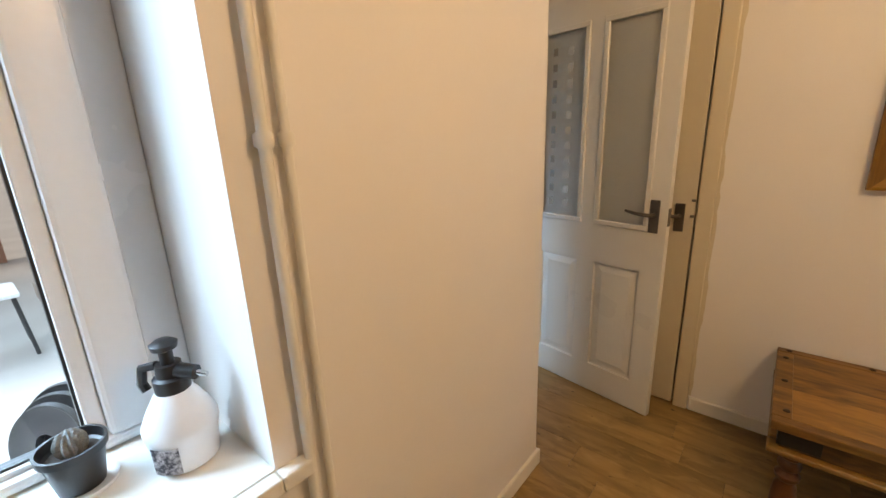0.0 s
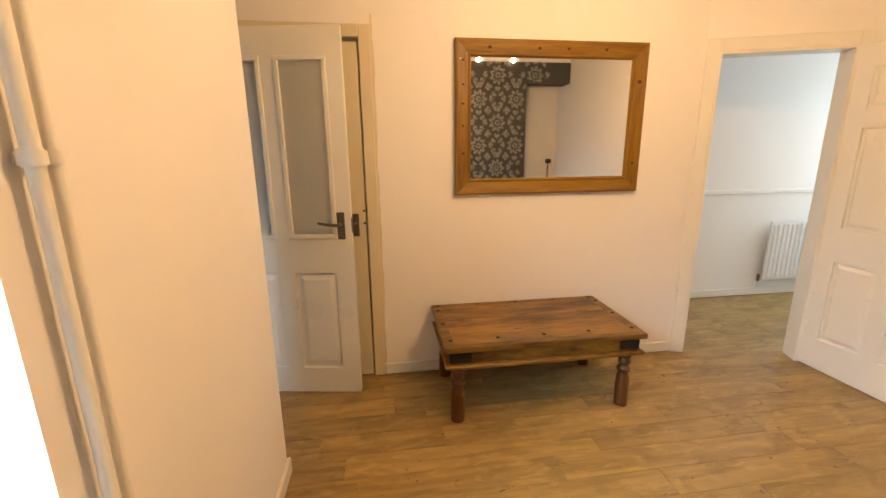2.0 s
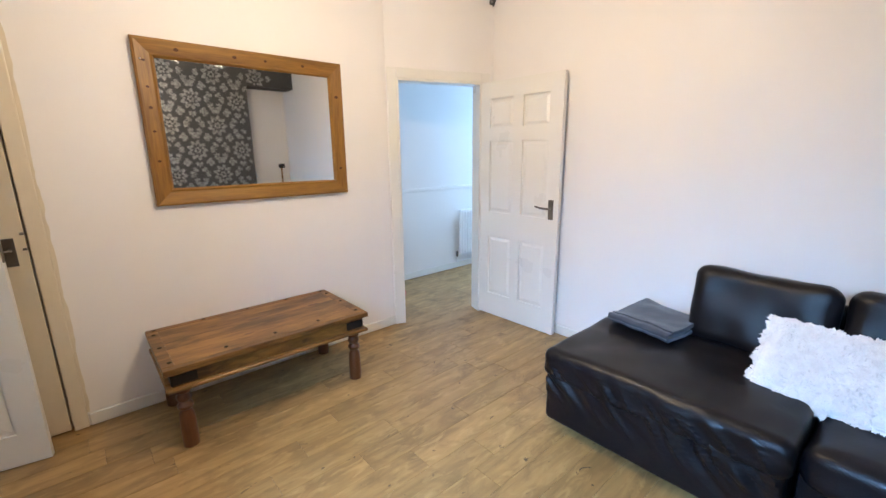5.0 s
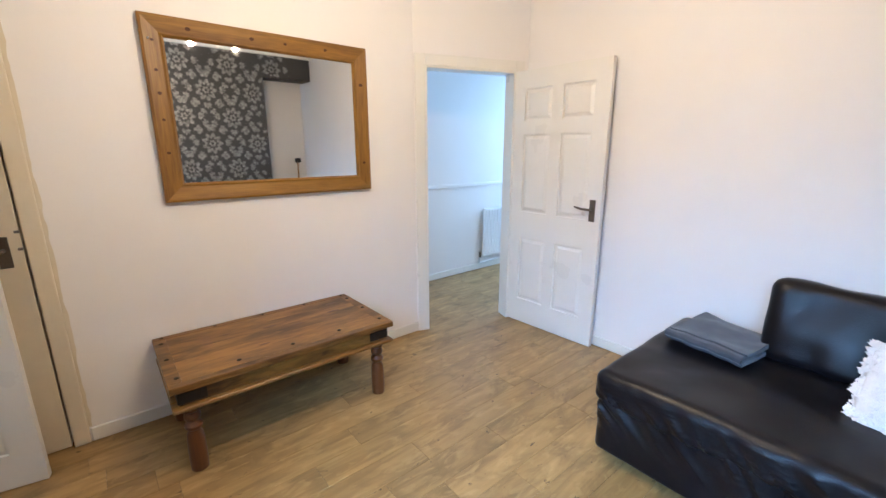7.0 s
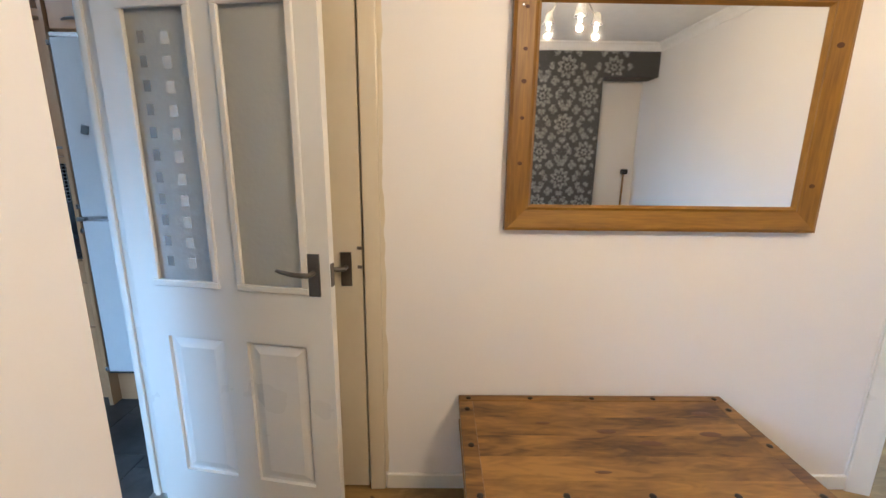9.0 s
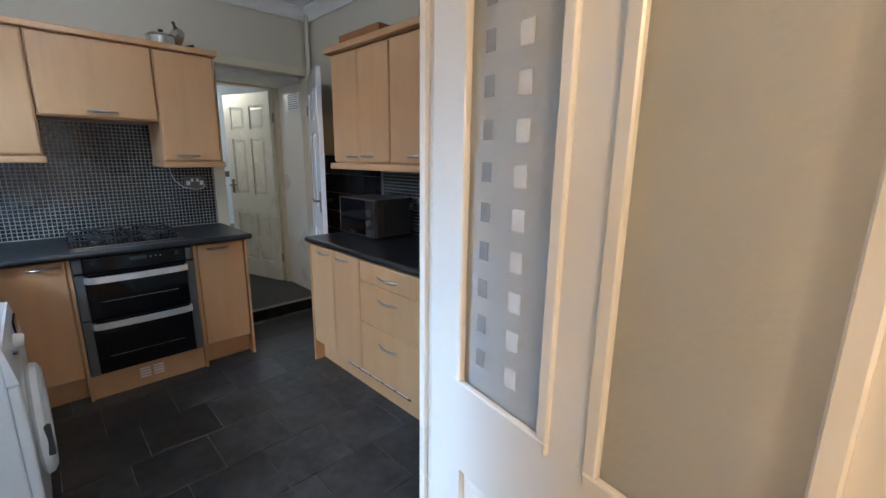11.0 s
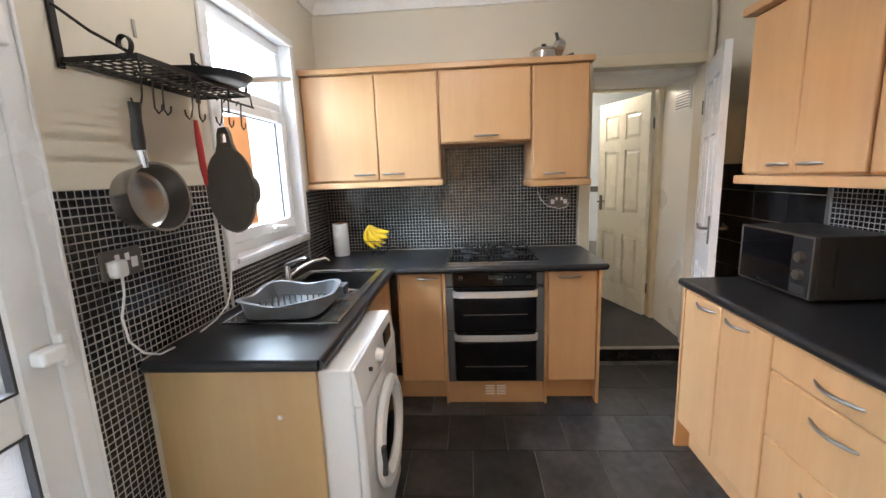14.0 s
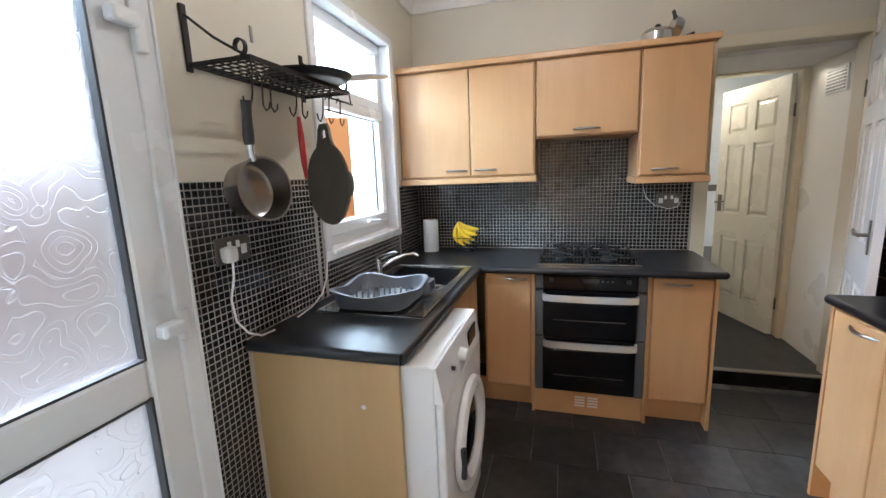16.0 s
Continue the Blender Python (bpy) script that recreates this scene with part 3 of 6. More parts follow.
def lever(parent, x, z, y, side, toward, plate=(0.042, 0.15), mat=DULL):
    """A lever handle on its back plate, on the face at y that looks along side."""
    p = part("back_plate", box(x - plate[0] / 2, x + plate[0] / 2, min(y, y + side * 0.008), max(y, y + side * 0.008), z - plate[1] / 2, z + plate[1] / 2, 0.002), mat, parent, "dull nickel back plate", local=True)
    part("door_handle", tube([(x, y + side * 0.006, z + 0.01), (x, y + side * 0.042, z + 0.01), (x + toward * 0.02, y + side * 0.05, z + 0.011), (x + toward * 0.06, y + side * 0.05, z + 0.013), (x + toward * 0.10, y + side * 0.046, z + 0.019), (x + toward * 0.115, y + side * 0.046, z + 0.023)], [0.009, 0.009, 0.009, 0.008, 0.007, 0.005], 10), mat, p, "dull nickel lever", smooth=True, local=True)


def six_panel(name, label, loc, rz, w, h, mat, handle_z=1.0, t=0.036, plate=(0.042, 0.15)):
    d = thing(name, label, "door", loc, rz, kind="structure")
    st, mid = 0.105, 0.09
    pw = (w - 2 * st - mid) / 2
    rows = [(0.20, 0.72), (0.93, 1.52), (1.62, 1.85)]
    holes = [(x, x + pw, a * h / 1.98, b * h / 1.98) for x in (st, st + pw + mid) for a, b in rows]
    part("door_body", body_grid(w, h, t, holes), mat, d, local=True)
    for q in holes:
        part("door_panel", raised(*q, t), mat, d, local=True)
    for y, side in ((0, -1), (t, 1)):
        lever(d, w - 0.06, handle_z, y, side, -1, plate)
    for z in (0.25, h - 0.25):
        part("hinge", cyl((-0.004, t / 2 - 0.02, z - 0.045), (-0.004, t / 2 - 0.02, z + 0.045), 0.007, bm=None), DULL, d, "steel hinge", local=True)
    return d


# glazed door to the kitchen, swung into the living room
def glazed_door(loc, rz, w=0.775, h=2.03, t=0.036):
    d = thing("door_1", "white painted half-glazed panel door standing open", "door", loc, rz, kind="structure")
    panes = [(0.105, 0.345, 0.96, 1.88), (0.44, 0.685, 0.96, 1.88)]
    low = [(0.115, 0.345, 0.16, 0.75), (0.44, 0.675, 0.16, 0.75)]
    part("door_body", body_grid(w, h, t, panes + low), GLOSS, d, local=True)
    for q in low:
        part("door_panel", raised(*q, t, 0.045), GLOSS, d, "raised and fielded lower panel", local=True)
    for k, (x0, x1, z0, z1) in enumerate(panes):
        for y0, y1 in ((-0.009, 0.006), (t - 0.006, t + 0.009)):
            bm = bmesh.new()
            for a, b, c, e in ((x0 - 0.012, x1 + 0.012, z0 - 0.012, z0 + 0.012), (x0 - 0.012, x1 + 0.012, z1 - 0.012, z1 + 0.012), (x0 - 0.012, x0 + 0.012, z0 + 0.012, z1 - 0.012), (x1 - 0.012, x1 + 0.012, z0 + 0.012, z1 - 0.012)):
                box(a, b, y0, y1, c, e, 0.003, 1, bm)
            part("glazing_bead", bm, GLOSS, d, "white glazing bead", local=True)
        pane = part("pane", box(x0 + 0.002, x1 - 0.002, t / 2 - 0.003, t / 2 + 0.003, z0 + 0.002, z1 - 0.002), FROSTED, d, "frosted glass pane", local=True)
        if k == 0:
            # two columns of flat squares over the first pane, one grey, one pale
            for r in range(11):
                z = z0 + 0.06 + r * 0.075
                part("etched_square", box(x0 + 0.04, x0 + 0.065, t / 2 - 0.0045, t / 2 - 0.0035, z, z + 0.036), SQUARE_D, pane, "small grey square on the pane", local=True)
                part("etched_square", box(x0 + 0.125, x0 + 0.155, t / 2 - 0.0045, t / 2 - 0.0035, z - 0.006, z + 0.032), SQUARE_L, pane, "small pale square on the pane", local=True)
    for y, side in ((0, -1), (t, 1)):
        lever(d, w - 0.055, 1.02, y, side, -1)
    part("latch", box(w, w + 0.003, 0.006, t - 0.006, 0.98, 1.06), DULL, d, "steel latch plate", local=True)
    return d


glazed_door((-1.055, 2.165, 0.008), math.degrees(math.atan2(2.035 - 2.165, -0.295 + 1.055)))
six_panel("door_2", "white six-panel door standing open by the sofa wall", (2.642, 1.965, 0.008), math.degrees(math.atan2(1.185 - 1.965, 2.664 - 2.642)), 0.78, 1.981, GLOSS)
# flush cream cupboard door, closed
# unseen panel added behind the door so no outside light shows through its gap
solid("wall_cupboard_back", box(-1.0, -0.19, YN + 0.05, YN + 0.11, 0, 2.05), CREAMGLOSS, "added unseen panel that blocks light at the door gap", "wall")
d = thing("door_3", "closed cream gloss flush cupboard door", "door", (-0.97, YN - 0.004, 0.008), 0, kind="structure")
part("door_body", box(0, 0.752, 0, 0.036, 0, 2.0, 0.003, 1), CREAMGLOSS, d, local=True)
lever(d, 0.69, 0.99, 0, -1, -1, (0.042, 0.135))
part("bolt", cyl((0.735, -0.006, 1.075), (0.752, -0.006, 1.075), 0.006), DULL, d, "small dark bolt", local=True)
part("bolt", cyl((0.735, -0.006, 1.0), (0.752, -0.006, 1.0), 0.006), DULL, d, "small dark bolt", local=True)


def architrave(name, label, w0, w1, top, loc, rz, mat, wd=0.065, th=0.016, y=-1):
    f = thing(name, label, "door frame", loc, rz, kind="structure")
    s = y * th
    lo, hi = min(0, s), max(0, s)
    part("architrave", box(w0 - wd, w0, lo, hi, 0, top + wd, 0.005), mat, f, local=True)
    part("architrave", box(w1, w1 + wd, lo, hi, 0, top + wd, 0.005), mat, f, local=True)
    part("architrave", box(w0, w1, lo, hi, top, top + wd, 0.005), mat, f, local=True)
    return f


architrave("trim_cupboard_frame", "cream painted architrave with ragged paint edge", -0.98, -0.21, 2.03, (0, YN, 0), 0, CREAMGLOSS)
# old paint lapping unevenly onto the wall beside the cupboard frame
own = bmesh.new()
prev = None
for k in range(70):
    z = 0.08 + k * 0.03
    x = -0.142 + 0.012 + 0.010 * noise.noise((0, 3.1, z * 4)) + 0.006 * noise.noise((5, 0, z * 17))
    cur = [own.verts.new((-0.1452, YN - 0.0012, z)), own.verts.new((x, YN - 0.0012, z))]
    if prev:
        own.faces.new((prev[0], prev[1], cur[1], cur[0]))
    prev = cur
solid("trim_paint_edge", own, CREAMGLOSS, "ragged edge of old cream paint on the wall", "trim")
architrave("trim_slanting_frame", "white painted architrave round the doorway", 0.075, 0.80, 1.995, (AX, AY, 0), AR, GLOSS, 0.075)
f = thing("trim_slanting_lining", "white painted door lining", "door frame", (AX, AY, 0), AR, kind="structure")
part("lining", box(0.075, 0.09, -0.012, 0.12, 0, 1.98), GLOSS, f, local=True)
part("lining", box(0.785, 0.80, -0.012, 0.12, 0, 1.98), GLOSS, f, local=True)
part("lining", box(0.075, 0.80, -0.012, 0.12, 1.98, 1.995), GLOSS, f, local=True)
f = thing("trim_kitchen_lining", "white painted door lining of the kitchen doorway", "door frame", (-1.135, 0, 0), 0, kind="structure")
part("lining", box(-1.135, -1.055, 2.195, YN, 0, 2.08, 0.003), GLOSS, f)
part("lining", box(-1.135, -1.055, 1.43, 1.46, 0, 2.08, 0.003), GLOSS, f)
part("lining", box(-1.135, -1.055, 1.46, 2.195, 2.05, 2.12, 0.003), GLOSS, f)
part("stop", box(-1.118, -1.10, 2.182, 2.195, 0, 2.05, 0.002), GLOSS, f, "narrow door stop")
# kitchen to hall
architrave("trim_hall_frame", "white painted architrave round the hall doorway", -3.40, -2.66, 2.13, (KW, 0, 0), -90, CREAMGLOSS, 0.07, y=1)
six_panel("door_4", "white gloss six-panel door opened into the kitchen", (KW + 0.02, 3.395, 0.112), math.degrees(math.atan2(3.13 - 3.395, -3.34 + 4.0)), 0.715, 1.975, ENAMEL, 0.98, plate=(0.03, 0.16))
six_panel("door_5", "cream six-panel bathroom door standing ajar", (-4.74, 3.385, 0.112), 197, 0.72, 1.96, PALEGREEN, 1.0)
architrave("trim_bathroom_frame", "cream painted architrave round the bathroom doorway", -3.40, -2.66, 2.09, (-4.70, 0, 0), -90, CREAMGLOSS, 0.06, y=1)
v = thing("vent_grille", "white louvred wall vent in the hall", "vent", (-4.35, 3.44, 1.95))
part("frame", box(-4.47, -4.25, 3.43, 3.44, 1.87, 2.03, 0.003), WHITEPL, v)
for k in range(7):
    part("slat", box(-4.455, -4.265, 3.424, 3.431, 1.885 + k * 0.02, 1.893 + k * 0.02), GREYPL, v)
t = thing("trim_bathroom_border", "grey mosaic border strip on bathroom tiles", "tile", (-6.3, 3, 1.2), kind="structure")
part("border_strip", box(-6.3, -6.294, 2.3, 4.3, 1.17, 1.24), DARKGREY, t)
t2 = thing("trim_bathroom_dado", "grey lower tiling in the bathroom", "tile", (-6.3, 3, 0.5), kind="structure")
part("lower_tile", box(-6.3, -6.293, 2.3, 4.3, 0.1, 0.55), material("grey_tile", (0.22, 0.22, 0.22), rough=0.3), t2)

# ---- windows ----
def frame_rect(x0, x1, z0, z1, w, y0, y1, bevel=0.006, along="x", bm=None, base=None):
    """A rectangular frame in an upright plane; base: the width of its bottom rail."""
    own = bmesh.new()
    wb = w if base is None else base
    for a, b, c, e in ((x0, x1, z0, z0 + wb), (x0, x1, z1 - w, z1), (x0, x0 + w, z0 + wb, z1 - w), (x1 - w, x1, z0 + wb, z1 - w)):
        if along == "x":
            box(a, b, y0, y1, c, e, bevel, 2, own)
        else:
            box(y0, y1, a, b, c, e, bevel, 2, own)
    return merge(bm, own)


w = thing("window_1", "white plastic kitchen window with a fanlight", "window", (-3.14, 0.66, 1.12), kind="structure")
part("window_frame", frame_rect(KX0, KX1, 1.12, 2.25, 0.06, 0.60, 0.68), UPVC, w)
part("window_trim", frame_rect(KX0 - 0.045, KX1 + 0.045, 1.075, 2.295, 0.05, 0.735, 0.752), UPVC, w, "flat white cover strip")
part("transom", box(KX0 + 0.06, KX1 - 0.06, 0.60, 0.68, 1.85, 1.91, 0.006), UPVC, w)
part("sash", frame_rect(KX0 + 0.055, KX1 - 0.055, 1.175, 1.855, 0.065, 0.665, 0.705, 0.01), UPVC, w)
part("window_sill", box(KX0, KX1, 0.68, 0.765, 1.10, 1.125, 0.006), UPVC, w)
part("pane", box(KX0 + 0.12, KX1 - 0.12, 0.635, 0.640, 1.24, 1.79), CLEAR, w).visible_shadow = False
part("pane", box(KX0 + 0.06, KX1 - 0.06, 0.635, 0.640, 1.91, 2.19), CLEAR, w).visible_shadow = False
part("gasket", frame_rect(KX0 + 0.118, KX1 - 0.118, 1.238, 1.792, 0.006, 0.660, 0.672, 0.0), DARKGREY, w, "grey rubber gasket")
part("window_handle", tube([(-3.3, 0.705, 1.20), (-3.3, 0.735, 1.20), (-3.22, 0.74, 1.205), (-3.15, 0.735, 1.215)], 0.009), WHITEPL, w, smooth=True)
part("reveal", frame_rect(KX0 - 0.02, KX1 + 0.02, 1.10, 2.27, 0.022, 0.68, 0.736, 0.0), UPVC, w)

w = thing("window_2", "white plastic living room window with deep sill", "window", (-0.95, -0.5, 0.8), kind="structure")
part("window_frame", frame_rect(-1.3, 0.32, 0.80, 2.25, 0.105, -1.03, -0.955, along="y", base=0.012), UPVC, w)
part("sash", frame_rect(-0.50, 0.235, 0.804, 2.165, 0.095, -0.985, -0.915, 0.010, along="y", base=0.026), UPVC, w)
part("bead", frame_rect(-0.405, 0.140, 0.828, 2.070, 0.032, -0.975, -0.935, 0.005, along="y", base=0.014), UPVC, w)
part("gasket", frame_rect(-0.375, 0.110, 0.840, 2.040, 0.007, -0.972, -0.945, 0.0, along="y"), BLACK, w, "black rubber gasket")
part("sash", frame_rect(-1.215, -0.50, 0.804, 2.165, 0.075, -0.985, -0.925, 0.01, along="y", base=0.035), UPVC, w)
for a, b in ((-0.376, 0.111), (-1.145, -0.575)):
    part("pane", box(-0.962, -0.957, a, b, 0.836, 2.095), CLEAR, w).visible_shadow = False
bm = box(-0.955, -0.59, -1.299, 0.319, 0.776, 0.802)
box(-0.588, -0.555, 0.318, 0.385, 0.765, 0.802, 0.006, 2, bm)
box(-0.588, -0.555, -1.36, 0.318, 0.765, 0.802, 0.006, 2, bm)
part("window_sill", bm, GLOSS, w, "white painted window board with a square nose")

w = thing("window_3", "white window at the end of the back room", "window", (5.25, 2.7, 0.85), kind="structure")
part("window_frame", frame_rect(2.3, 3.1, 0.85, 2.15, 0.06, 5.22, 5.28, along="y"), UPVC, w)
part("pane", box(5.25, 5.255, 2.36, 3.04, 0.91, 2.09), CLEAR, w).visible_shadow = False

# back door of the kitchen
d = thing("door_6", "white plastic back door with patterned glass", "door", (-1.55, 0.70, 0.0), kind="structure")
part("door_frame", frame_rect(-1.955, -1.13, -0.06, 2.12, 0.06, 0.64, 0.745, 0.006), UPVC, d, "outer frame")
part("door_sash", frame_rect(-1.905, -1.18, 0.03, 2.07, 0.105, 0.665, 0.735, 0.012), UPVC, d, "door leaf frame")
part("mid_rail", box(-1.80, -1.285, 0.668, 0.732, 0.885, 0.995, 0.012), UPVC, d, "cross rail")
for z0, z1 in ((0.135, 0.885), (0.995, 1.965)):
    part("pane", box(-1.80, -1.285, 0.695, 0.705, z0, z1), SWIRL, d, "obscured glass with scrolling lines").visible_shadow = False
    part("gasket", frame_rect(-1.803, -1.282, z0 - 0.003, z1 + 0.003, 0.007, 0.706, 0.730, 0.0), DARKGREY, d, "dark rubber gasket")
for z in (1.06, 1.83):
    bm = box(-1.925, -1.895, 0.735, 0.760, z - 0.045, z + 0.045, 0.006)
    box(-1.90, -1.83, 0.735, 0.775, z + (0.01 if z > 1.5 else -0.02), z + (0.05 if z > 1.5 else 0.02), 0.01, 3, bm)
    part("hinge", bm, WHITEPL, d, "chunky white plastic hinge")
part("door_closer_seal", box(-1.957, -1.950, 0.745, 0.752, 0.0, 2.1), UPVC, d)
solid("trim_door_sill", box(-1.95, -1.14, 0.45, 0.745, -0.012, 0.02, 0.004), UPVC, "white plastic door threshold", "trim")

# ---- things: living room ----
def coffee_table(x0, x1, y0, y1, top):
    t = thing("coffee_table", "dark-stained hardwood coffee table with turned legs and iron studs", "table", ((x0 + x1) / 2, (y0 + y1) / 2, 0))
    n, w = 5, (y1 - y0 - 0.09) / 5
    for k in range(n):
        part("top_board", box(x0 + 0.055, x1 - 0.055, y0 + 0.045 + k * w, y0 + 0.045 + (k + 1) * w - 0.0002, top - 0.028, top), SHEESHAM, t)
    part("top_edge", box(x0, x1, y0, y0 + 0.045, top - 0.03, top + 0.001, 0.005), SHEESHAM, t)
    part("top_edge", box(x0, x1, y1 - 0.045, y1, top - 0.03, top + 0.001, 0.005), SHEESHAM, t)
    for a, b in ((x0, x0 + 0.055), (x1 - 0.055, x1)):
        part("top_end", box(a, b, y0 + 0.045, y1 - 0.045, top - 0.03, top + 0.0004, 0.002), SHEESHAM, t)
    i = 0.03
    for y in (y0 + i, y1 - i - 0.022):
        part("apron", box(x0 + i, x1 - i, y, y + 0.022, top - 0.105, top - 0.028, 0.003), SHEESHAM, t)
        part("apron_moulding", box(x0 + i - 0.028, x1 - i + 0.028, y - 0.027, y + 0.049, top - 0.125, top - 0.105, 0.008, 3), SHEESHAM, t)
    for x in (x0 + i, x1 - i - 0.022):
        part("apron", box(x, x + 0.022, y0 + i, y1 - i, top - 0.105, top - 0.028, 0.003), SHEESHAM, t)
        part("apron_moulding", box(x - 0.027, x + 0.049, y0 + i + 0.05, y1 - i - 0.05, top - 0.125, top - 0.105, 0.008, 3), SHEESHAM, t)
    prof = [(0.030, 0.0), (0.036, 0.004), (0.038, 0.05), (0.037, 0.15), (0.033, 0.185), (0.026, 0.20), (0.026, 0.207), (0.036, 0.218), (0.037, 0.232), (0.028, 0.244), (0.025, 0.252), (0.033, 0.262), (0.035, 0.275), (0.030, 0.288), (0.027, 0.296), (0.036, 0.305), (0.036, top - 0.122)]
    for x in (x0 + 0.075, x1 - 0.075):
        for y in (y0 + 0.075, y1 - 0.075):
            part("leg", lathe(prof, (x, y, 0.0), 20), SHEESHAM_V, t, "turned leg", smooth=True)
    for x in (x0 + i, x1 - i):
        for y in (y0 + i, y1 - i):
            sx, sy = (1 if x < (x0 + x1) / 2 else -1), (1 if y < (y0 + y1) / 2 else -1)
            bm = box(*sorted((x - sx * 0.003, x + sx * 0.11)), *sorted((y - sy * 0.004, y)), top - 0.095, top - 0.045, 0.001, 1)
            box(*sorted((x - sx * 0.004, x)), *sorted((y, y + sy * 0.09)), top - 0.095, top - 0.045, 0.001, 1, bm)
            part("corner_strap", bm, IRON, t, "black iron corner strap")
    studs = [(x0 + 0.04 + k * (x1 - x0 - 0.08) / 4, y) for k in range(5) for y in (y0 + 0.09, y1 - 0.025)]
    studs += [(x, y0 + 0.1 + k * (y1 - y0 - 0.2) / 2) for k in range(1, 3) for x in (x0 + 0.03, x1 - 0.03)]
    for x, y in studs:
        part("stud", lathe([(0.011, 0.0), (0.010, 0.003), (0.005, 0.005), (0.001, 0.0055)], (x, y, top), 10), IRON, t, "black iron stud", smooth=True)
    for fx, fy, rx, ry in ((0.48, 0.62, 0.045, 0.016), (0.60, 0.52, 0.05, 0.02), (0.28, 0.70, 0.035, 0.012), (0.82, 0.60, 0.05, 0.02), (0.66, 0.75, 0.03, 0.012), (0.40, 0.30, 0.035, 0.010), (0.86, 0.80, 0.05, 0.02)):
        part("knot", lathe([(1, 0), (0.6, 0.0004), (0.1, 0.0005)], seg=16, m=pose(x0 + fx * (x1 - x0), y0 + fy * (y1 - y0), top + 0.0002) @ Matrix.Diagonal((rx * 0.8, ry * 0.7, 1, 1))), material("table_knot", (0.075, 0.028, 0.012), (0.12, 0.045, 0.016), rough=0.34, scale=60, fine=200), t, "dark knot in the wood")
    return t


coffee_table(0.165, 1.262, 1.615, 2.232, 0.46)


def wall_mirror(x0, x1, z0, z1, y):
    t = thing("wall_mirror", "large wall mirror in a knotty pine frame", "mirror", ((x0 + x1) / 2, y, z0))
    w, prof = 0.095, [(0, 0), (0, -0.030), (0.012, -0.034), (0.075, -0.022), (0.085, -0.026), (0.095, -0.014), (0.095, 0)]
    corners = [((x0, z0), (1, 1)), ((x1, z0), (-1, 1)), ((x1, z1), (-1, -1)), ((x0, z1), (1, -1))]
    for k in range(4):
        (ax, az), (adx, adz) = corners[k]
        (bx, bz), (bdx, bdz) = corners[(k + 1) % 4]
        bm = bmesh.new()
        ra = [bm.verts.new((ax + adx * u, y + v, az + adz * u)) for u, v in prof]
        rb = [bm.verts.new((bx + bdx * u, y + v, bz + bdz * u)) for u, v in prof]
        for p, q, r, s in zip(ra, ra[1:], rb[1:], rb):
            bm.faces.new((p, q, r, s))
        bm.faces.new(ra)
        bm.faces.new(rb[::-1])
        bmesh.ops.recalc_face_normals(bm, faces=bm.faces[:])
        part("frame_rail" if k % 2 == 0 else "frame_stile", bm, PINE if k % 2 == 0 else PINE_V, t)
    part("mirror_glass", box(x0 + w - 0.004, x1 - w + 0.004, y - 0.012, y - 0.008, z0 + w - 0.004, z1 - w + 0.004), MIRROR, t, "silvered glass")
    rnd = random.Random(4)
    spots = [(x0 + 0.045, z0 + fz * (z1 - z0)) for fz in (0.28, 0.46, 0.60, 0.72, 0.87)] + [(x1 - 0.045, z0 + fz * (z1 - z0)) for fz in (0.2, 0.75)]
    spots += [(x0 + fx * (x1 - x0), z1 - 0.045) for fx in (0.17, 0.42, 0.57, 0.77)] + [(x0 + fx * (x1 - x0), z0 + 0.04) for fx in (0.6,)]
    for x, z in spots:
        s = rnd.uniform(0.006, 0.010)
        upright = x < x0 + 0.1 or x > x1 - 0.1
        rx = 90 if upright else (101 if z > (z0 + z1) / 2 else 79)
        rz = (11 if x < (x0 + x1) / 2 else -11) if upright else 0
        part("knot", lathe([(1, 0), (0.7, 0.0004), (0.1, 0.0005)], seg=12, m=pose(x, y - 0.0281, z, rx, 0, rz) @ Matrix.Diagonal((s * 1.3, s, 1, 1))), KNOT, t, "dark knot")
    part("screw", lathe([(0.005, 0), (0.004, 0.002), (0.001, 0.0025)], seg=10, m=pose(x0 + 0.03, y - 0.033, z1 - 0.11, 90)), CHROME, t, "bright screw head")
    return t


wall_mirror(0.322, 1.496, 1.163, 2.036, YN - 0.002)

# sofa
s = thing("sofa", "dark brown leather corner sofa with padded seats", "sofa", (2.2, -0.3, 0))
def pad(name, x0, x1, y0, y1, z0, z1, r, wob, seed, crown=0.0, label="", tilt=0.0, n=16, crease=0.0, ztop=0.36):
    """A padded leather block; crease: depth of the slanting gathers in its front."""
    m = pose((x0 + x1) / 2, (y0 + y1) / 2, (z0 + z1) / 2, 0, tilt, 0)
    bm = pillow(x1 - x0, y1 - y0, z1 - z0, r, n, wob, seed, m, crown=crown)
    if crease:
        for v in bm.verts:
            near = max(0.0, 1 - abs(v.co.x - x0) / 0.09)
            if near:
                p = v.co
                u = p.z * 0.75 - p.y + 0.03 * noise.noise((p.y * 5, p.z * 5, seed))
                low = math.exp(-((p.z - ztop) / 0.085) ** 2)
                ridge = (1 - abs(noise.noise((u * 17, (p.z + p.y) * 2.2, seed)))) ** 3
                fold = (1 - abs(noise.noise((u * 8 + 5, (p.z + p.y) * 1.2, seed + 3)))) ** 4
                gate = 0.35 + 0.65 * max(0.0, min(1.0, 0.5 + 1.6 * noise.noise((p.y * 2.2, 4.0, seed))))
                v.co.x -= near * low * gate * crease * (ridge * 0.6 + fold * 0.7 - 0.55)
    return part(name, bm, LEATHER, s, label, smooth=True)


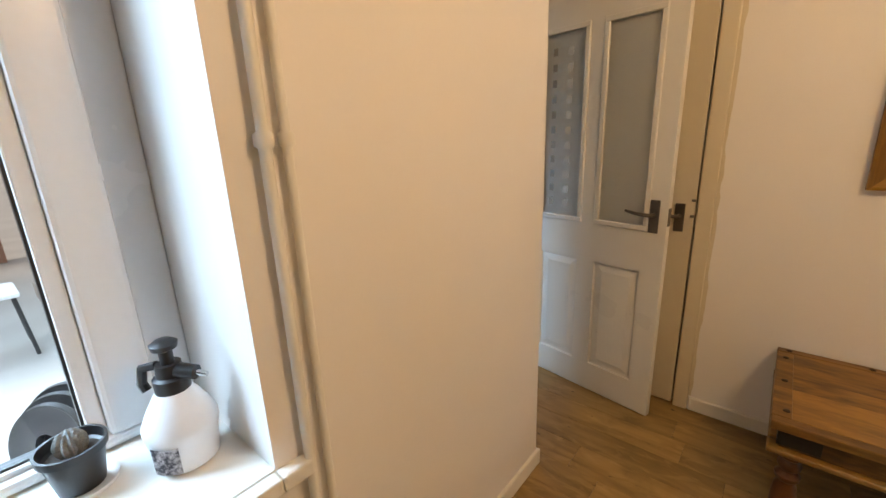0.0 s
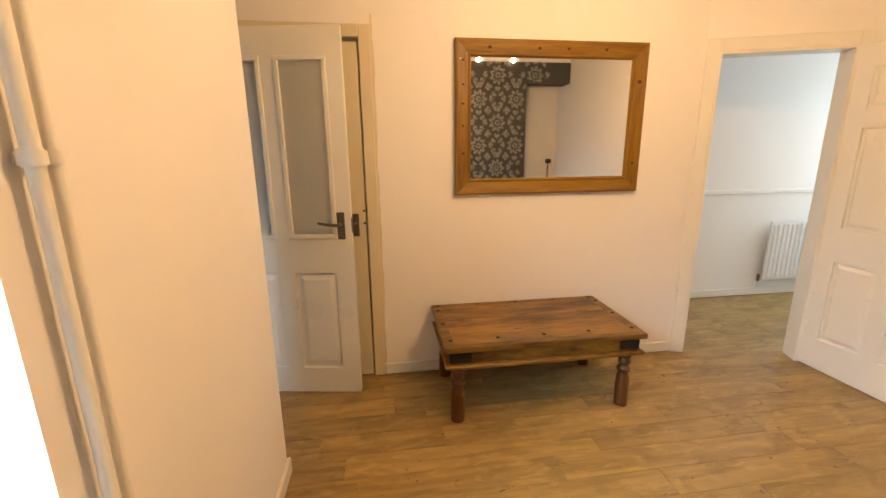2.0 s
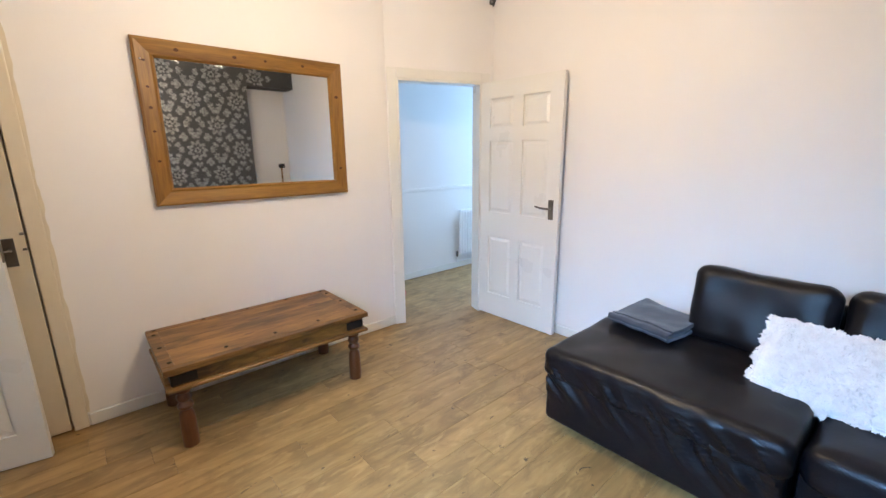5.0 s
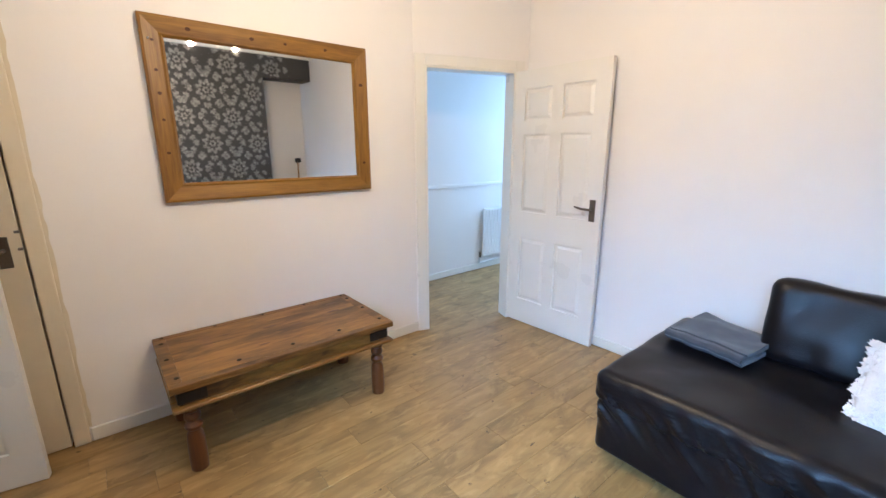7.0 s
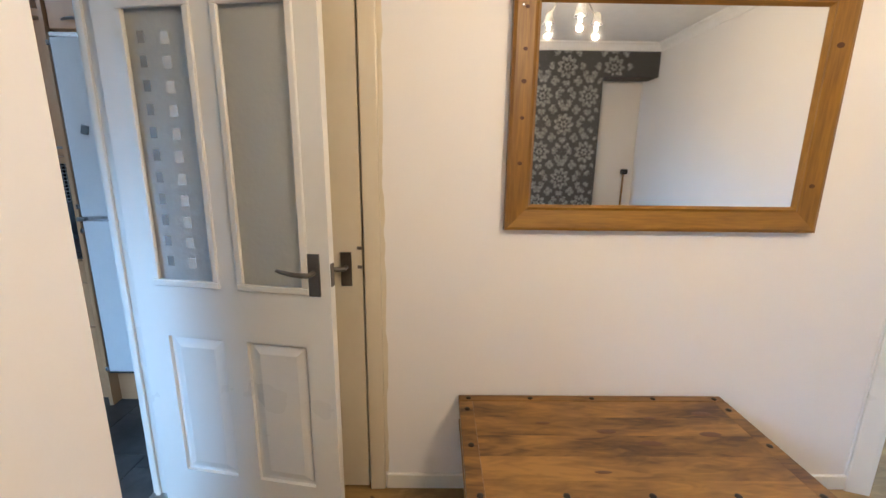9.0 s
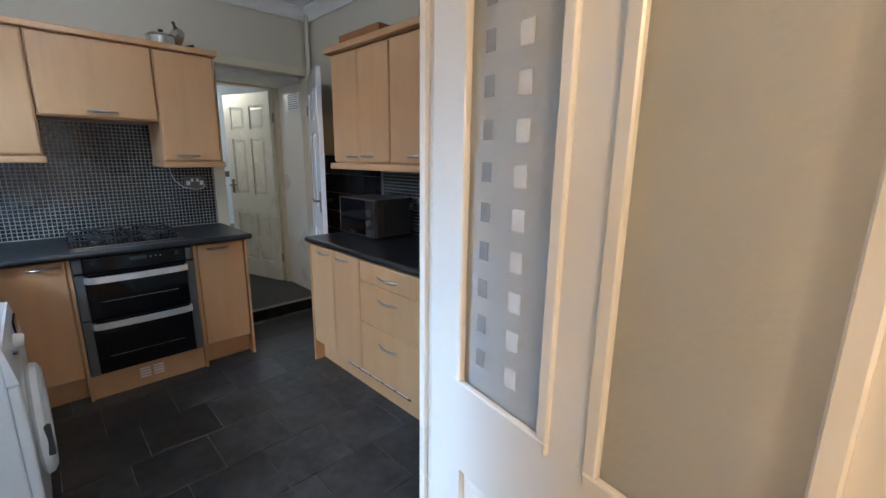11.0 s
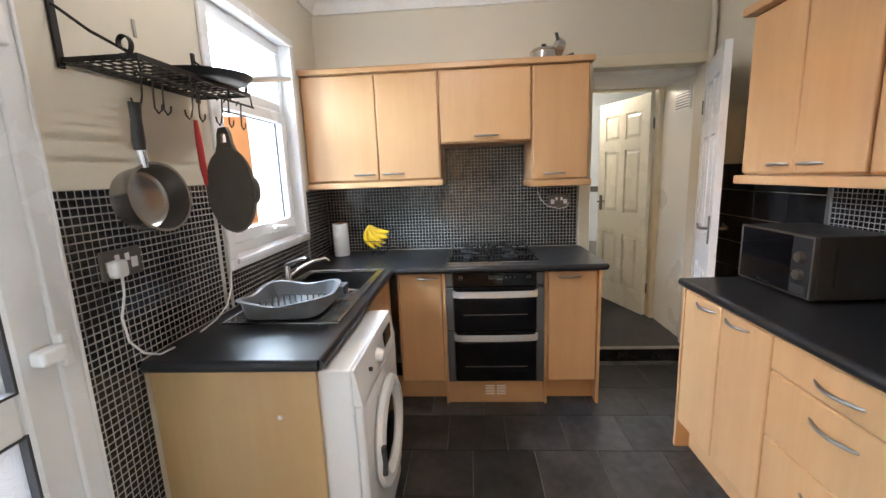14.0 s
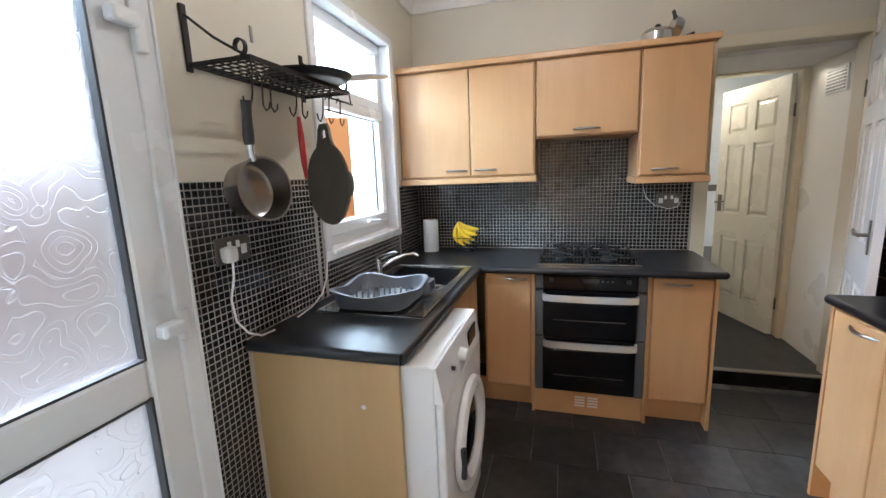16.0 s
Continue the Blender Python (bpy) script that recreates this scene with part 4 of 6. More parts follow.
pad("base", 1.694, 2.70, -0.42, 0.578, 0.045, 0.34, 0.03, 0.003, 1, n=70, crease=0.036, ztop=0.265)
pad("base", 1.80, 2.70, -1.85, -0.43, 0.045, 0.33, 0.03, 0.006, 2)
pad("seat", 1.680, 2.70, -0.43, 0.60, 0.285, 0.452, 0.05, 0.007, 3, 0.012, "padded chaise seat", n=70, crease=0.036, ztop=0.335)
pad("seat", 1.74, 2.60, -1.15, -0.44, 0.27, 0.435, 0.06, 0.014, 4, 0.012, "padded seat", n=18)
pad("seat", 1.74, 2.60, -1.87, -1.16, 0.27, 0.435, 0.06, 0.014, 5, 0.012, "padded seat", n=18)
for y0, y1, seed in ((-0.42, 0.165, 6), (-1.08, -0.44, 7), (-1.75, -1.10, 8)):
    pad("back_cushion", 2.40, 2.605, y0, y1, 0.425, 0.825, 0.06, 0.014, seed, 0, "plump back cushion", 14, n=22)
pad("back_frame", 2.665, 2.735, -1.86, 0.15, 0.05, 0.70, 0.03, 0.004, 9)
rnd = random.Random(11)
for x, y in ((1.80, 0.50), (2.6, 0.48), (1.88, -1.75), (2.6, -1.75)):
    part("foot", lathe([(0.03, 0), (0.035, 0.03), (0.035, 0.06)], (x, y, 0)), DARKGREY, s, "low dark foot", smooth=True)


def folded_cloth(lx, ly, layers, gap, thick, m, seed):
    """One long cloth laid to and fro in layers; a ribbon with round turns, drawn out along y."""
    line = []
    for k in range(layers):
        short = 0.012 * k + (0.03 if k == layers - 1 else 0)
        xs = [-lx / 2 + short * 0.4 + j * (lx - short) / 12 for j in range(13)]
        xs = xs if k % 2 == 0 else xs[::-1]
        line += [(x, k * gap) for x in xs]
        if k < layers - 1:
            side = 1 if k % 2 == 0 else -1
            line += [(xs[-1] + side * math.sin(q) * gap * 0.75, k * gap + (1 - math.cos(q)) * gap / 2) for q in (0.5, 1.05, 1.57, 2.1, 2.64)]
    own, rows, ny = bmesh.new(), [], 18
    for j in range(ny + 1):
        v_ = -ly / 2 + ly * j / ny
        row = []
        for x, z in line:
            q = Vector((x * 5, v_ * 5, seed))
            sag = 0.026 * noise.noise(q) * (0.3 + z / (layers * gap)) + 0.006 * noise.noise(q * 3.1)
            shift = 0.014 * noise.noise((z * 40, v_ * 4, seed + 7))
            ragged = 0.010 * noise.noise((z * 50, x * 4, seed + 2)) * (v_ / ly * 2) ** 3
            row.append(own.verts.new((x + shift, v_ + ragged, z + sag)))
        rows.append(row)
    for a, b in zip(rows, rows[1:]):
        for k in range(len(line) - 1):
            own.faces.new((a[k], a[k + 1], b[k + 1], b[k]))
    bmesh.ops.recalc_face_normals(own, faces=own.faces[:])
    bmesh.ops.solidify(own, geom=own.faces[:], thickness=thick)
    own.transform(m)
    return own


b = thing("folded_throw", "folded dark grey fleece throw lying on the sofa", "blanket", (2.40, 0.30, 0.46))
part("cloth", folded_cloth(0.38, 0.36, 4, 0.019, 0.010, pose(2.375, 0.305, 0.472, 1, 2, -10), 3.3), FABRIC, b, smooth=True)

p = thing("shaggy_cushion", "white shaggy scatter cushion propped on the sofa", "cushion", (2.28, -0.38, 0.46))
cm = pose(2.18, -0.43, 0.548, 0, -46, -4)
part("cover", pillow(0.35, 0.45, 0.10, 0.048, 10, 0.006, 2, cm), FUR, p, smooth=True)
bm = bmesh.new()
for k in range(8000):
    u, v, sd = rnd.uniform(-1, 1), rnd.uniform(-1, 1), rnd.choice((1, 1, 1, -1))
    h = 0.052 * (1 - max(abs(u), abs(v)) ** 6)
    q = Vector((u * 0.180, v * 0.230, sd * h))
    swirl = 6.28 * noise.noise((u * 4, v * 4, sd)) + rnd.uniform(-0.7, 0.7)
    d = Vector((u * 0.5 + math.cos(swirl) * 0.7, v * 0.5 + math.sin(swirl) * 0.7, sd * rnd.uniform(0.25, 0.8))).normalized()
    e = d.cross(Vector((0, 0, 1))).normalized() * rnd.uniform(0.004, 0.008)
    l = rnd.uniform(0.018, 0.034)
    curl = Vector((0, 0, -sd * l * 0.35))
    row = [bm.verts.new(cm @ w) for w in (q - e * 0.6, q + e * 0.6, q + d * l * 0.55 + e, q + d * l * 0.55 - e, q + d * l + curl)]
    bm.faces.new((row[0], row[1], row[2], row[3]))
    bm.faces.new((row[3], row[2], row[4]))
tagged(part("shag_pile", bm, FUR, p, "long white shag pile"), kind="stuff")

# heating pipes up the wall
for y, r, x in ((0.382, 0.0105, -0.568), (0.424, 0.0085, -0.572)):
    t = thing("heating_pipe", "cream painted heating pipe up the wall", "pipe", (x, y, 0), group="heating pipes")
    part("pipe", cyl((x, y, -0.01), (x, y, H), r, seg=14), GLOSS, t, smooth=True)
    bm = cyl((x, y, 1.405), (x, y, 1.43), r + 0.006, seg=14, bevel=0.003)
    box(XW, x, y - 0.006, y + 0.006, 1.410, 1.424, 0.001, 1, bm)
    part("pipe_clip", bm, GLOSS, t, "painted pipe clip", smooth=True)
# small sensor in the ceiling corner
t = thing("ceiling_sensor", "small dark alarm sensor in the ceiling corner", "sensor", (2.68, 1.90, 2.55))
part("bracket", cyl((2.74, 1.93, 2.58), (2.68, 1.89, 2.58), 0.008), DARKGREY, t)
part("housing", pillow(0.05, 0.045, 0.07, 0.015, 6, 0, 0, pose(2.69, 1.89, 2.60, 15, 0, 40)), DARKGREY, t, smooth=True)

# ceiling light with three lit spots
t = thing("ceiling_light", "ceiling light with three lit spot heads", "lamp", (1.0, 0.5, H))
part("base_plate", lathe([(0.07, -0.025), (0.08, -0.02), (0.08, 0)], (1.0, 0.5, H), 24), CHROME, t, smooth=True)
for sx, sy in ((0.82, 0.66), (1.15, 0.66), (0.98, 0.84)):
    arm = part("arm", tube([(1.0, 0.5, H - 0.02), (1.0 + (sx - 1) * 0.5, 0.5 + (sy - 0.5) * 0.5, H - 0.25), (sx, sy, 2.365)], 0.008), CHROME, t, smooth=True)
    part("shade", lathe([(0.018, 0.12), (0.022, 0.10), (0.04, 0.05), (0.042, 0.05), (0.024, 0.11), (0.0185, 0.125)], (sx, sy, 2.275), 20), CHROME, t, "small metal spot shade", smooth=True)
    part("bulb", lathe([(0.002, 0.0), (0.008, 0.003), (0.010, 0.012), (0.010, 0.04), (0.008, 0.06)], (sx, sy, 2.285) , 16), BULB, t, "glowing bulb", smooth=True).visible_shadow = False

# damask motifs, printed proud of the paper
bm = bmesh.new()


def petal(bm, cx, cz, ang, length, width, y):
    c, s_ = math.cos(ang), math.sin(ang)
    width *= 1.2
    pts = [(0, 0), (0.3, 0.5), (0.7, 0.42), (1, 0), (0.7, -0.42), (0.3, -0.5)]
    bm.faces.new([bm.verts.new((cx + c * u * length - s_ * v * width, y, cz + s_ * u * length + c * v * width)) for u, v in pts])


def damask(bm, x, z, y):
    """One medallion with its scrolling leaves."""
    def leafy(r, n, length, width, turn=0.0, up=0.0, sx=1.0, sz=1.12):
        for k in range(n):
            a = turn + k * 2 * math.pi / n
            petal(bm, x + sx * r * math.cos(a), z + sz * r * math.sin(a), a, length, width, y + up)
    leafy(0.070, 9, 0.062, 0.042)
    leafy(0.052, 9, 0.044, 0.028, 0.35, 0.0002)
    leafy(0.012, 6, 0.036, 0.026, 0.2, 0.0004)

    def fan(dx, dz, mid, spread, n, length, width):
        for sgn in ((-1, 1) if dx else (1,)):
            for k in range(n):
                a = mid + spread * (k / (n - 1) - 0.5)
                a = a if sgn > 0 else math.pi - a
                l = length * (1 - 0.35 * abs(2 * k / (n - 1) - 1))
                petal(bm, x + sgn * dx + 0.012 * math.cos(a), z + dz + 0.012 * math.sin(a), a, l, width, y)

    fan(0, 0.150, math.pi / 2, 1.9, 5, 0.080, 0.022)
    fan(0, -0.150, -math.pi / 2, 1.9, 5, 0.080, 0.022)
    fan(0.035, -0.235, -0.9, 1.6, 4, 0.075, 0.020)
    fan(0.035, 0.240, 0.9, 1.6, 4, 0.070, 0.020)
    fan(0.105, -0.120, -0.8, 1.9, 5, 0.085, 0.022)
    fan(0.150, 0.010, 0.0, 1.7, 5, 0.080, 0.021)
    fan(0.105, 0.130, 0.8, 1.6, 4, 0.080, 0.021)
    fan(0.235, -0.085, -1.2, 1.4, 4, 0.060, 0.018)


rowk, z = 0, 0.16
yy = YS + 0.003
while z < 2.70:
    x = XW + 0.22 + (0.285 if rowk % 2 else 0)
    while x < XE - 0.15:
        if x < 1.95 or z > 2.4:
            damask(bm, x, z, yy)
        x += 0.57
    z += 0.335
    rowk += 1
for f in [f for f in bm.faces if f.calc_center_median().z > 2.76 or f.calc_center_median().z < 0.01 or f.calc_center_median().x > XE - 0.02 or (f.calc_center_median().x > 2.05 and f.calc_center_median().z < 2.42)]:
    bm.faces.remove(f)
t = thing("wallpaper_pattern", "silver damask flowers printed on charcoal wallpaper", "wallpaper", (1.0, YS, 1.3), kind="structure")
tagged(part("printed_flowers", bm, SILVER, t), kind="stuff")
t = thing("broom", "wooden handled broom leaning head up in the recess", "broom", (2.47, -1.9, 0))
part("broom_handle", cyl((2.54, -1.85, 0.0), (2.60, -1.96, 1.22), 0.012), PINE_V, t, smooth=True)
part("broom_head", pillow(0.09, 0.05, 0.07, 0.012, 6, 0, 0, pose(2.605, -1.96, 1.25)), BLACK, t, "black broom head", smooth=True)

# window sill things
t = thing("spray_bottle", "translucent white pressure sprayer with black pump head", "spray bottle", (-0.765, 0.23, 0.80))
part("bottle", lathe([(0.048, 0.0), (0.057, 0.006), (0.061, 0.055), (0.066, 0.080), (0.066, 0.092), (0.055, 0.118), (0.034, 0.155), (0.029, 0.162)], (-0.765, 0.23, 0.802), 32), TRANSLUCENT, t, smooth=True)
part("collar", lathe([(0.031, 0), (0.031, 0.03), (0.024, 0.034), (0.022, 0.058)], (-0.765, 0.23, 0.958), 24), BLACK, t, smooth=True)
part("pump_knob", lathe([(0.012, 0), (0.012, 0.03), (0.022, 0.035), (0.024, 0.045), (0.014, 0.052)], (-0.765, 0.23, 1.012), 20), BLACK, t, smooth=True)
part("trigger", tube([(-0.78, 0.215, 1.012), (-0.805, 0.197, 1.005), (-0.815, 0.193, 0.97), (-0.808, 0.197, 0.955)], 0.009), BLACK, t, smooth=True)
nz = part("nozzle", cyl((-0.75, 0.24, 1.0), (-0.72, 0.261, 0.997), 0.016, 0.014), BLACK, t, smooth=True)
part("nozzle_tip", cyl((-0.72, 0.261, 0.997), (-0.703, 0.273, 0.993), 0.006, 0.005), CHROME, nz, "brass nozzle tip", smooth=True)
own = bmesh.new()
for k in range(8):
    a0, a1 = -1.25 + k * 0.1, -1.25 + (k + 1) * 0.1
    own.faces.new([own.verts.new((-0.765 + 0.0662 * math.cos(a), 0.23 + 0.0662 * math.sin(a), z)) for a, z in ((a0, 0.816), (a1, 0.816), (a1, 0.872), (a0, 0.872))])
part("label", own, PINKGREY, t, "small grey printed label")
for px, py, sc in ((-0.845, 0.075, 1.0), (-0.825, -0.075, 0.92)):
    t = thing("cactus_pot", "black plastic pot with a small cactus on a saucer", "potted plant", (px, py, 0.80), group="pots on the window board")
    part("saucer", lathe([(0.045, 0), (0.056, 0.003), (0.058, 0.011), (0.054, 0.011), (0.045, 0.005)], (px, py, 0.802), 28), WHITEPL, t, smooth=True)
    part("pot", lathe([(0.036 * sc, 0.0), (0.048 * sc, 0.072), (0.053 * sc, 0.073), (0.054 * sc, 0.088), (0.049 * sc, 0.088), (0.046 * sc, 0.07), (0.04 * sc, 0.066)], (px, py, 0.808), 32), BLACK, t, smooth=True)
    part("soil", lathe([(0.045 * sc, 0), (0.03, 0.004), (0.002, 0.006)], (px, py, 0.873), 20), SOIL, t)
    bm = bmesh.new()
    bmesh.ops.create_icosphere(bm, subdivisions=4, radius=0.024)
    for v in bm.verts:
        v.co *= 1 + 0.10 * math.cos(12 * math.atan2(v.co.y, v.co.x))
        v.co.z *= 1.15
    bm.transform(Matrix.Translation((px, py, 0.895)))
    part("cactus", bm, CACTUS, t, "ribbed woolly cactus", smooth=True)

# back room radiator and toy
t = thing("radiator", "white panel radiator on the back room wall", "radiator", (3.9, 3.15, 0.16))
part("panel", box(3.5, 4.5, 3.105, 3.125, 0.17, 0.75, 0.008), ENAMEL, t)
for k in range(20):
    part("flute", box(3.525 + k * 0.049, 3.55 + k * 0.049, 3.092, 3.106, 0.20, 0.72, 0.006), ENAMEL, t)
part("valve", cyl((3.47, 3.13, 0.16), (3.47, 3.13, 0.23), 0.014, bevel=0.003), DULL, t, smooth=True)
part("pipe_tail", tube([(3.47, 3.13, 0.17), (3.47, 3.14, 0.09), (3.6, 3.15, 0.085), (3.75, 3.15, 0.10)], 0.008), ENAMEL, t, smooth=True)
part("bracket", box(3.6, 3.64, 3.12, 3.19, 0.3, 0.6), ENAMEL, t)
t = thing("red_ball", "small red ball on the back room floor", "ball", (2.345, 2.76, 0))
part("ball", lathe([(0.002, 0), (0.03, 0.01), (0.042, 0.04), (0.03, 0.07), (0.002, 0.08)], (2.345, 2.76, 0.0), 20), RED, t, smooth=True)

# yard seen through the windows
solid("neighbour_wall", box(-7.82, -4.3, -1.9, -1.6, -0.2, 2.7), ORANGE, "orange rendered neighbouring house wall", "wall", kind="structure")
t = thing("weight_stack", "grey weight plates lying in the yard", "weights", (-2.6, 0.15, -0.2))
for k in range(3):
    part("plate", lathe([(0.05, 0), (0.05, 0.045), (0.10, 0.03), (0.17, 0.03), (0.19, 0.045), (0.20, 0.02), (0.19, 0)], seg=32, m=pose(-2.58 - 0.09 * k, 0.10 + 0.05 * k, -0.005 + 0.0 * k, 72, 10, 35 + 8 * k)), DARKGREY, t, smooth=True)
part("wooden_disc", lathe([(0.07, 0), (0.09, 0.02), (0.07, 0.04)], seg=24, m=pose(-2.42, 0.20, -0.11, 60, 0, 30)), PINE, t, "pale wooden disc", smooth=True)
t = thing("garden_chair", "white garden chair on grey tubular legs", "chair", (-4.67, 0.0, -0.2))
for dx in (0, 0.45):
    for dy in (0, 0.45):
        part("leg", tube([(-4.90 + dx, 0.23 - dy, -0.2), (-4.87 + dx * 0.85, 0.19 - dy * 0.85, 0.30)], 0.014), DARKGREY, t, smooth=True)
part("seat", pillow(0.48, 0.46, 0.04, 0.015, 6, 0, 0, pose(-4.68, -0.0, 0.32)), WHITEPL, t, smooth=True)
part("backrest", pillow(0.46, 0.03, 0.45, 0.012, 6, 0, 0, pose(-4.68, -0.23, 0.56, 12)), WHITEPL, t, smooth=True)
solid("yard_wall", box(-9.0, -8.8, -9, 0.4, -0.2, 1.7), BRICK, "brick yard wall far behind", "wall")
solid("yard_wall_south", box(-9, 3, -9.2, -9.0, -0.2, 1.9), BRICK, "brick yard wall at the end", "wall")

# ---- things: kitchen ----
def bow(parent, p, q, out, mat=SATIN):
    """A bow handle from p to q that stands off along out."""
    p, q, out = Vector(p), Vector(q), Vector(out)
    pts = arc(p, q, out * 0.026, 10)
    part("handle", tube(pts, [0.0045, 0.0055] + [0.0068] * 7 + [0.0055, 0.0045], 8), mat, parent, "satin steel bow handle", smooth=True)


def front(parent, name, axis, face, a0, a1, z0, z1, out, handle=None, mat=None, label=""):
    """A slab door or drawer front; axis: the way it runs; face: its back plane; handle: (from, to, height)."""
    th = 0.019 * out
    lo, hi = sorted((face, face + th))
    if axis == "y":
        bm = box(lo, hi, a0 + 0.002, a1 - 0.002, z0 + 0.002, z1 - 0.002, 0.008, 3)
    else:
        bm = box(a0 + 0.002, a1 - 0.002, lo, hi, z0 + 0.002, z1 - 0.002, 0.008, 3)
    f = part(name, bm, mat or BEECH, parent, label)
    if handle:
        h0, h1, hz = handle
        if axis == "y":
            bow(f, (face + th, h0, hz), (face + th, h1, hz), (out, 0, 0))
        else:
            bow(f, (h0, face + th, hz), (h1, face + th, hz), (0, out, 0))
    return f


XB, XU = -3.44, -3.70          # backs of the west base and wall doors
YB, YU = 2.865, 3.13           # backs of the north base and wall doors
# west run, wall units
u = thing("wall_unit", "beech wall unit with two doors", "kitchen unit", (-3.86, 1.17, 1.43), group="kitchen wall units")
part("body", box(KW, XU, KS, 1.618, 1.43, 2.10), BEECH, u)
front(u, "door", "y", XU, KS + 0.005, 1.215, 1.435, 2.095, 1, (1.05, 1.19, 1.475))
front(u, "door", "y", XU, 1.215, 1.615, 1.435, 2.095, 1, (1.24, 1.38, 1.475))
u = thing("wall_unit", "short beech bridging unit over the hob", "kitchen unit", (-3.86, 1.91, 1.65), group="kitchen wall units")
part("body", box(KW, XU, 1.622, 2.196, 1.65, 2.10), BEECH, u)
front(u, "door", "y", XU, 1.625, 2.193, 1.655, 2.095, 1, (1.84, 1.99, 1.69))
u = thing("wall_unit", "narrow beech wall unit beside the doorway", "kitchen unit", (-3.86, 2.37, 1.40), group="kitchen wall units")
part("body", box(KW, XU, 2.20, 2.552, 1.40, 2.10), BEECH, u)
front(u, "door", "y", XU, 2.203, 2.549, 1.405, 2.095, 1, (2.27, 2.41, 1.44))
c = thing("cornice_board", "beech cornice along the top of the west wall units", "trim", (-3.8, 1.65, 2.10))
part("board", box(KW, -3.655, KS, 2.575, 2.10, 2.135, 0.006), BEECH_H, c)
for a, b, z in ((KS, 1.63, 1.39), (2.185, 2.57, 1.36)):
    c = thing("pelmet_board", "beech light pelmet under the wall units", "trim", (-3.8, (a + b) / 2, z))
    part("board", box(KW, -3.665, a, b, z, z + 0.038, 0.006), BEECH_H, c)
# west run, base units
u = thing("base_unit", "beech corner base unit with one door", "kitchen unit", (-3.7, 1.47, 0), group="kitchen base units")
part("body", box(KW, XB, 1.335, 1.618, 0.15, 0.87), BEECH, u)
front(u, "door", "y", XB, 1.345, 1.615, 0.155, 0.865, 1, (1.46, 1.59, 0.835))
part("plinth", box(-3.52, -3.505, 1.25, 1.618, 0.0, 0.15), BEECH_H, u, "recessed plinth")
part("side_panel", box(KW, -3.42, 1.619, 1.634, 0.0, 0.868), BEECH, u, "end panel down to the floor")
u = thing("base_unit", "narrow beech base unit at the end of the run", "kitchen unit", (-3.7, 2.4, 0), group="kitchen base units")
part("body", box(KW, XB, 2.255, 2.555, 0.15, 0.87), BEECH, u)
front(u, "door", "y", XB, 2.258, 2.552, 0.155, 0.865, 1, (2.32, 2.45, 0.83))
part("plinth", box(-3.52, -3.505, 2.255, 2.556, 0.0, 0.15), BEECH_H, u, "recessed plinth")
part("side_panel", box(KW, -3.42, 2.237, 2.253, 0.0, 0.868), BEECH, u, "panel down to the floor")
part("side_panel", box(KW, -3.42, 2.557, 2.573, 0.0, 0.868), BEECH, u, "end panel down to the floor")
u = thing("base_unit", "beech sink base unit beside the washing machine", "kitchen unit", (-3.1, 1.0, 0), group="kitchen base units")
part("body", box(XB, -2.80, KS + 0.02, 1.27, 0.15, 0.735), BEECH, u)
part("door", box(-3.42, -2.81, 1.271, 1.29, 0.155, 0.865, 0.004), BEECH, u)
part("knob", lathe([(0.006, 0), (0.006, 0.012), (0.013, 0.018), (0.011, 0.026), (0.002, 0.028)], seg=14, m=pose(-3.1, 1.29, 0.72, -90)), material("brass", (0.5, 0.33, 0.12), rough=0.3, metal=1.0), u, "small brass knob", smooth=True)
part("plinth", box(-3.5, -2.80, 1.21, 1.225, 0.0, 0.15), BEECH_H, u)
u = thing("end_panel", "beech end panel with a small chip beside the washing machine", "kitchen unit", (-2.18, 1.0, 0))
part("panel", box(-2.185, -2.165, KS + 0.004, 1.292, 0.0, 0.868, 0.001, 1), BEECH_END, u)
part("chip", lathe([(0.009, 0), (0.005, 0.0012), (0.001, 0.0014)], seg=7, m=pose(-2.1648, 1.16, 0.70, 0, 90)), PAPER, u, "pale chip in the laminate")

# worktops
sx0, sx1, sy0, sy1 = -3.345, -2.475, 0.825, 1.265
w = thing("worktop", "black L-shaped laminate worktop", "worktop", (-3.4, 1.3, 0.87))
for x0, x1, y0, y1 in ((KW, sx0, KS, 1.31), (sx0, sx1, KS, sy0), (sx0, sx1, sy1, 1.31), (sx1, -2.15, KS, 1.31), (KW, -3.40, 1.31, 2.59)):
    part("slab", box(x0, x1, y0, y1, 0.87, 0.91), WORKTOP, w)
part("front_edge", tube([(-3.40, 1.31, 0.89), (-2.148, 1.31, 0.89)], 0.020, 12), WORKTOP, w, "rounded front edge", smooth=True)
part("front_edge", tube([(-3.40, 1.31, 0.89), (-3.40, 2.592, 0.89)], 0.020, 12), WORKTOP, w, "rounded front edge", smooth=True)
part("end_edge", tube([(-2.15, KS, 0.89), (-2.15, 1.31, 0.89)], 0.020, 12), WORKTOP, w, smooth=True)
part("end_edge", tube([(KW, 2.59, 0.89), (-3.40, 2.59, 0.89)], 0.020, 12), WORKTOP, w, smooth=True)
w = thing("worktop", "black straight laminate worktop with a worn edge", "worktop", (-2.4, 3.1, 0.87))
part("slab", box(-3.035, -1.815, 2.845, KN, 0.87, 0.91), WORKTOP, w)
part("front_edge", tube([(-3.04, 2.845, 0.89), (-1.815, 2.845, 0.89)], 0.020, 12), WORKTOP, w, "rounded front edge", smooth=True)
part("end_edge", tube([(-3.035, 2.845, 0.89), (-3.035, KN, 0.89)], 0.020, 12), WORKTOP, w, smooth=True)

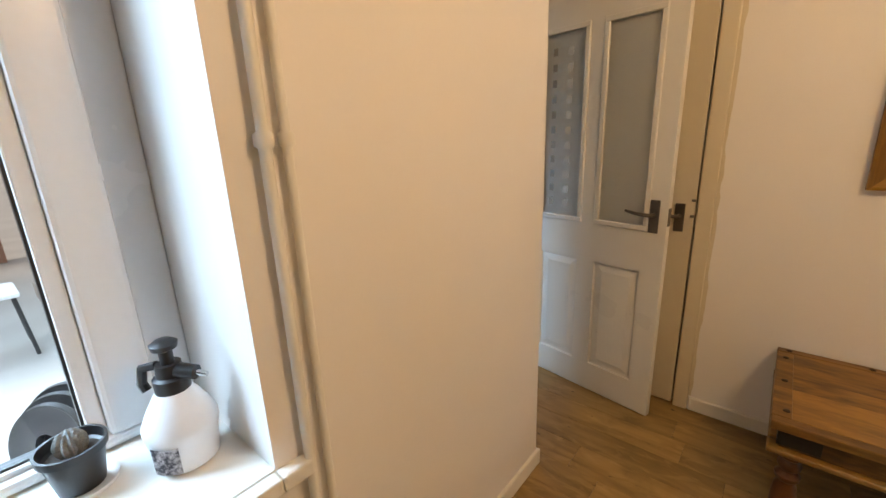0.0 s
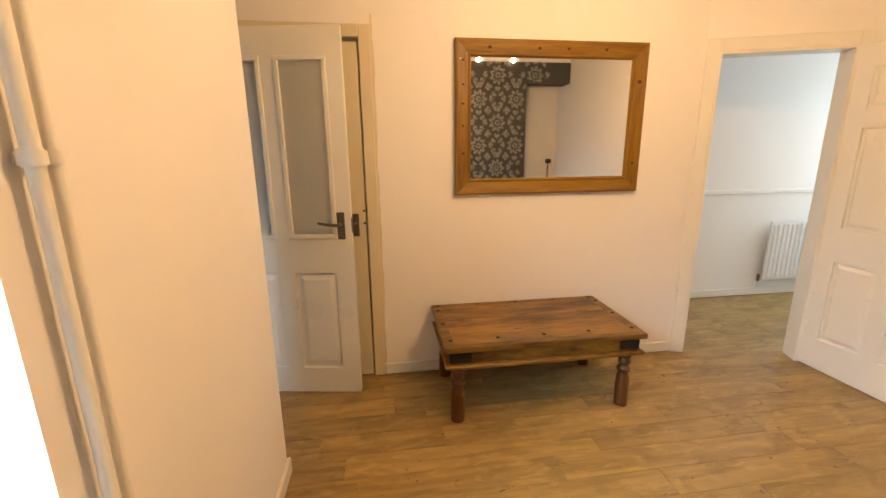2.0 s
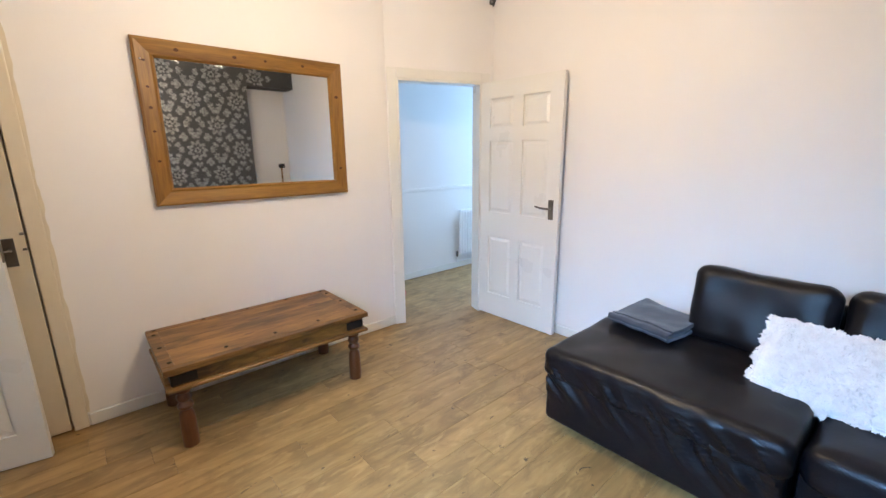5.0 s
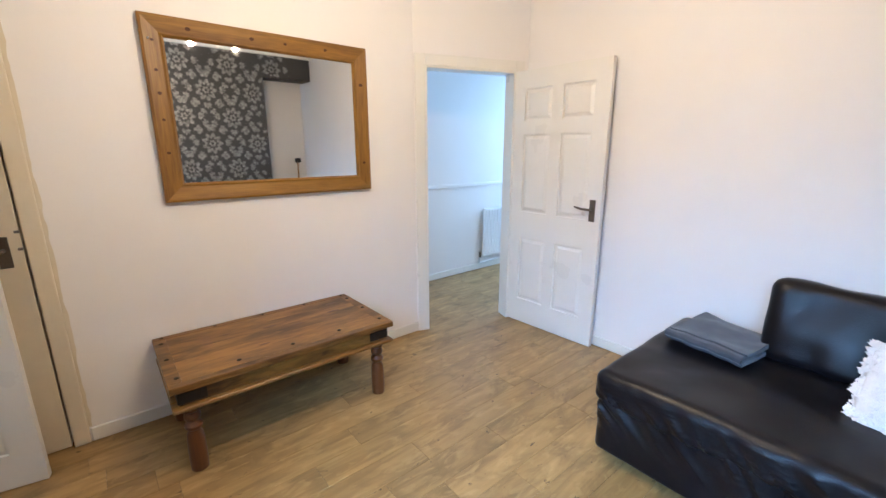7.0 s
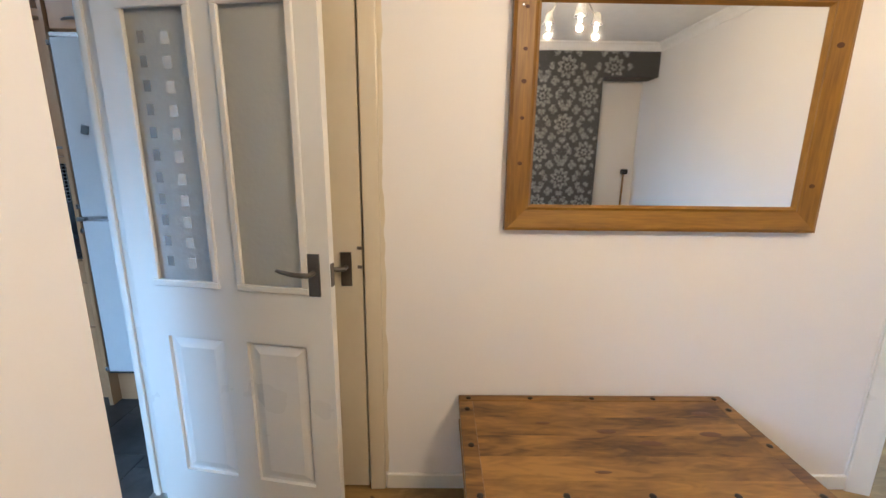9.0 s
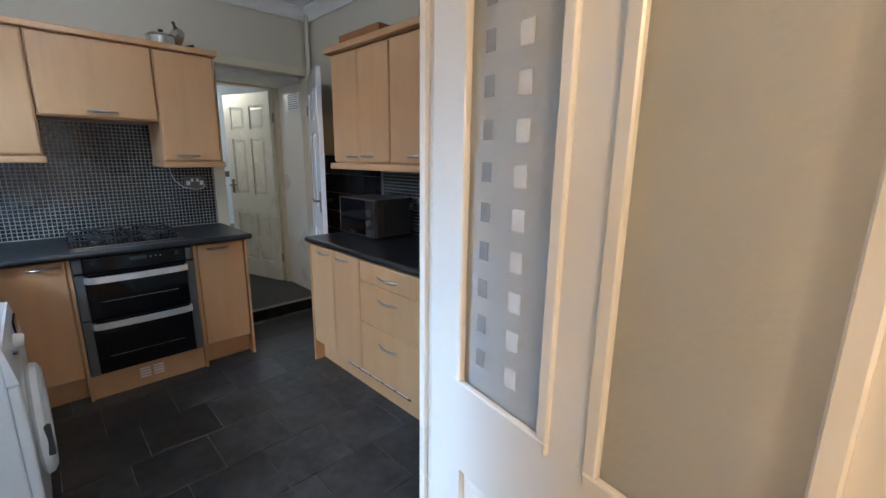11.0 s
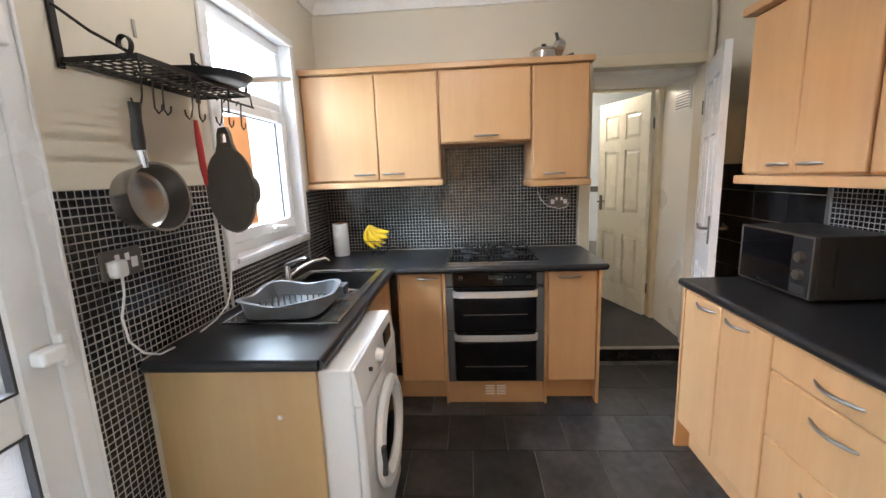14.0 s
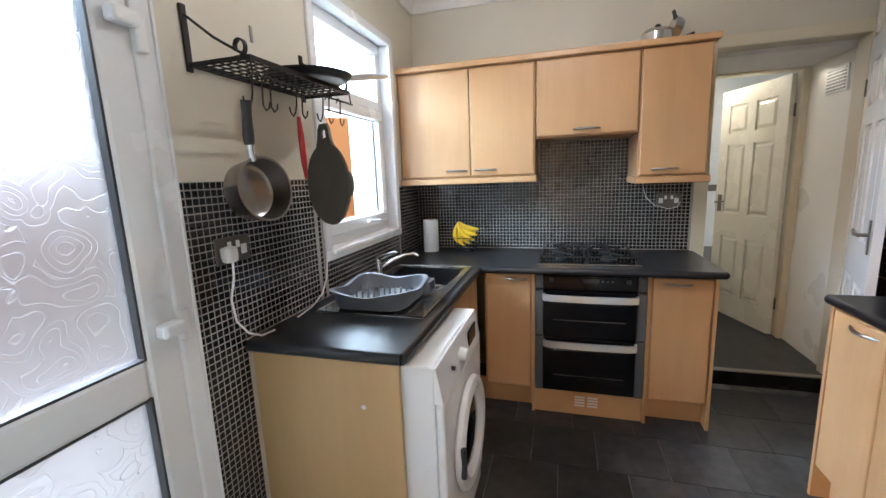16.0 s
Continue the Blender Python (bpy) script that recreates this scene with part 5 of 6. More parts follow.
# north run
u = thing("base_unit", "beech base unit with a pair of doors", "kitchen unit", (-2.7, 3.1, 0), group="kitchen base units")
part("body", box(-3.005, -2.412, YB, KN, 0.15, 0.868), BEECH, u)
front(u, "door", "x", YB, -3.003, -2.71, 0.155, 0.863, -1, (-2.90, -2.75, 0.825))
front(u, "door", "x", YB, -2.71, -2.412, 0.155, 0.863, -1, (-2.68, -2.53, 0.825))
part("side_panel", box(-3.024, -3.006, 2.845, KN, 0.0, 0.868), BEECH, u, "end panel down to the floor")
pl = part("plinth", box(-3.005, -1.815, 2.915, 2.93, 0.0, 0.15), BEECH_H, u, "recessed plinth")
part("vent_strip", box(-2.66, -2.02, 2.908, 2.916, 0.085, 0.135, 0.002), STEEL, pl, "slotted metal vent strip")
for k in range(5):
    part("slot", box(-2.645 + k * 0.125, -2.54 + k * 0.125, 2.905, 2.909, 0.097, 0.123), WHITEPL, pl)
u = thing("drawer_unit", "beech unit of three drawers", "kitchen unit", (-2.1, 3.1, 0), group="kitchen base units")
part("body", box(-2.41, -1.818, YB, KN, 0.15, 0.868), BEECH, u)
for z0, z1, hz in ((0.735, 0.863, 0.79), (0.482, 0.735, 0.66), (0.155, 0.482, 0.39)):
    front(u, "drawer", "x", YB, -2.41, -1.818, z0, z1, -1, (-2.225, -2.055, hz))
for a, b in ((-3.095, -2.45), (-2.446, -1.818)):
    u = thing("wall_unit", "tall beech wall unit with a pair of doors", "kitchen unit", ((a + b) / 2, 3.28, 1.40), group="kitchen wall units")
    part("body", box(a, b, YU, KN, 1.405, 2.115), BEECH, u)
    m_ = (a + b) / 2
    front(u, "door", "x", YU, a + 0.003, m_, 1.41, 2.11, -1, (m_ - 0.15, m_ - 0.02, 1.45))
    front(u, "door", "x", YU, m_, b - 0.003, 1.41, 2.11, -1, (m_ + 0.02, m_ + 0.15, 1.45))
c = thing("cornice_board", "beech cornice along the north wall units", "trim", (-2.5, 3.28, 2.12))
part("board", box(-3.125, -1.818, 3.075, KN, 2.117, 2.155, 0.006), BEECH_H, c)
c = thing("pelmet_board", "beech light pelmet under the north wall units", "trim", (-2.5, 3.28, 1.36))
part("board", box(-3.115, -1.818, 3.09, KN, 1.362, 1.402, 0.006), BEECH_H, c)

# tall housing with a built-in fridge freezer
u = thing("fridge_housing", "tall beech housing round a built-in fridge freezer", "kitchen unit", (-1.5, 3.1, 0))
part("side_panel", box(-1.814, -1.794, 2.835, KN, 0.0, 2.35), BEECH, u)
part("side_panel", box(-1.165, -1.145, 2.835, KN, 0.0, 2.35), BEECH, u)
part("top_box", box(-1.793, -1.166, 2.87, KN, 1.99, 2.35), BEECH, u)
front(u, "top_door", "x", 2.868, -1.792, -1.168, 1.995, 2.345, -1, (-1.72, -1.58, 2.04))
part("plinth", box(-1.793, -1.166, 2.90, 2.915, 0.0, 0.20), BEECH_H, u)
f = thing("fridge_freezer", "white built-in fridge freezer with bare doors", "fridge", (-1.5, 3.1, 0.2))
part("cabinet", box(-1.785, -1.175, 2.86, KN - 0.01, 0.20, 1.985), ENAMEL, f)
part("seal_strip", frame_rect(-1.792, -1.168, 0.20, 1.985, 0.022, 2.842, 2.862, 0.003), STEEL, f, "grey metal edge strip")
for z0, z1 in ((0.225, 1.08), (1.10, 1.955)):
    part("door", box(-1.766, -1.194, 2.815, 2.858, z0, z1, 0.006), ENAMEL, f, "plain white inner door")
for z in (1.155, 1.03, 1.93, 0.245):
    part("fixing", box(-1.78, -1.765, 2.808, 2.816, z - 0.012, z + 0.012, 0.003), STEEL, f, "small metal fixing")
part("slide_bracket", box(-1.785, -1.745, 2.802, 2.816, 1.080, 1.100, 0.003), SATIN, f, "bright sliding bracket")
own = box(-0.019, 0.019, -0.0035, 0.0035, -0.022, 0.022, 0.003)
own.transform(pose(-1.668, 2.811, 1.535, 0, 12, 0))
part("magnet", own, GREYPL, f, "small grey magnet stuck on askew")
t = thing("wall_blank", "cream painted filler wall beside the fridge", "wall", (-1.13, 3.1, 0), kind="structure")
part("filler", box(-1.144, -1.131, 2.86, KN, 0.0, 2.4), CREAMWALL, t)

# oven, hob, sink
o = thing("double_oven", "black built-under double oven with steel handles", "oven", (-3.7, 1.935, 0.15))
part("case", box(KW, -3.445, 1.637, 2.234, 0.152, 0.868), DARKGREY, o)
for a, b in ((1.637, 1.683), (2.188, 2.234)):
    for c, e in ((0.155, 0.495), (0.50, 0.77), (0.785, 0.862)):
        part("side_trim", box(-3.446, -3.412, a, b, c, e, 0.005), OVENTRIM, o, "grey steel side trim")
part("control_panel", box(-3.446, -3.410, 1.684, 2.187, 0.785, 0.866, 0.003), BLACKGLASS, o)
for k, y in enumerate((1.73, 2.14)):
    part("control_knob", cyl((-3.41, y, 0.838), (-3.388, y, 0.838), 0.014, 0.012, bevel=0.002), BLACK, o, smooth=True)
part("clock_display", box(-3.4102, -3.4085, 1.90, 1.985, 0.825, 0.848), material("display", (0.03, 0.035, 0.04), rough=0.1), o)
for k in range(3):
    part("button", cyl((-3.41, 2.005 + k * 0.025, 0.836), (-3.406, 2.005 + k * 0.025, 0.836), 0.004), SATIN, o)
for z0, z1, hz in ((0.50, 0.775, 0.742), (0.160, 0.492, 0.466)):
    dd = part("oven_door", box(-3.446, -3.408, 1.684, 2.187, z0, z1, 0.004), BLACKGLASS, o, "black glass door")
    part("window_glass", box(-3.4085, -3.4065, 1.73, 2.14, z0 + 0.05, z1 - 0.075, 0.001, 1), BLACKGLASS, dd)
    # glint of an oven shelf, made as a thin strip on the opaque glass
    part("shelf_glint", box(-3.4066, -3.4058, 1.74, 2.13, z0 + 0.10, z0 + 0.103), SATIN, dd, "satin strip on the glass, standing in for a shelf's glint")
    pts = [(-3.408, 1.686, hz), (-3.375, 1.692, hz), (-3.365, 1.73, hz), (-3.358, 1.935, hz), (-3.365, 2.14, hz), (-3.375, 2.18, hz), (-3.408, 2.186, hz)]
    part("oven_handle", tube(pts, 0.01, flat=(0.016, 0.036)), ALU, dd, "broad polished bar handle")
part("oven_plinth", box(-3.452, -3.437, 1.636, 2.235, 0.0, 0.152), BEECH_H, o, "beech plinth with vents")
for k in range(2):
    for j in range(4):
        part("vent_slot", box(-3.4375, -3.434, 1.868 + k * 0.072, 1.925 + k * 0.072, 0.055 + j * 0.018, 0.066 + j * 0.018, 0.001, 1), WHITEPL, o, "white vent slat")
part("vent_plate", box(-3.4372, -3.4355, 1.855, 2.01, 0.045, 0.135), BEECH_H, o)

h = thing("gas_hob", "black gas hob with cast iron pan supports", "hob", (-3.72, 1.93, 0.91))
part("glass_plate", box(-3.98, -3.47, 1.645, 2.215, 0.911, 0.918, 0.002), BLACKGLASS, h)
part("front_trim", box(-3.472, -3.462, 1.645, 2.215, 0.911, 0.921, 0.002), CHROME, h, "polished front trim")
for x, y, r in ((-3.84, 1.78, 0.045), (-3.84, 2.07, 0.036), (-3.60, 1.78, 0.03), (-3.60, 2.05, 0.045)):
    bn = part("burner", lathe([(r, 0), (r, 0.012), (r * 0.8, 0.016)], (x, y, 0.918), 20), DARKGREY, h, smooth=True)
    part("burner_cap", lathe([(r * 0.75, 0), (r * 0.75, 0.008), (r * 0.5, 0.011)], (x, y, 0.934), 20), HOBIRON, bn, smooth=True)
for y0, y1 in ((1.66, 1.92), (1.93, 2.19)):
    bm = bmesh.new()
    for x in (-3.95, -3.72, -3.50):
        tube([(x, y0, 0.918), (x, y0, 0.955), (x, y1, 0.955), (x, y1, 0.918)], 0.005, bm=bm, flat=(0.008, 0.010))
    for y in (y0 + 0.01, (y0 + y1) / 2, y1 - 0.01):
        tube([(-3.95, y, 0.955), (-3.50, y, 0.955)], 0.005, bm=bm, flat=(0.008, 0.010))
    for x in (-3.84, -3.60):
        tube([(x - 0.06, (y0 + y1) / 2 - 0.06, 0.96), (x + 0.06, (y0 + y1) / 2 + 0.06, 0.96)], 0.005, bm=bm, flat=(0.008, 0.012))
    part("pan_support", bm, HOBIRON, h, "cast iron grid")
for k in range(4):
    part("hob_knob", cyl((-3.97, 1.80 + k * 0.085, 0.918), (-3.97, 1.80 + k * 0.085, 0.938), 0.015, 0.012), BLACK, h, smooth=True)

s = thing("sink", "stainless steel inset sink with drainer and bowl", "sink", (-2.9, 1.05, 0.91))
bm = bmesh.new()
bx0, bx1, by0, by1 = -3.31, -2.93, 0.862, 1.240
for x0, x1, y0, y1 in ((sx0 - 0.012, bx0, sy0 - 0.012, sy1 + 0.012), (bx1, sx1 + 0.012, sy0 - 0.012, sy1 + 0.012), (bx0, bx1, sy0 - 0.012, by0), (bx0, bx1, by1, sy1 + 0.012)):
    box(x0, x1, y0, y1, 0.906, 0.915, bm=bm)
part("deck", bm, STEEL, s)
part("rim", tube([(sx0 - 0.012, sy0 - 0.012, 0.914), (sx1 + 0.012, sy0 - 0.012, 0.914), (sx1 + 0.012, sy1 + 0.012, 0.914), (sx0 - 0.012, sy1 + 0.012, 0.914), (sx0 - 0.012, sy0 - 0.012, 0.914)], 0.005), STEEL, s, smooth=True)
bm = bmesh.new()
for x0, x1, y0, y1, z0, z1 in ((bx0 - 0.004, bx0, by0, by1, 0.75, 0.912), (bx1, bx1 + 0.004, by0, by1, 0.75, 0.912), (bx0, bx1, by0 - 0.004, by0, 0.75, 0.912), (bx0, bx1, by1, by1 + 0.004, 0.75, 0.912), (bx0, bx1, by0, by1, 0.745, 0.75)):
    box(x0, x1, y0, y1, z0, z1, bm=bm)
# the deep bowl's shade is mixed into its steel colour, darker than the deck
part("bowl", bm, material("shade_darkened_steel", (0.20, 0.205, 0.21), (0.16, 0.165, 0.17), rough=0.3, metal=1.0, scale=5, fine=60, bump=0.0), s, "deep bowl, its shade put into a darker steel colour")
for k in range(7):
    part("drainer_rib", tube([(-2.92, 0.90 + k * 0.05, 0.9155), (-2.52, 0.90 + k * 0.05, 0.9155)], 0.004), STEEL, s, smooth=True)
part("overflow_dish", lathe([(0.04, 0.0), (0.05, 0.004), (0.046, 0.006), (0.03, 0.001)], (-2.88, 1.19, 0.914), 20), STEEL, s, smooth=True)
t = thing("mixer_tap", "chrome monobloc mixer tap with a curved spout", "tap", (-3.12, 0.80, 0.915))
part("tap_body", lathe([(0.026, 0), (0.024, 0.012), (0.021, 0.02), (0.021, 0.085), (0.018, 0.095)], (-3.10, 0.80, 0.915), 24), CHROME, t, smooth=True)
part("tap_lever", tube([(-3.10, 0.80, 1.005), (-3.10, 0.83, 1.02), (-3.08, 0.90, 1.045), (-3.07, 0.925, 1.05)], [0.018, 0.014, 0.009, 0.006], 12), CHROME, t, smooth=True)
part("spout", tube([(-3.115, 0.815, 0.955), (-3.15, 0.87, 0.99), (-3.18, 0.93, 1.015), (-3.20, 0.98, 1.02), (-3.205, 1.00, 1.005)], [0.010, 0.0095, 0.009, 0.010, 0.0095], 12), CHROME, t, smooth=True)

# dish rack
def dish_rack(x0, x1, y0, y1, z):
    t = thing("dish_rack", "grey plastic dish drainer standing on the sink", "dish rack", ((x0 + x1) / 2, (y0 + y1) / 2, z))
    bm = bmesh.new()
    cx, cy, n = (x0 + x1) / 2, (y0 + y1) / 2, 48
    def ring(grow, zz, wave):
        out = []
        for k in range(n):
            a = 2 * math.pi * k / n
            c, s_ = math.cos(a), math.sin(a)
            e = (abs(c) ** 5 + abs(s_) ** 5) ** (-0.2)
            out.append(bm.verts.new((cx + c * e * ((x1 - x0) / 2 + grow), cy + s_ * e * ((y1 - y0) / 2 + grow), z + zz + wave * (2 * c * s_) ** 2 * 0.02)))
        return out
    rings = [ring(-0.028, 0.003, 0), ring(-0.018, 0.008, 0), ring(-0.008, 0.054, 1), ring(0.004, 0.058, 1), ring(0.006, 0.064, 1), ring(-0.012, 0.062, 1), ring(-0.026, 0.014, 0), ring(-0.040, 0.009, 0)]
    for a, b in zip(rings, rings[1:]):
        for k in range(n):
            bm.faces.new((a[k], a[(k + 1) % n], b[(k + 1) % n], b[k]))
    bm.faces.new(rings[-1])
    bm.faces.new(rings[0][::-1])
    part("basket", bm, GREYPL, t, smooth=True)
    for k in range(10):
        for x in (cx - 0.06, cx + 0.05):
            y = y0 + 0.055 + k * (y1 - y0 - 0.11) / 9
            part("prong", tube([(x, y, z + 0.009), (x, y, z + 0.042), (x + 0.004, y, z + 0.05)], [0.005, 0.004, 0.003], 6), GREYPL, t)
    for x in (x0 + 0.06, x1 - 0.06):
        for y in (y0 + 0.06, y1 - 0.06):
            part("foot", cyl((x, y, z), (x, y, z + 0.006), 0.01), GREYPL, t)
    part("cutlery_pot", frame_rect(x0 + 0.02, x0 + 0.10, z + 0.012, z + 0.07, 0.006, y1 - 0.012, y1 + 0.022, 0.002), GREYPL, t, "small slotted cutlery holder")
    return t


dish_rack(-2.81, -2.455, 0.855, 1.205, 0.919)

# washing machine
def washing_machine(x0, x1, yf, yb, top):
    t = thing("washing_machine", "white front-loading washing machine under the worktop", "washing machine", ((x0 + x1) / 2, yf - 0.3, 0))
    part("cabinet", box(x0, x1, yb, yf - 0.03, 0.02, top, 0.008), ENAMEL, t)
    part("front_panel", box(x0, x1, yf - 0.03, yf, 0.09, top - 0.13, 0.012, 3), ENAMEL, t)
    part("kick_panel", box(x0 + 0.01, x1 - 0.01, yf - 0.03, yf - 0.008, 0.02, 0.088, 0.004), ENAMEL, t)
    own = bmesh.new()
    v = [own.verts.new(p) for p in ((x0, yf - 0.03, top - 0.128), (x0, yf, top - 0.128), (x0, yf - 0.022, top - 0.004), (x0, yf - 0.03, top - 0.002), (x1, yf - 0.03, top - 0.128), (x1, yf, top - 0.128), (x1, yf - 0.022, top - 0.004), (x1, yf - 0.03, top - 0.002))]
    for q in ((0, 1, 2, 3), (7, 6, 5, 4), (1, 5, 6, 2), (0, 4, 5, 1), (2, 6, 7, 3), (3, 7, 4, 0)):
        own.faces.new([v[i] for i in q])
    bmesh.ops.recalc_face_normals(own, faces=own.faces[:])
    cp = part("control_panel", own, ENAMEL, t)
    part("display", box(x0 + 0.07, x0 + 0.20, yf - 0.012, yf - 0.004, top - 0.10, top - 0.035, 0.002), BLACKGLASS, cp, "dark display")
    part("program_dial", cyl((x0 + 0.33, yf - 0.012, top - 0.068), (x0 + 0.33, yf + 0.018, top - 0.072), 0.027, 0.023, 24, bevel=0.003), WHITEPL, cp, smooth=True)
    part("button", cyl((x0 + 0.45, yf - 0.012, top - 0.07), (x0 + 0.45, yf + 0.002, top - 0.072), 0.008), DARKGREY, cp)
    cx, cz = (x0 + x1) / 2, 0.45
    up = pose(cx, yf, cz, -90)
    rim = part("door", lathe([(0.20, 0.0), (0.215, 0.012), (0.21, 0.03), (0.19, 0.04), (0.165, 0.036), (0.155, 0.015), (0.15, 0.0)], seg=48, m=up), WHITEPL, t, "round white door ring", smooth=True)
    part("door_glass", lathe([(0.15, 0.008), (0.12, 0.02), (0.06, 0.026), (0.001, 0.028)], seg=40, m=up), BLACKGLASS, rim, "dark bowl glass", smooth=True)
    part("door_grip", box(x1 - 0.11, x1 - 0.09, yf + 0.025, yf + 0.045, cz - 0.06, cz + 0.06, 0.006), DARKGREY, rim)
    for x in (x0 + 0.05, x1 - 0.05):
        for y in (yb + 0.05, yf - 0.08):
            part("foot", cyl((x, y, 0), (x, y, 0.025), 0.02), BLACK, t)
    return t


washing_machine(-2.79, -2.19, 1.43, 0.85, 0.852)

# microwave, kettle and other counter things
def microwave(x0, x1, y0, y1, z, rz):
    t = thing("microwave", "dark grey microwave oven with two silver dials", "microwave", ((x0 + x1) / 2, (y0 + y1) / 2, z), rz)
    w, d = (x1 - x0) / 2, (y1 - y0) / 2
    part("case", box(-w, w, -d + 0.02, d, 0.012, 0.262, 0.006), DARKGREY, t, local=True)
    part("front_rim", frame_rect(-w, w, 0.012, 0.262, 0.008, -d, -d + 0.022, 0.002), SATIN, t, local=True)
    part("door", box(-w + 0.008, w - 0.11, -d + 0.002, -d + 0.02, 0.02, 0.254, 0.002), BLACKGLASS, t, local=True)
    cp = part("control_panel", box(w - 0.109, w - 0.008, -d + 0.002, -d + 0.02, 0.02, 0.254, 0.002), BLACK, t, local=True)
    for zz in (0.175, 0.105):
        part("dial", cyl((w - 0.058, -d + 0.004, zz), (w - 0.058, -d - 0.018, zz), 0.024, 0.02, 24, bevel=0.003), SATIN, cp, "silver dial", smooth=True, local=True)
    part("door_button", box(w - 0.095, w - 0.022, -d - 0.001, -d + 0.004, 0.028, 0.060, 0.002), DARKGREY, cp, local=True)
    part("maker_mark", box(-w + 0.13, -w + 0.20, -d + 0.0008, -d + 0.002, 0.028, 0.034), SATIN, t, local=True)
    part("side_groove", box(w - 0.001, w + 0.002, -d + 0.08, -d + 0.09, 0.06, 0.22, 0.001, 1), BLACK, t, local=True)
    for a in (-w + 0.04, w - 0.04):
        for b in (-d + 0.05, d - 0.05):
            part("foot", cyl((a, b, 0), (a, b, 0.013), 0.012), BLACK, t, local=True)
    return t


microwave(-3.02, -2.595, 3.095, 3.40, 0.911, 0)
k_ = thing("kettle", "black plastic kettle beside the tall housing", "kettle", (-2.17, 3.27, 0.911))
part("body", lathe([(0.075, 0.02), (0.08, 0.03), (0.075, 0.12), (0.06, 0.20), (0.052, 0.215), (0.02, 0.225)], (-2.17, 3.25, 0.911), 28), BLACK, k_, smooth=True)
part("base", lathe([(0.08, 0), (0.082, 0.018), (0.07, 0.022)], (-2.17, 3.25, 0.911), 28), BLACK, k_, smooth=True)
part("handle", tube([(-2.22, 3.24, 1.12), (-2.275, 3.23, 1.115), (-2.29, 3.225, 1.04), (-2.245, 3.235, 0.965)], 0.012), BLACK, k_, smooth=True)
part("lid_knob", lathe([(0.012, 0), (0.014, 0.012), (0.004, 0.016)], (-2.17, 3.25, 1.135), 14), BLACK, k_, smooth=True)
r_ = thing("kitchen_roll", "white kitchen paper roll standing on the worktop", "paper roll", (-3.86, 0.88, 0.91))
part("roll", lathe([(0.02, 0.0), (0.052, 0.0), (0.054, 0.004), (0.054, 0.226), (0.052, 0.23), (0.02, 0.23)], (-3.86, 0.87, 0.911), 32), PAPER, r_, smooth=True)
part("core", cyl((-3.86, 0.87, 0.912), (-3.86, 0.87, 1.15), 0.018), CARD, r_, smooth=True)
b = thing("fruit_bowl", "wire fruit bowl on the worktop", "bowl", (-3.88, 1.13, 0.91))
bm = bmesh.new()
for zz, rr in ((0.004, 0.055), (0.05, 0.085), (0.105, 0.10)):
    tube([(-3.88 + rr * math.cos(a * math.pi / 12), 1.13 + rr * math.sin(a * math.pi / 12), 0.912 + zz) for a in range(25)], 0.0028, 6, bm)
for a in range(12):
    c_, s_ = math.cos(a * math.pi / 6), math.sin(a * math.pi / 6)
    tube([(-3.88 + r2 * c_, 1.13 + r2 * s_, 0.912 + z2) for r2, z2 in ((0.03, 0.004), (0.055, 0.004), (0.085, 0.05), (0.10, 0.105))], 0.002, 6, bm)
part("wire_basket", bm, IRON, b)
b = thing("bananas", "bunch of ripe yellow bananas in the fruit bowl", "fruit", (-3.87, 1.13, 0.93))
for k, (ey, ez) in enumerate(((1.225, 1.075), (1.215, 1.035), (1.195, 1.0), (1.165, 0.97), (1.125, 0.955), (1.205, 1.055))):
    sy, sz = 1.085, 1.125
    nx, nz = -(sz - ez), -(ey - sy)
    ln = math.hypot(nx, nz)
    bulge = 0.020 + 0.007 * k
    pts = []
    for j in range(9):
        u_ = j / 8
        g_ = bulge * math.sin(math.pi * u_)
        pts.append((-3.845 + 0.012 * (k % 3) - 0.03 * (k == 5), sy + (ey - sy) * u_ + nx / ln * g_, sz + (ez - sz) * u_ + nz / ln * g_))
    part("banana", tube(pts, [0.006, 0.011, 0.016, 0.0185, 0.019, 0.0185, 0.016, 0.011, 0.005], 8), BANANA, b, smooth=True)
# pans on top of the wall units
p = thing("saucepan", "steel saucepan with lid on top of the wall units", "saucepan", (-3.80, 2.30, 2.136))
part("pan", lathe([(0.075, 0), (0.085, 0.006), (0.087, 0.055), (0.09, 0.058)], (-3.80, 2.29, 2.136), 28), CHROME, p, smooth=True)
part("lid", lathe([(0.09, 0), (0.07, 0.018), (0.02, 0.028), (0.002, 0.03)], (-3.80, 2.29, 2.194), 28), STEEL, p, smooth=True)
part("lid_knob", lathe([(0.008, 0), (0.016, 0.012), (0.014, 0.02), (0.002, 0.022)], (-3.80, 2.29, 2.222), 16), BLACK, p, smooth=True)
p = thing("small_pan", "small dark pan standing on edge on the units", "saucepan", (-3.80, 2.41, 2.136))
part("pan", lathe([(0.055, 0), (0.062, 0.02), (0.064, 0.05)], seg=24, m=pose(-3.80, 2.40, 2.20, 70, 0, 10)), STEEL, p, smooth=True)
part("pan_handle", tube([(-3.79, 2.38, 2.24), (-3.78, 2.365, 2.29), (-3.78, 2.36, 2.30)], 0.01), BLACK, p, smooth=True)
part("pan_handle", tube([(-3.79, 2.43, 2.16), (-3.77, 2.47, 2.17)], 0.009), BLACK, p, smooth=True)
p = thing("cardboard_tray", "brown cardboard tray lying on the north units", "box", (-2.82, 3.27, 2.155))
bm = box(-3.05, -2.60, 3.16, 3.40, 2.156, 2.16)
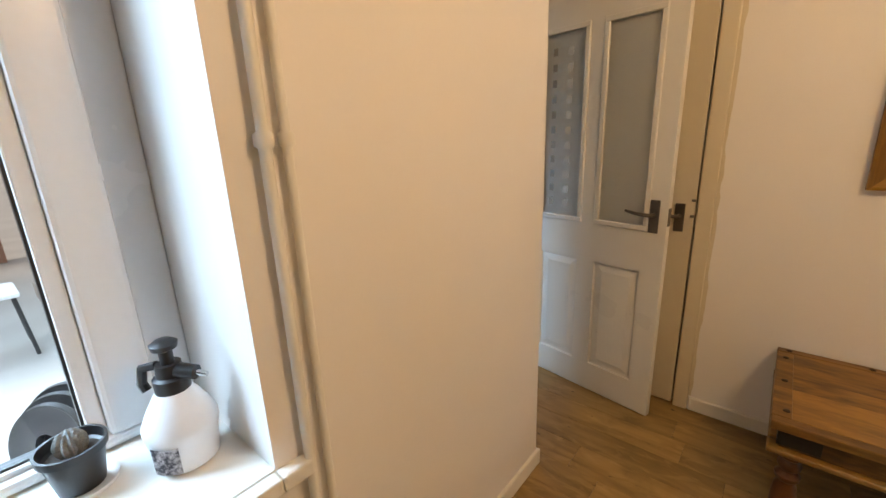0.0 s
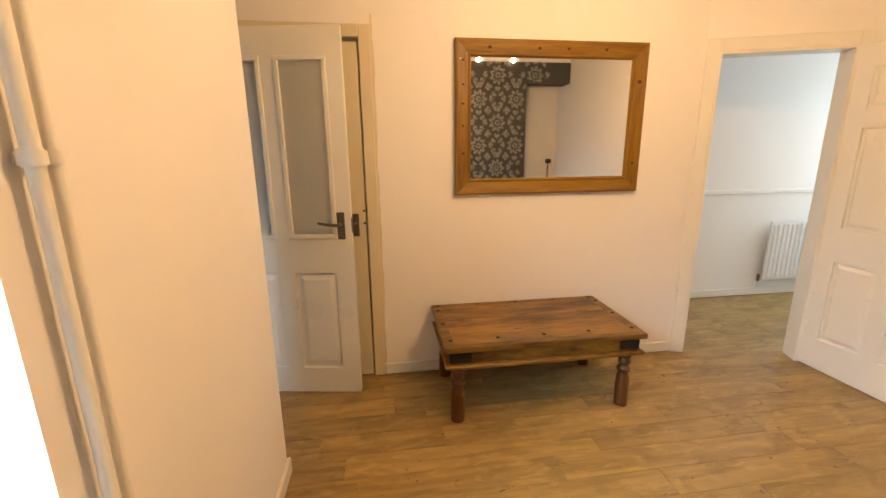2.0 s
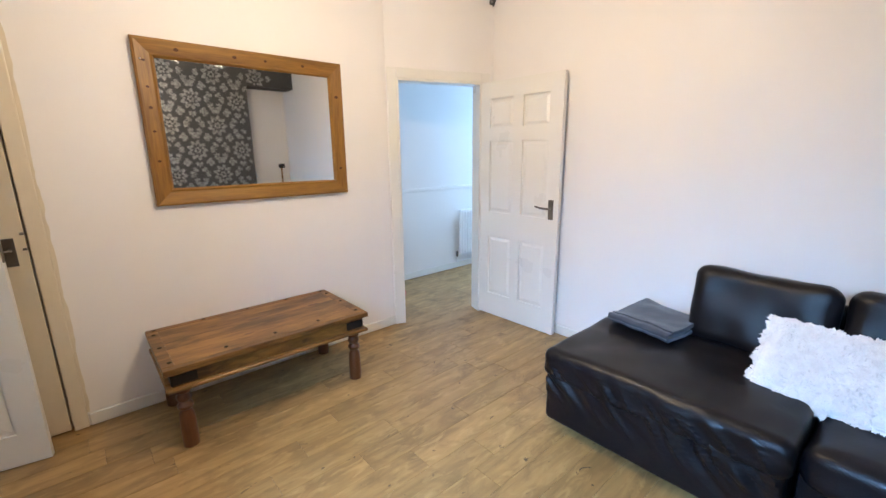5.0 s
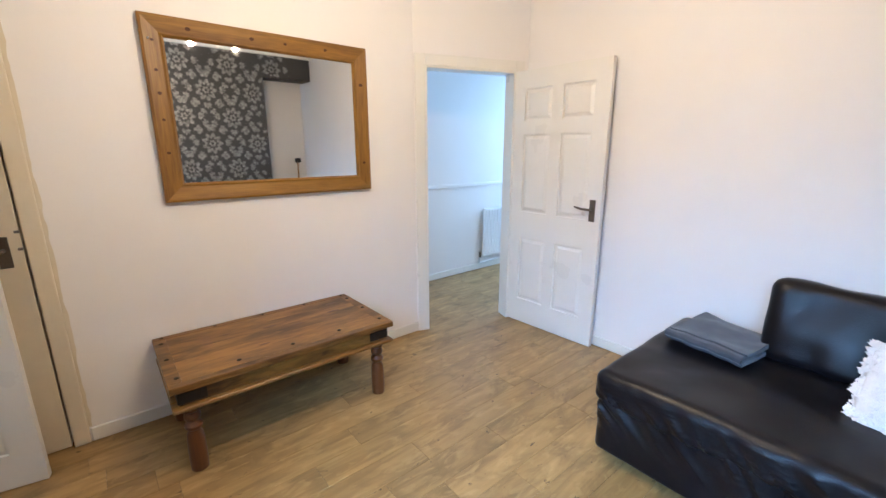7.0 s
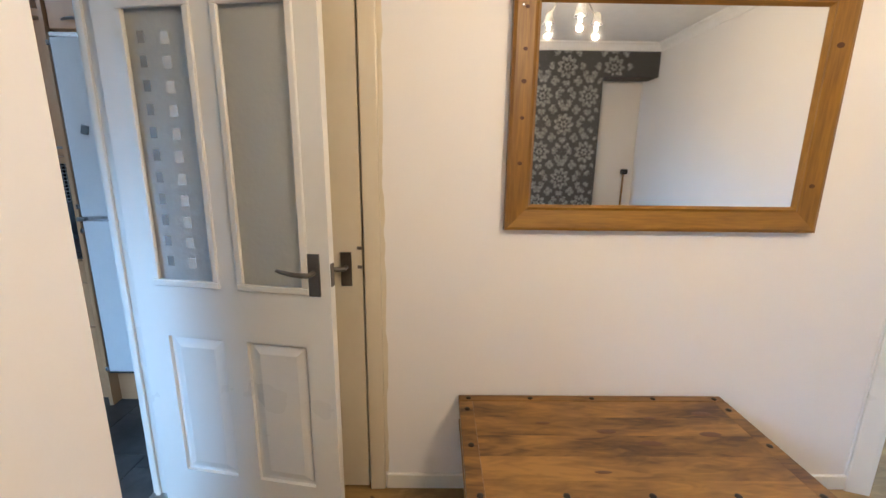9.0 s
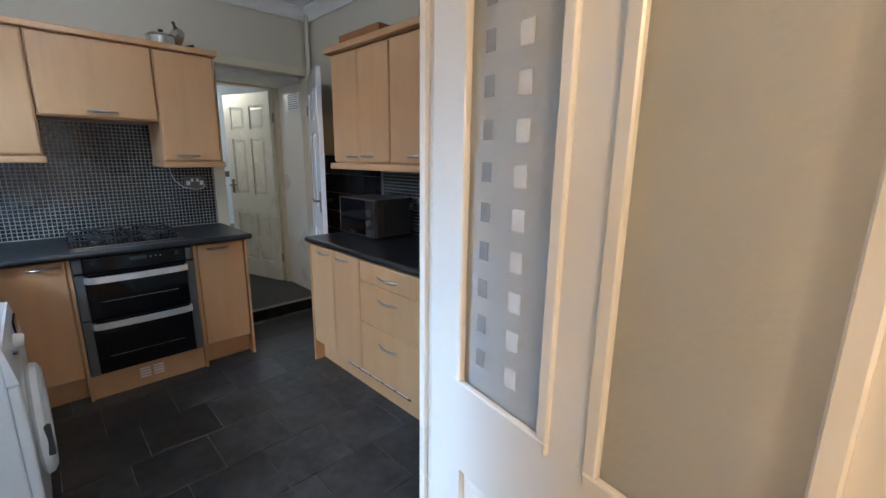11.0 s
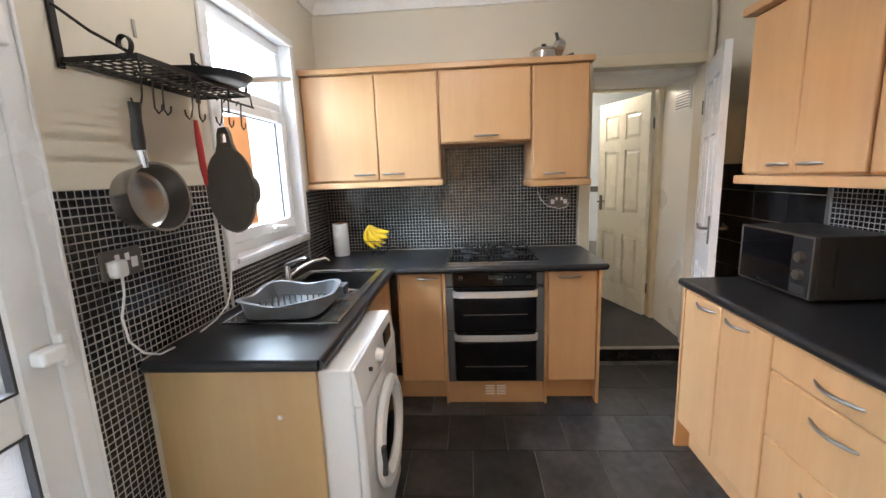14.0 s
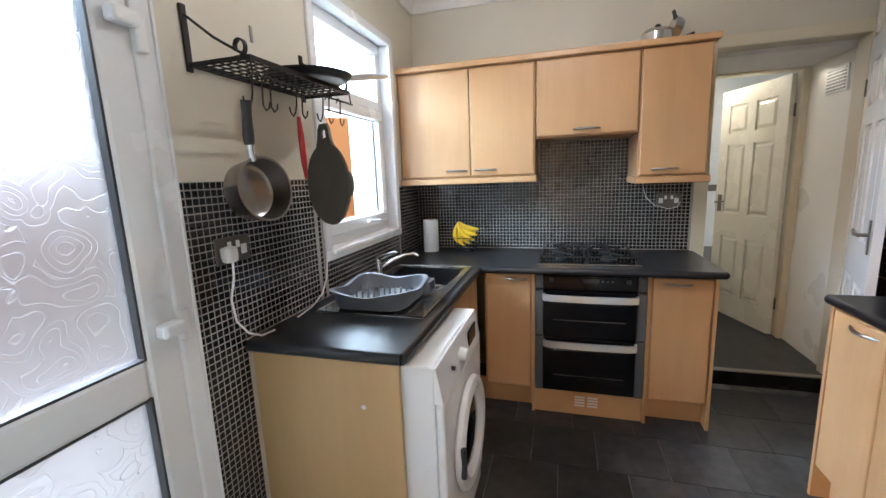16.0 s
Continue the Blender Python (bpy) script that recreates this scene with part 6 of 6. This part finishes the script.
for x0, x1, y0, y1 in ((-3.05, -3.045, 3.16, 3.40), (-2.605, -2.60, 3.16, 3.40), (-3.045, -2.605, 3.16, 3.165), (-3.045, -2.605, 3.395, 3.40)):
    box(x0, x1, y0, y1, 2.16, 2.235, bm=bm)
part("tray", bm, CARD, p)
p = thing("steel_canister", "steel canister on top of the north units", "canister", (-2.22, 3.25, 2.155))
part("can", lathe([(0.075, 0), (0.08, 0.005), (0.08, 0.15), (0.07, 0.16)], (-2.22, 3.25, 2.156), 28), CHROME, p, smooth=True)
part("lid", lathe([(0.082, 0), (0.082, 0.015), (0.05, 0.025)], (-2.22, 3.25, 2.31), 28), STEEL, p, smooth=True)

# wall shelf of black iron with hanging pans
t = thing("wall_rack", "black wrought iron wall shelf with hanging hooks", "shelf", (-2.33, 0.74, 1.73))
RX0, RX1, RY0, RY1, RZ = -2.62, -2.06, 0.745, 0.950, 1.792
for x in (RX0, RX1):
    part("bracket", box(x - 0.010, x + 0.010, 0.736, 0.744, RZ - 0.02, RZ + 0.165, 0.002), IRON, t)
    part("brace", tube([(x, 0.745, RZ + 0.135), (x, 0.835, RZ + 0.065), (x, 0.925, RZ + 0.012)], 0.004), IRON, t, smooth=True)
    part("scroll", tube([(x, 0.920 + 0.020 * math.cos(a / 4) * (1 - a / 40), RZ + 0.030 + 0.023 * math.sin(a / 4) * (1 - a / 40)) for a in range(-8, 20)], 0.003, flat=(0.014, 0.004)), IRON, t)
part("shelf_frame", tube([(RX0, RY0, RZ), (RX1, RY0, RZ), (RX1, RY1, RZ), (RX0, RY1, RZ), (RX0, RY0, RZ)], 0.005, flat=(0.006, 0.014)), IRON, t)
for k in range(1, 15):
    x = RX0 + k * (RX1 - RX0) / 15
    part("wire", tube([(x, RY0, RZ), (x, RY1, RZ)], 0.0026, 6), IRON, t)
for k in range(1, 7):
    y = RY0 + k * (RY1 - RY0) / 7
    part("wire", tube([(RX0, y, RZ), (RX1, y, RZ)], 0.0026, 6), IRON, t)
part("hook_rail", tube([(RX0 - 0.01, RY1 + 0.005, RZ - 0.045), (RX1 + 0.01, RY1 + 0.005, RZ - 0.045)], 0.004), IRON, t, smooth=True)
for x in (RX0, RX0 + 0.15, RX0 + 0.36, RX1):
    part("hanger", tube([(x, RY1, RZ), (x, RY1 + 0.005, RZ - 0.045)], 0.003), IRON, t, smooth=True)
def hook(x, turn=1.0, y=None):
    y = RY1 + 0.005 if y is None else y
    part("hook", tube([(x, y - 0.010, RZ - 0.055), (x, y, RZ - 0.038), (x, y + 0.008, RZ - 0.050), (x, y + 0.004, RZ - 0.10), (x + 0.004 * turn, y, RZ - 0.125), (x + 0.016 * turn, y, RZ - 0.138), (x + 0.03 * turn, y, RZ - 0.128), (x + 0.034 * turn, y, RZ - 0.112)], 0.0025, 6), IRON, t, smooth=True)
for x, tn in ((-2.045, 1), (-2.085, -1), (-2.12, -1), (-2.245, 1), (-2.275, -1), (-2.40, 1), (-2.44, -1), (-2.52, -1)):
    hook(x, tn)
f = thing("frying_pan", "black frying pan lying on the wall shelf", "frying pan", (-2.45, 0.87, RZ + 0.005))
part("pan", lathe([(0.12, 0.0), (0.135, 0.005), (0.15, 0.024), (0.153, 0.024), (0.138, 0.009), (0.12, 0.005)], (-2.43, 0.895, RZ + 0.008), 40), BLACK, f, smooth=True)
part("pan_handle", tube([(-2.57, 0.89, RZ + 0.038), (-2.64, 0.90, RZ + 0.06), (-2.82, 0.925, RZ + 0.105), (-3.02, 0.95, RZ + 0.145)], [0.007, 0.010, 0.015, 0.011], 10), ALU, f, "bright steel pan handle", smooth=True)
f = thing("hanging_saucepan", "steel saucepan hanging from the wall shelf by its handle", "saucepan", (-2.08, 0.92, 1.40))
hm = pose(-2.075, 0.905, 1.425, 84, 0, 170)
part("pan", lathe([(0.002, -0.035), (0.074, -0.035), (0.086, -0.025), (0.092, 0.045), (0.096, 0.05), (0.089, 0.05), (0.082, -0.02), (0.07, -0.028), (0.002, -0.028)], seg=40, m=hm), PANSTEEL, f, smooth=True)
part("ferrule", tube([(-2.045, 0.935, 1.510), (-2.035, 0.938, 1.555)], [0.011, 0.012], 12), CHROME, f, smooth=True)
part("pan_handle", tube([(-2.035, 0.938, 1.555), (-2.032, 0.940, 1.58), (-2.028, 0.946, 1.63), (-2.026, 0.950, 1.672)], [0.014, 0.016, 0.013, 0.015], 12), BLACK, f, "black grip", smooth=True)
f = thing("griddle", "round cast iron griddle hanging from the wall shelf", "griddle", (-2.42, 1.0, 1.42))
gm = pose(-2.40, 0.955, 1.432, 90, 0, 61) @ Matrix.Diagonal((1.20, 1.20, 1, 1))
part("plate", lathe([(0.110, -0.006), (0.122, -0.004), (0.125, 0.0), (0.122, 0.007), (0.115, 0.008), (0.108, 0.003), (0.02, 0.002), (0.002, 0.002)], seg=48, m=gm), CASTIRON, f, smooth=True)
bm = bmesh.new()
outer = [(-0.050, 0.110), (-0.036, 0.135), (-0.030, 0.165), (-0.018, 0.180), (0.018, 0.180), (0.030, 0.165), (0.036, 0.135), (0.050, 0.110)]
inner = [(-0.016, 0.138), (-0.016, 0.142), (-0.015, 0.158), (-0.010, 0.163), (0.010, 0.163), (0.015, 0.158), (0.016, 0.142), (0.016, 0.138)]
rows = [[bm.verts.new((x, y, z)) for x, y in ring] for z in (-0.005, 0.006) for ring in (outer, inner)]
for k in range(7):
    bm.faces.new((rows[0][k], rows[0][k + 1], rows[1][k + 1], rows[1][k]))
    bm.faces.new((rows[2][k], rows[3][k], rows[3][k + 1], rows[2][k + 1]))
    bm.faces.new((rows[0][k], rows[2][k], rows[2][k + 1], rows[0][k + 1]))
    bm.faces.new((rows[1][k], rows[1][k + 1], rows[3][k + 1], rows[3][k]))
bm.faces.new((rows[0][0], rows[1][0], rows[1][7], rows[0][7]))
bm.faces.new((rows[2][0], rows[2][7], rows[3][7], rows[3][0]))
bmesh.ops.recalc_face_normals(bm, faces=bm.faces[:])
bm.transform(gm)
part("loop_handle", bm, CASTIRON, f, "flat cast lug with a hanging hole")
gp = [gm @ Vector(p) for p in ((0.119, -0.03, 0), (0.131, -0.015, 0), (0.131, 0.015, 0), (0.119, 0.03, 0))]
part("helper_handle", tube(gp, 0.008), CASTIRON, f, smooth=True)
f = thing("red_spatula", "red plastic handled utensil hanging from a hook", "utensil", (-2.30, 1.0, 1.5))
part("grip", tube([(-2.255, 0.955, 1.655), (-2.258, 0.955, 1.60), (-2.262, 0.955, 1.51), (-2.266, 0.955, 1.455)], [0.006, 0.010, 0.010, 0.005], 10), RED, f, smooth=True)
f = thing("wall_hook", "small steel picture hook on the cream wall", "hook", (-2.34, 0.737, 1.96))
part("hook", box(-2.346, -2.334, 0.735, 0.741, 1.93, 1.985, 0.002), SATIN, f)

# sockets and cables
def socket(name_label, x, y, z, axis, out):
    t = thing("double_socket", name_label, "socket", (x, y, z), group="kitchen sockets")
    def bx(u0, u1, d0, d1, z0, z1, bev, name, mat, lab=""):
        d0, d1 = sorted((d0 * out, d1 * out))
        if axis == "x":
            return part(name, box(x + u0, x + u1, y + d0, y + d1, z + z0, z + z1, bev), mat, t, lab)
        return part(name, box(x + d0, x + d1, y + u0, y + u1, z + z0, z + z1, bev), mat, t, lab)
    bx(-0.073, 0.073, 0.003, 0.012, -0.043, 0.043, 0.003, "face_plate", DULL, "brushed metal plate")
    for u in (-0.018, 0.018):
        bx(u - 0.008, u + 0.008, 0.012, 0.016, 0.005, 0.028, 0.002, "switch", WHITEPL)
    for u in (-0.045, 0.045):
        bx(u - 0.013, u + 0.013, 0.0115, 0.0128, -0.020, 0.012, 0.001, "outlet", WHITEPL)
    return t


so = socket("brushed metal double socket with a white plug", -2.13, KS, 1.235, "x", 1)
part("plug", pillow(0.048, 0.035, 0.052, 0.012, 6, 0, 0, pose(-2.09, KS + 0.032, 1.225)), WHITEPL, so, "white moulded plug", smooth=True)
socket("brushed metal double socket above the hob worktop", KW, 2.44, 1.24, "y", 1)
c = thing("white_cable", "thin white cable looping from the wall unit to the socket", "cable", (KW + 0.01, 2.36, 1.3))
part("cable", tube([(KW + 0.012, 2.285, 1.36), (KW + 0.012, 2.287, 1.32), (KW + 0.014, 2.305, 1.26), (KW + 0.018, 2.36, 1.205), (KW + 0.02, 2.44, 1.185), (KW + 0.02, 2.49, 1.195), (KW + 0.018, 2.505, 1.225)], 0.0022, 6), WHITEPL, c, smooth=True)
so = socket("brushed metal double socket with two black plugs", -2.545, KN, 1.13, "x", -1)
for px in (-2.585, -2.50):
    part("plug", pillow(0.05, 0.05, 0.055, 0.012, 6, 0, 0, pose(px, KN - 0.04, 1.115)), BLACK, so, "black plug", smooth=True)
c = thing("black_cable", "black power cable from the socket to the kettle", "cable", (-2.4, 3.4, 0.912))
part("cable", tube([(-2.50, KN - 0.05, 1.09), (-2.495, KN - 0.045, 1.04), (-2.46, KN - 0.03, 0.96), (-2.38, KN - 0.04, 0.918), (-2.28, 3.34, 0.916), (-2.22, 3.30, 0.917)], 0.0035), BLACK, c, smooth=True)
c = thing("white_cable", "white power cable hanging over the tiles", "cable", (-2.1, 0.75, 0.92))
part("cable", tube([(-2.09, 0.775, 1.20), (-2.08, 0.78, 1.15), (-2.075, 0.765, 1.08), (-2.09, 0.76, 1.0), (-2.13, 0.765, 0.945), (-2.18, 0.775, 0.918), (-2.24, 0.78, 0.916)], 0.0035), WHITEPL, c, smooth=True)
c = thing("white_cable", "white cable running from the window to the worktop", "cable", (-2.5, 0.75, 0.92))
part("cable", tube([(-2.665, 0.757, 1.13), (-2.655, 0.760, 1.09), (-2.64, 0.762, 1.02), (-2.58, 0.770, 0.955), (-2.49, 0.775, 0.925), (-2.38, 0.78, 0.916)], 0.003), WHITEPL, c, smooth=True)
c = thing("corner_pipe", "cream painted pipe in the kitchen corner", "pipe", (-3.97, 3.41, 0))
part("pipe", cyl((-3.985, 3.415, 2.12), (-3.985, 3.415, KH), 0.018), CREAMWALL, c, smooth=True)
part("clip", cyl((-3.985, 3.415, 2.3), (-3.985, 3.415, 2.32), 0.022), CREAMWALL, c, smooth=True)

# ---- tiling ----
TP = 0.0235


def tile_mesh(name):
    bm = box(-0.0098, 0.0098, 0, 0.0016, -0.0098, 0.0098)
    bmesh.ops.delete(bm, geom=[f for f in bm.faces if f.normal.y < -0.5], context="FACES")
    me = bpy.data.meshes.new(name)
    bm.to_mesh(me)
    bm.free()
    me.materials.append(MOSAIC)
    return me


def mosaic(name, label, m, w, regions, singles):
    """A tiled wall face: grout sheet, tiles in one mesh, and a stretch of single tiles. Local x along, y out, z up."""
    t = thing(name, label, "tiles", kind="structure")
    sheet = bmesh.new()
    for a, b, z0, z1 in regions:
        box(a, b, 0.0005, 0.004, z0, z1, bm=sheet)
    sheet.transform(m)
    part("grout", sheet, TGROUT, t, local=True)
    verts, faces, own = [], [], []
    me1 = tile_mesh("tile")
    for a, b, z0, z1 in regions:
        nx, nz = int((b - a) / TP + 0.01), int(round((z1 - z0) / TP))
        for i in range(nx):
            for k in range(nz):
                x, z = a + (i + 0.5) * TP, z0 + (k + 0.5) * TP
                if singles and singles[0] <= x <= singles[1] and singles[2] <= z <= singles[3] and len(own) < 290:
                    own.append((x, z))
                    continue
                n, r = len(verts), 0.0098
                y0, y1 = 0.004, 0.0050 + 0.0003 * math.sin(i * 12.9 + k * 78.2)
                verts.extend([(x - r, y0, z - r), (x + r, y0, z - r), (x + r, y0, z + r), (x - r, y0, z + r), (x - r + 0.001, y1, z - r + 0.001), (x + r - 0.001, y1, z - r + 0.001), (x + r - 0.001, y1, z + r - 0.001), (x - r + 0.001, y1, z + r - 0.001)])
                faces.extend([(n + 4, n + 7, n + 6, n + 5), (n, n + 4, n + 5, n + 1), (n + 1, n + 5, n + 6, n + 2), (n + 2, n + 6, n + 7, n + 3), (n + 3, n + 7, n + 4, n)])
    me = bpy.data.meshes.new("mosaic")
    me.from_pydata([m @ Vector(v) for v in verts], [], faces)
    bm = bmesh.new()
    bm.from_mesh(me)
    bmesh.ops.recalc_face_normals(bm, faces=bm.faces[:])
    tagged(part("mosaic", bm, MOSAIC, t, "small black glass mosaic tiles", local=True), kind="stuff")
    for x, z in own:
        o = new("tile", me1)
        o.parent = t
        o.matrix_basis = m @ pose(x, 0.0035, z)


# local x runs so that local y points into the room
mosaic("tiling_south", "black mosaic wall tiles with pale grout", pose(-1.957, KS, 0) @ pose(0, 0, 0, 0, 0, 0) @ Matrix.Diagonal((-1, 1, 1, 1)), 0, [(0.0, 0.188, 0.0, 1.457), (0.188, 0.68, 0.915, 1.457), (0.68, 0.725, 0.915, 1.457), (0.725, 1.64, 0.915, 1.08), (1.64, 2.06, 0.915, 1.39)], (0.02, 0.42, 1.07, 1.45))
mosaic("tiling_west", "black mosaic splashback behind the hob", pose(KW, KS, 0, 0, 0, 90) @ Matrix.Diagonal((1, -1, 1, 1)), 0, [(0.0, 0.893, 0.915, 1.39), (0.893, 1.457, 0.915, 1.65), (1.457, 1.845, 0.915, 1.36)], (1.05, 1.52, 0.93, 1.26))
mosaic("tiling_north", "black mosaic splashback behind the microwave", pose(-1.84, KN, 0, 0, 0, 180), 0, [(0.0, 1.14, 0.915, 1.36)], (0.02, 0.40, 0.93, 1.36))
solid("trim_tile_edge", box(-2.99, -2.978, KN - 0.012, KN, 0.91, 1.362), SATIN, "metal tile edge strip", "trim")
solid("trim_tile_post", box(KW, KW + 0.018, 2.58, 2.60, 0.91, 1.36), CREAMGLOSS, "cream edge beside the splashback", "trim")
t = thing("tiling_behind_door", "black gloss wall tiles behind the hall door", "tiles", kind="structure")
for i in range(4):
    for k in range(9):
        part("tile", box(-3.985 + i * 0.25, -3.739 + i * 0.25, KN - 0.008, KN - 0.0005, 0.02 + k * 0.16, 0.176 + k * 0.16, 0.002, 1), BLACKTILE, t)

# ---- floors ----
fl = solid("floor", box(-1.13, 5.2, -2.5, 3.19, -0.011, -0.003), JOINT, "worn oak-effect plank floor", "floor")
rnd = random.Random(7)
PW, sizes = 0.150, (0.62, 0.92, 1.22)
plank_mesh = {}
for L in sizes:
    bm = box(0.0006, L - 0.0006, 0.0006, PW - 0.0006, -0.003, 0.0, 0.0006, 1)
    bmesh.ops.delete(bm, geom=[f for f in bm.faces if f.normal.z < -0.5], context="FACES")
    me = bpy.data.meshes.new("plank")
    bm.to_mesh(me)
    bm.free()
    me.materials.append(PLANK)
    plank_mesh[L] = me
y = -2.4
while y < 3.19:
    x = (-1.05 if y > 1.3 else -0.62) - rnd.uniform(0, 0.5)
    x_end = 5.2 if y > 1.7 else 2.85
    while x < x_end:
        L = rnd.choice(sizes)
        if x + L > (-1.06 if y > 1.3 else -0.6):
            o = new("plank", plank_mesh[L])
            o.parent = fl
            o.location = (x, y, 0)
        x += L
    y += PW
kf = solid("floor_kitchen", box(KW, -1.05, KS, KN, -0.012, -0.003), GROUT, "dark slate-effect kitchen floor tiles", "floor")
TS = 0.326
bm = box(0.0015, TS - 0.0015, 0.0015, TS - 0.0015, -0.004, 0.0012, 0.001, 1)
bmesh.ops.delete(bm, geom=[f for f in bm.faces if f.normal.z < -0.5], context="FACES")
tme = bpy.data.meshes.new("floor_tile")
bm.to_mesh(tme)
bm.free()
tme.materials.append(SLATE)
row, x = 0, -3.94
while x < -1.06:
    y = KS - 0.02 - (0.0, 0.163, 0.05, 0.24)[row % 4]
    while y < KN:
        o = new("floor_tile", tme)
        o.parent = kf
        o.location = (x, y, 0)
        y += TS
    x += TS
    row += 1
st = solid("floor_hall", box(-6.4, KW - 0.002, 2.3, 4.3, -0.012, 0.098), SLATE, "dark tiled hall floor one step up", "floor")
part("step_riser", box(KW - 0.002, KW + 0.010, 2.66, 2.94, 0.0, 0.094), BLACKTILE, st, "black tiled riser")
part("step_riser", box(KW - 0.002, KW + 0.010, 2.945, 3.40, 0.0, 0.094), BLACKTILE, st, "black tiled riser")
part("step_edge", box(KW - 0.03, KW + 0.014, 2.66, 3.40, 0.096, 0.104, 0.001, 1), SATIN, st, "metal step edging")
solid("trim_threshold", box(-1.14, -1.05, 1.45, 2.2, -0.004, 0.006, 0.002, 1), SATIN, "flat metal threshold strip", "trim")
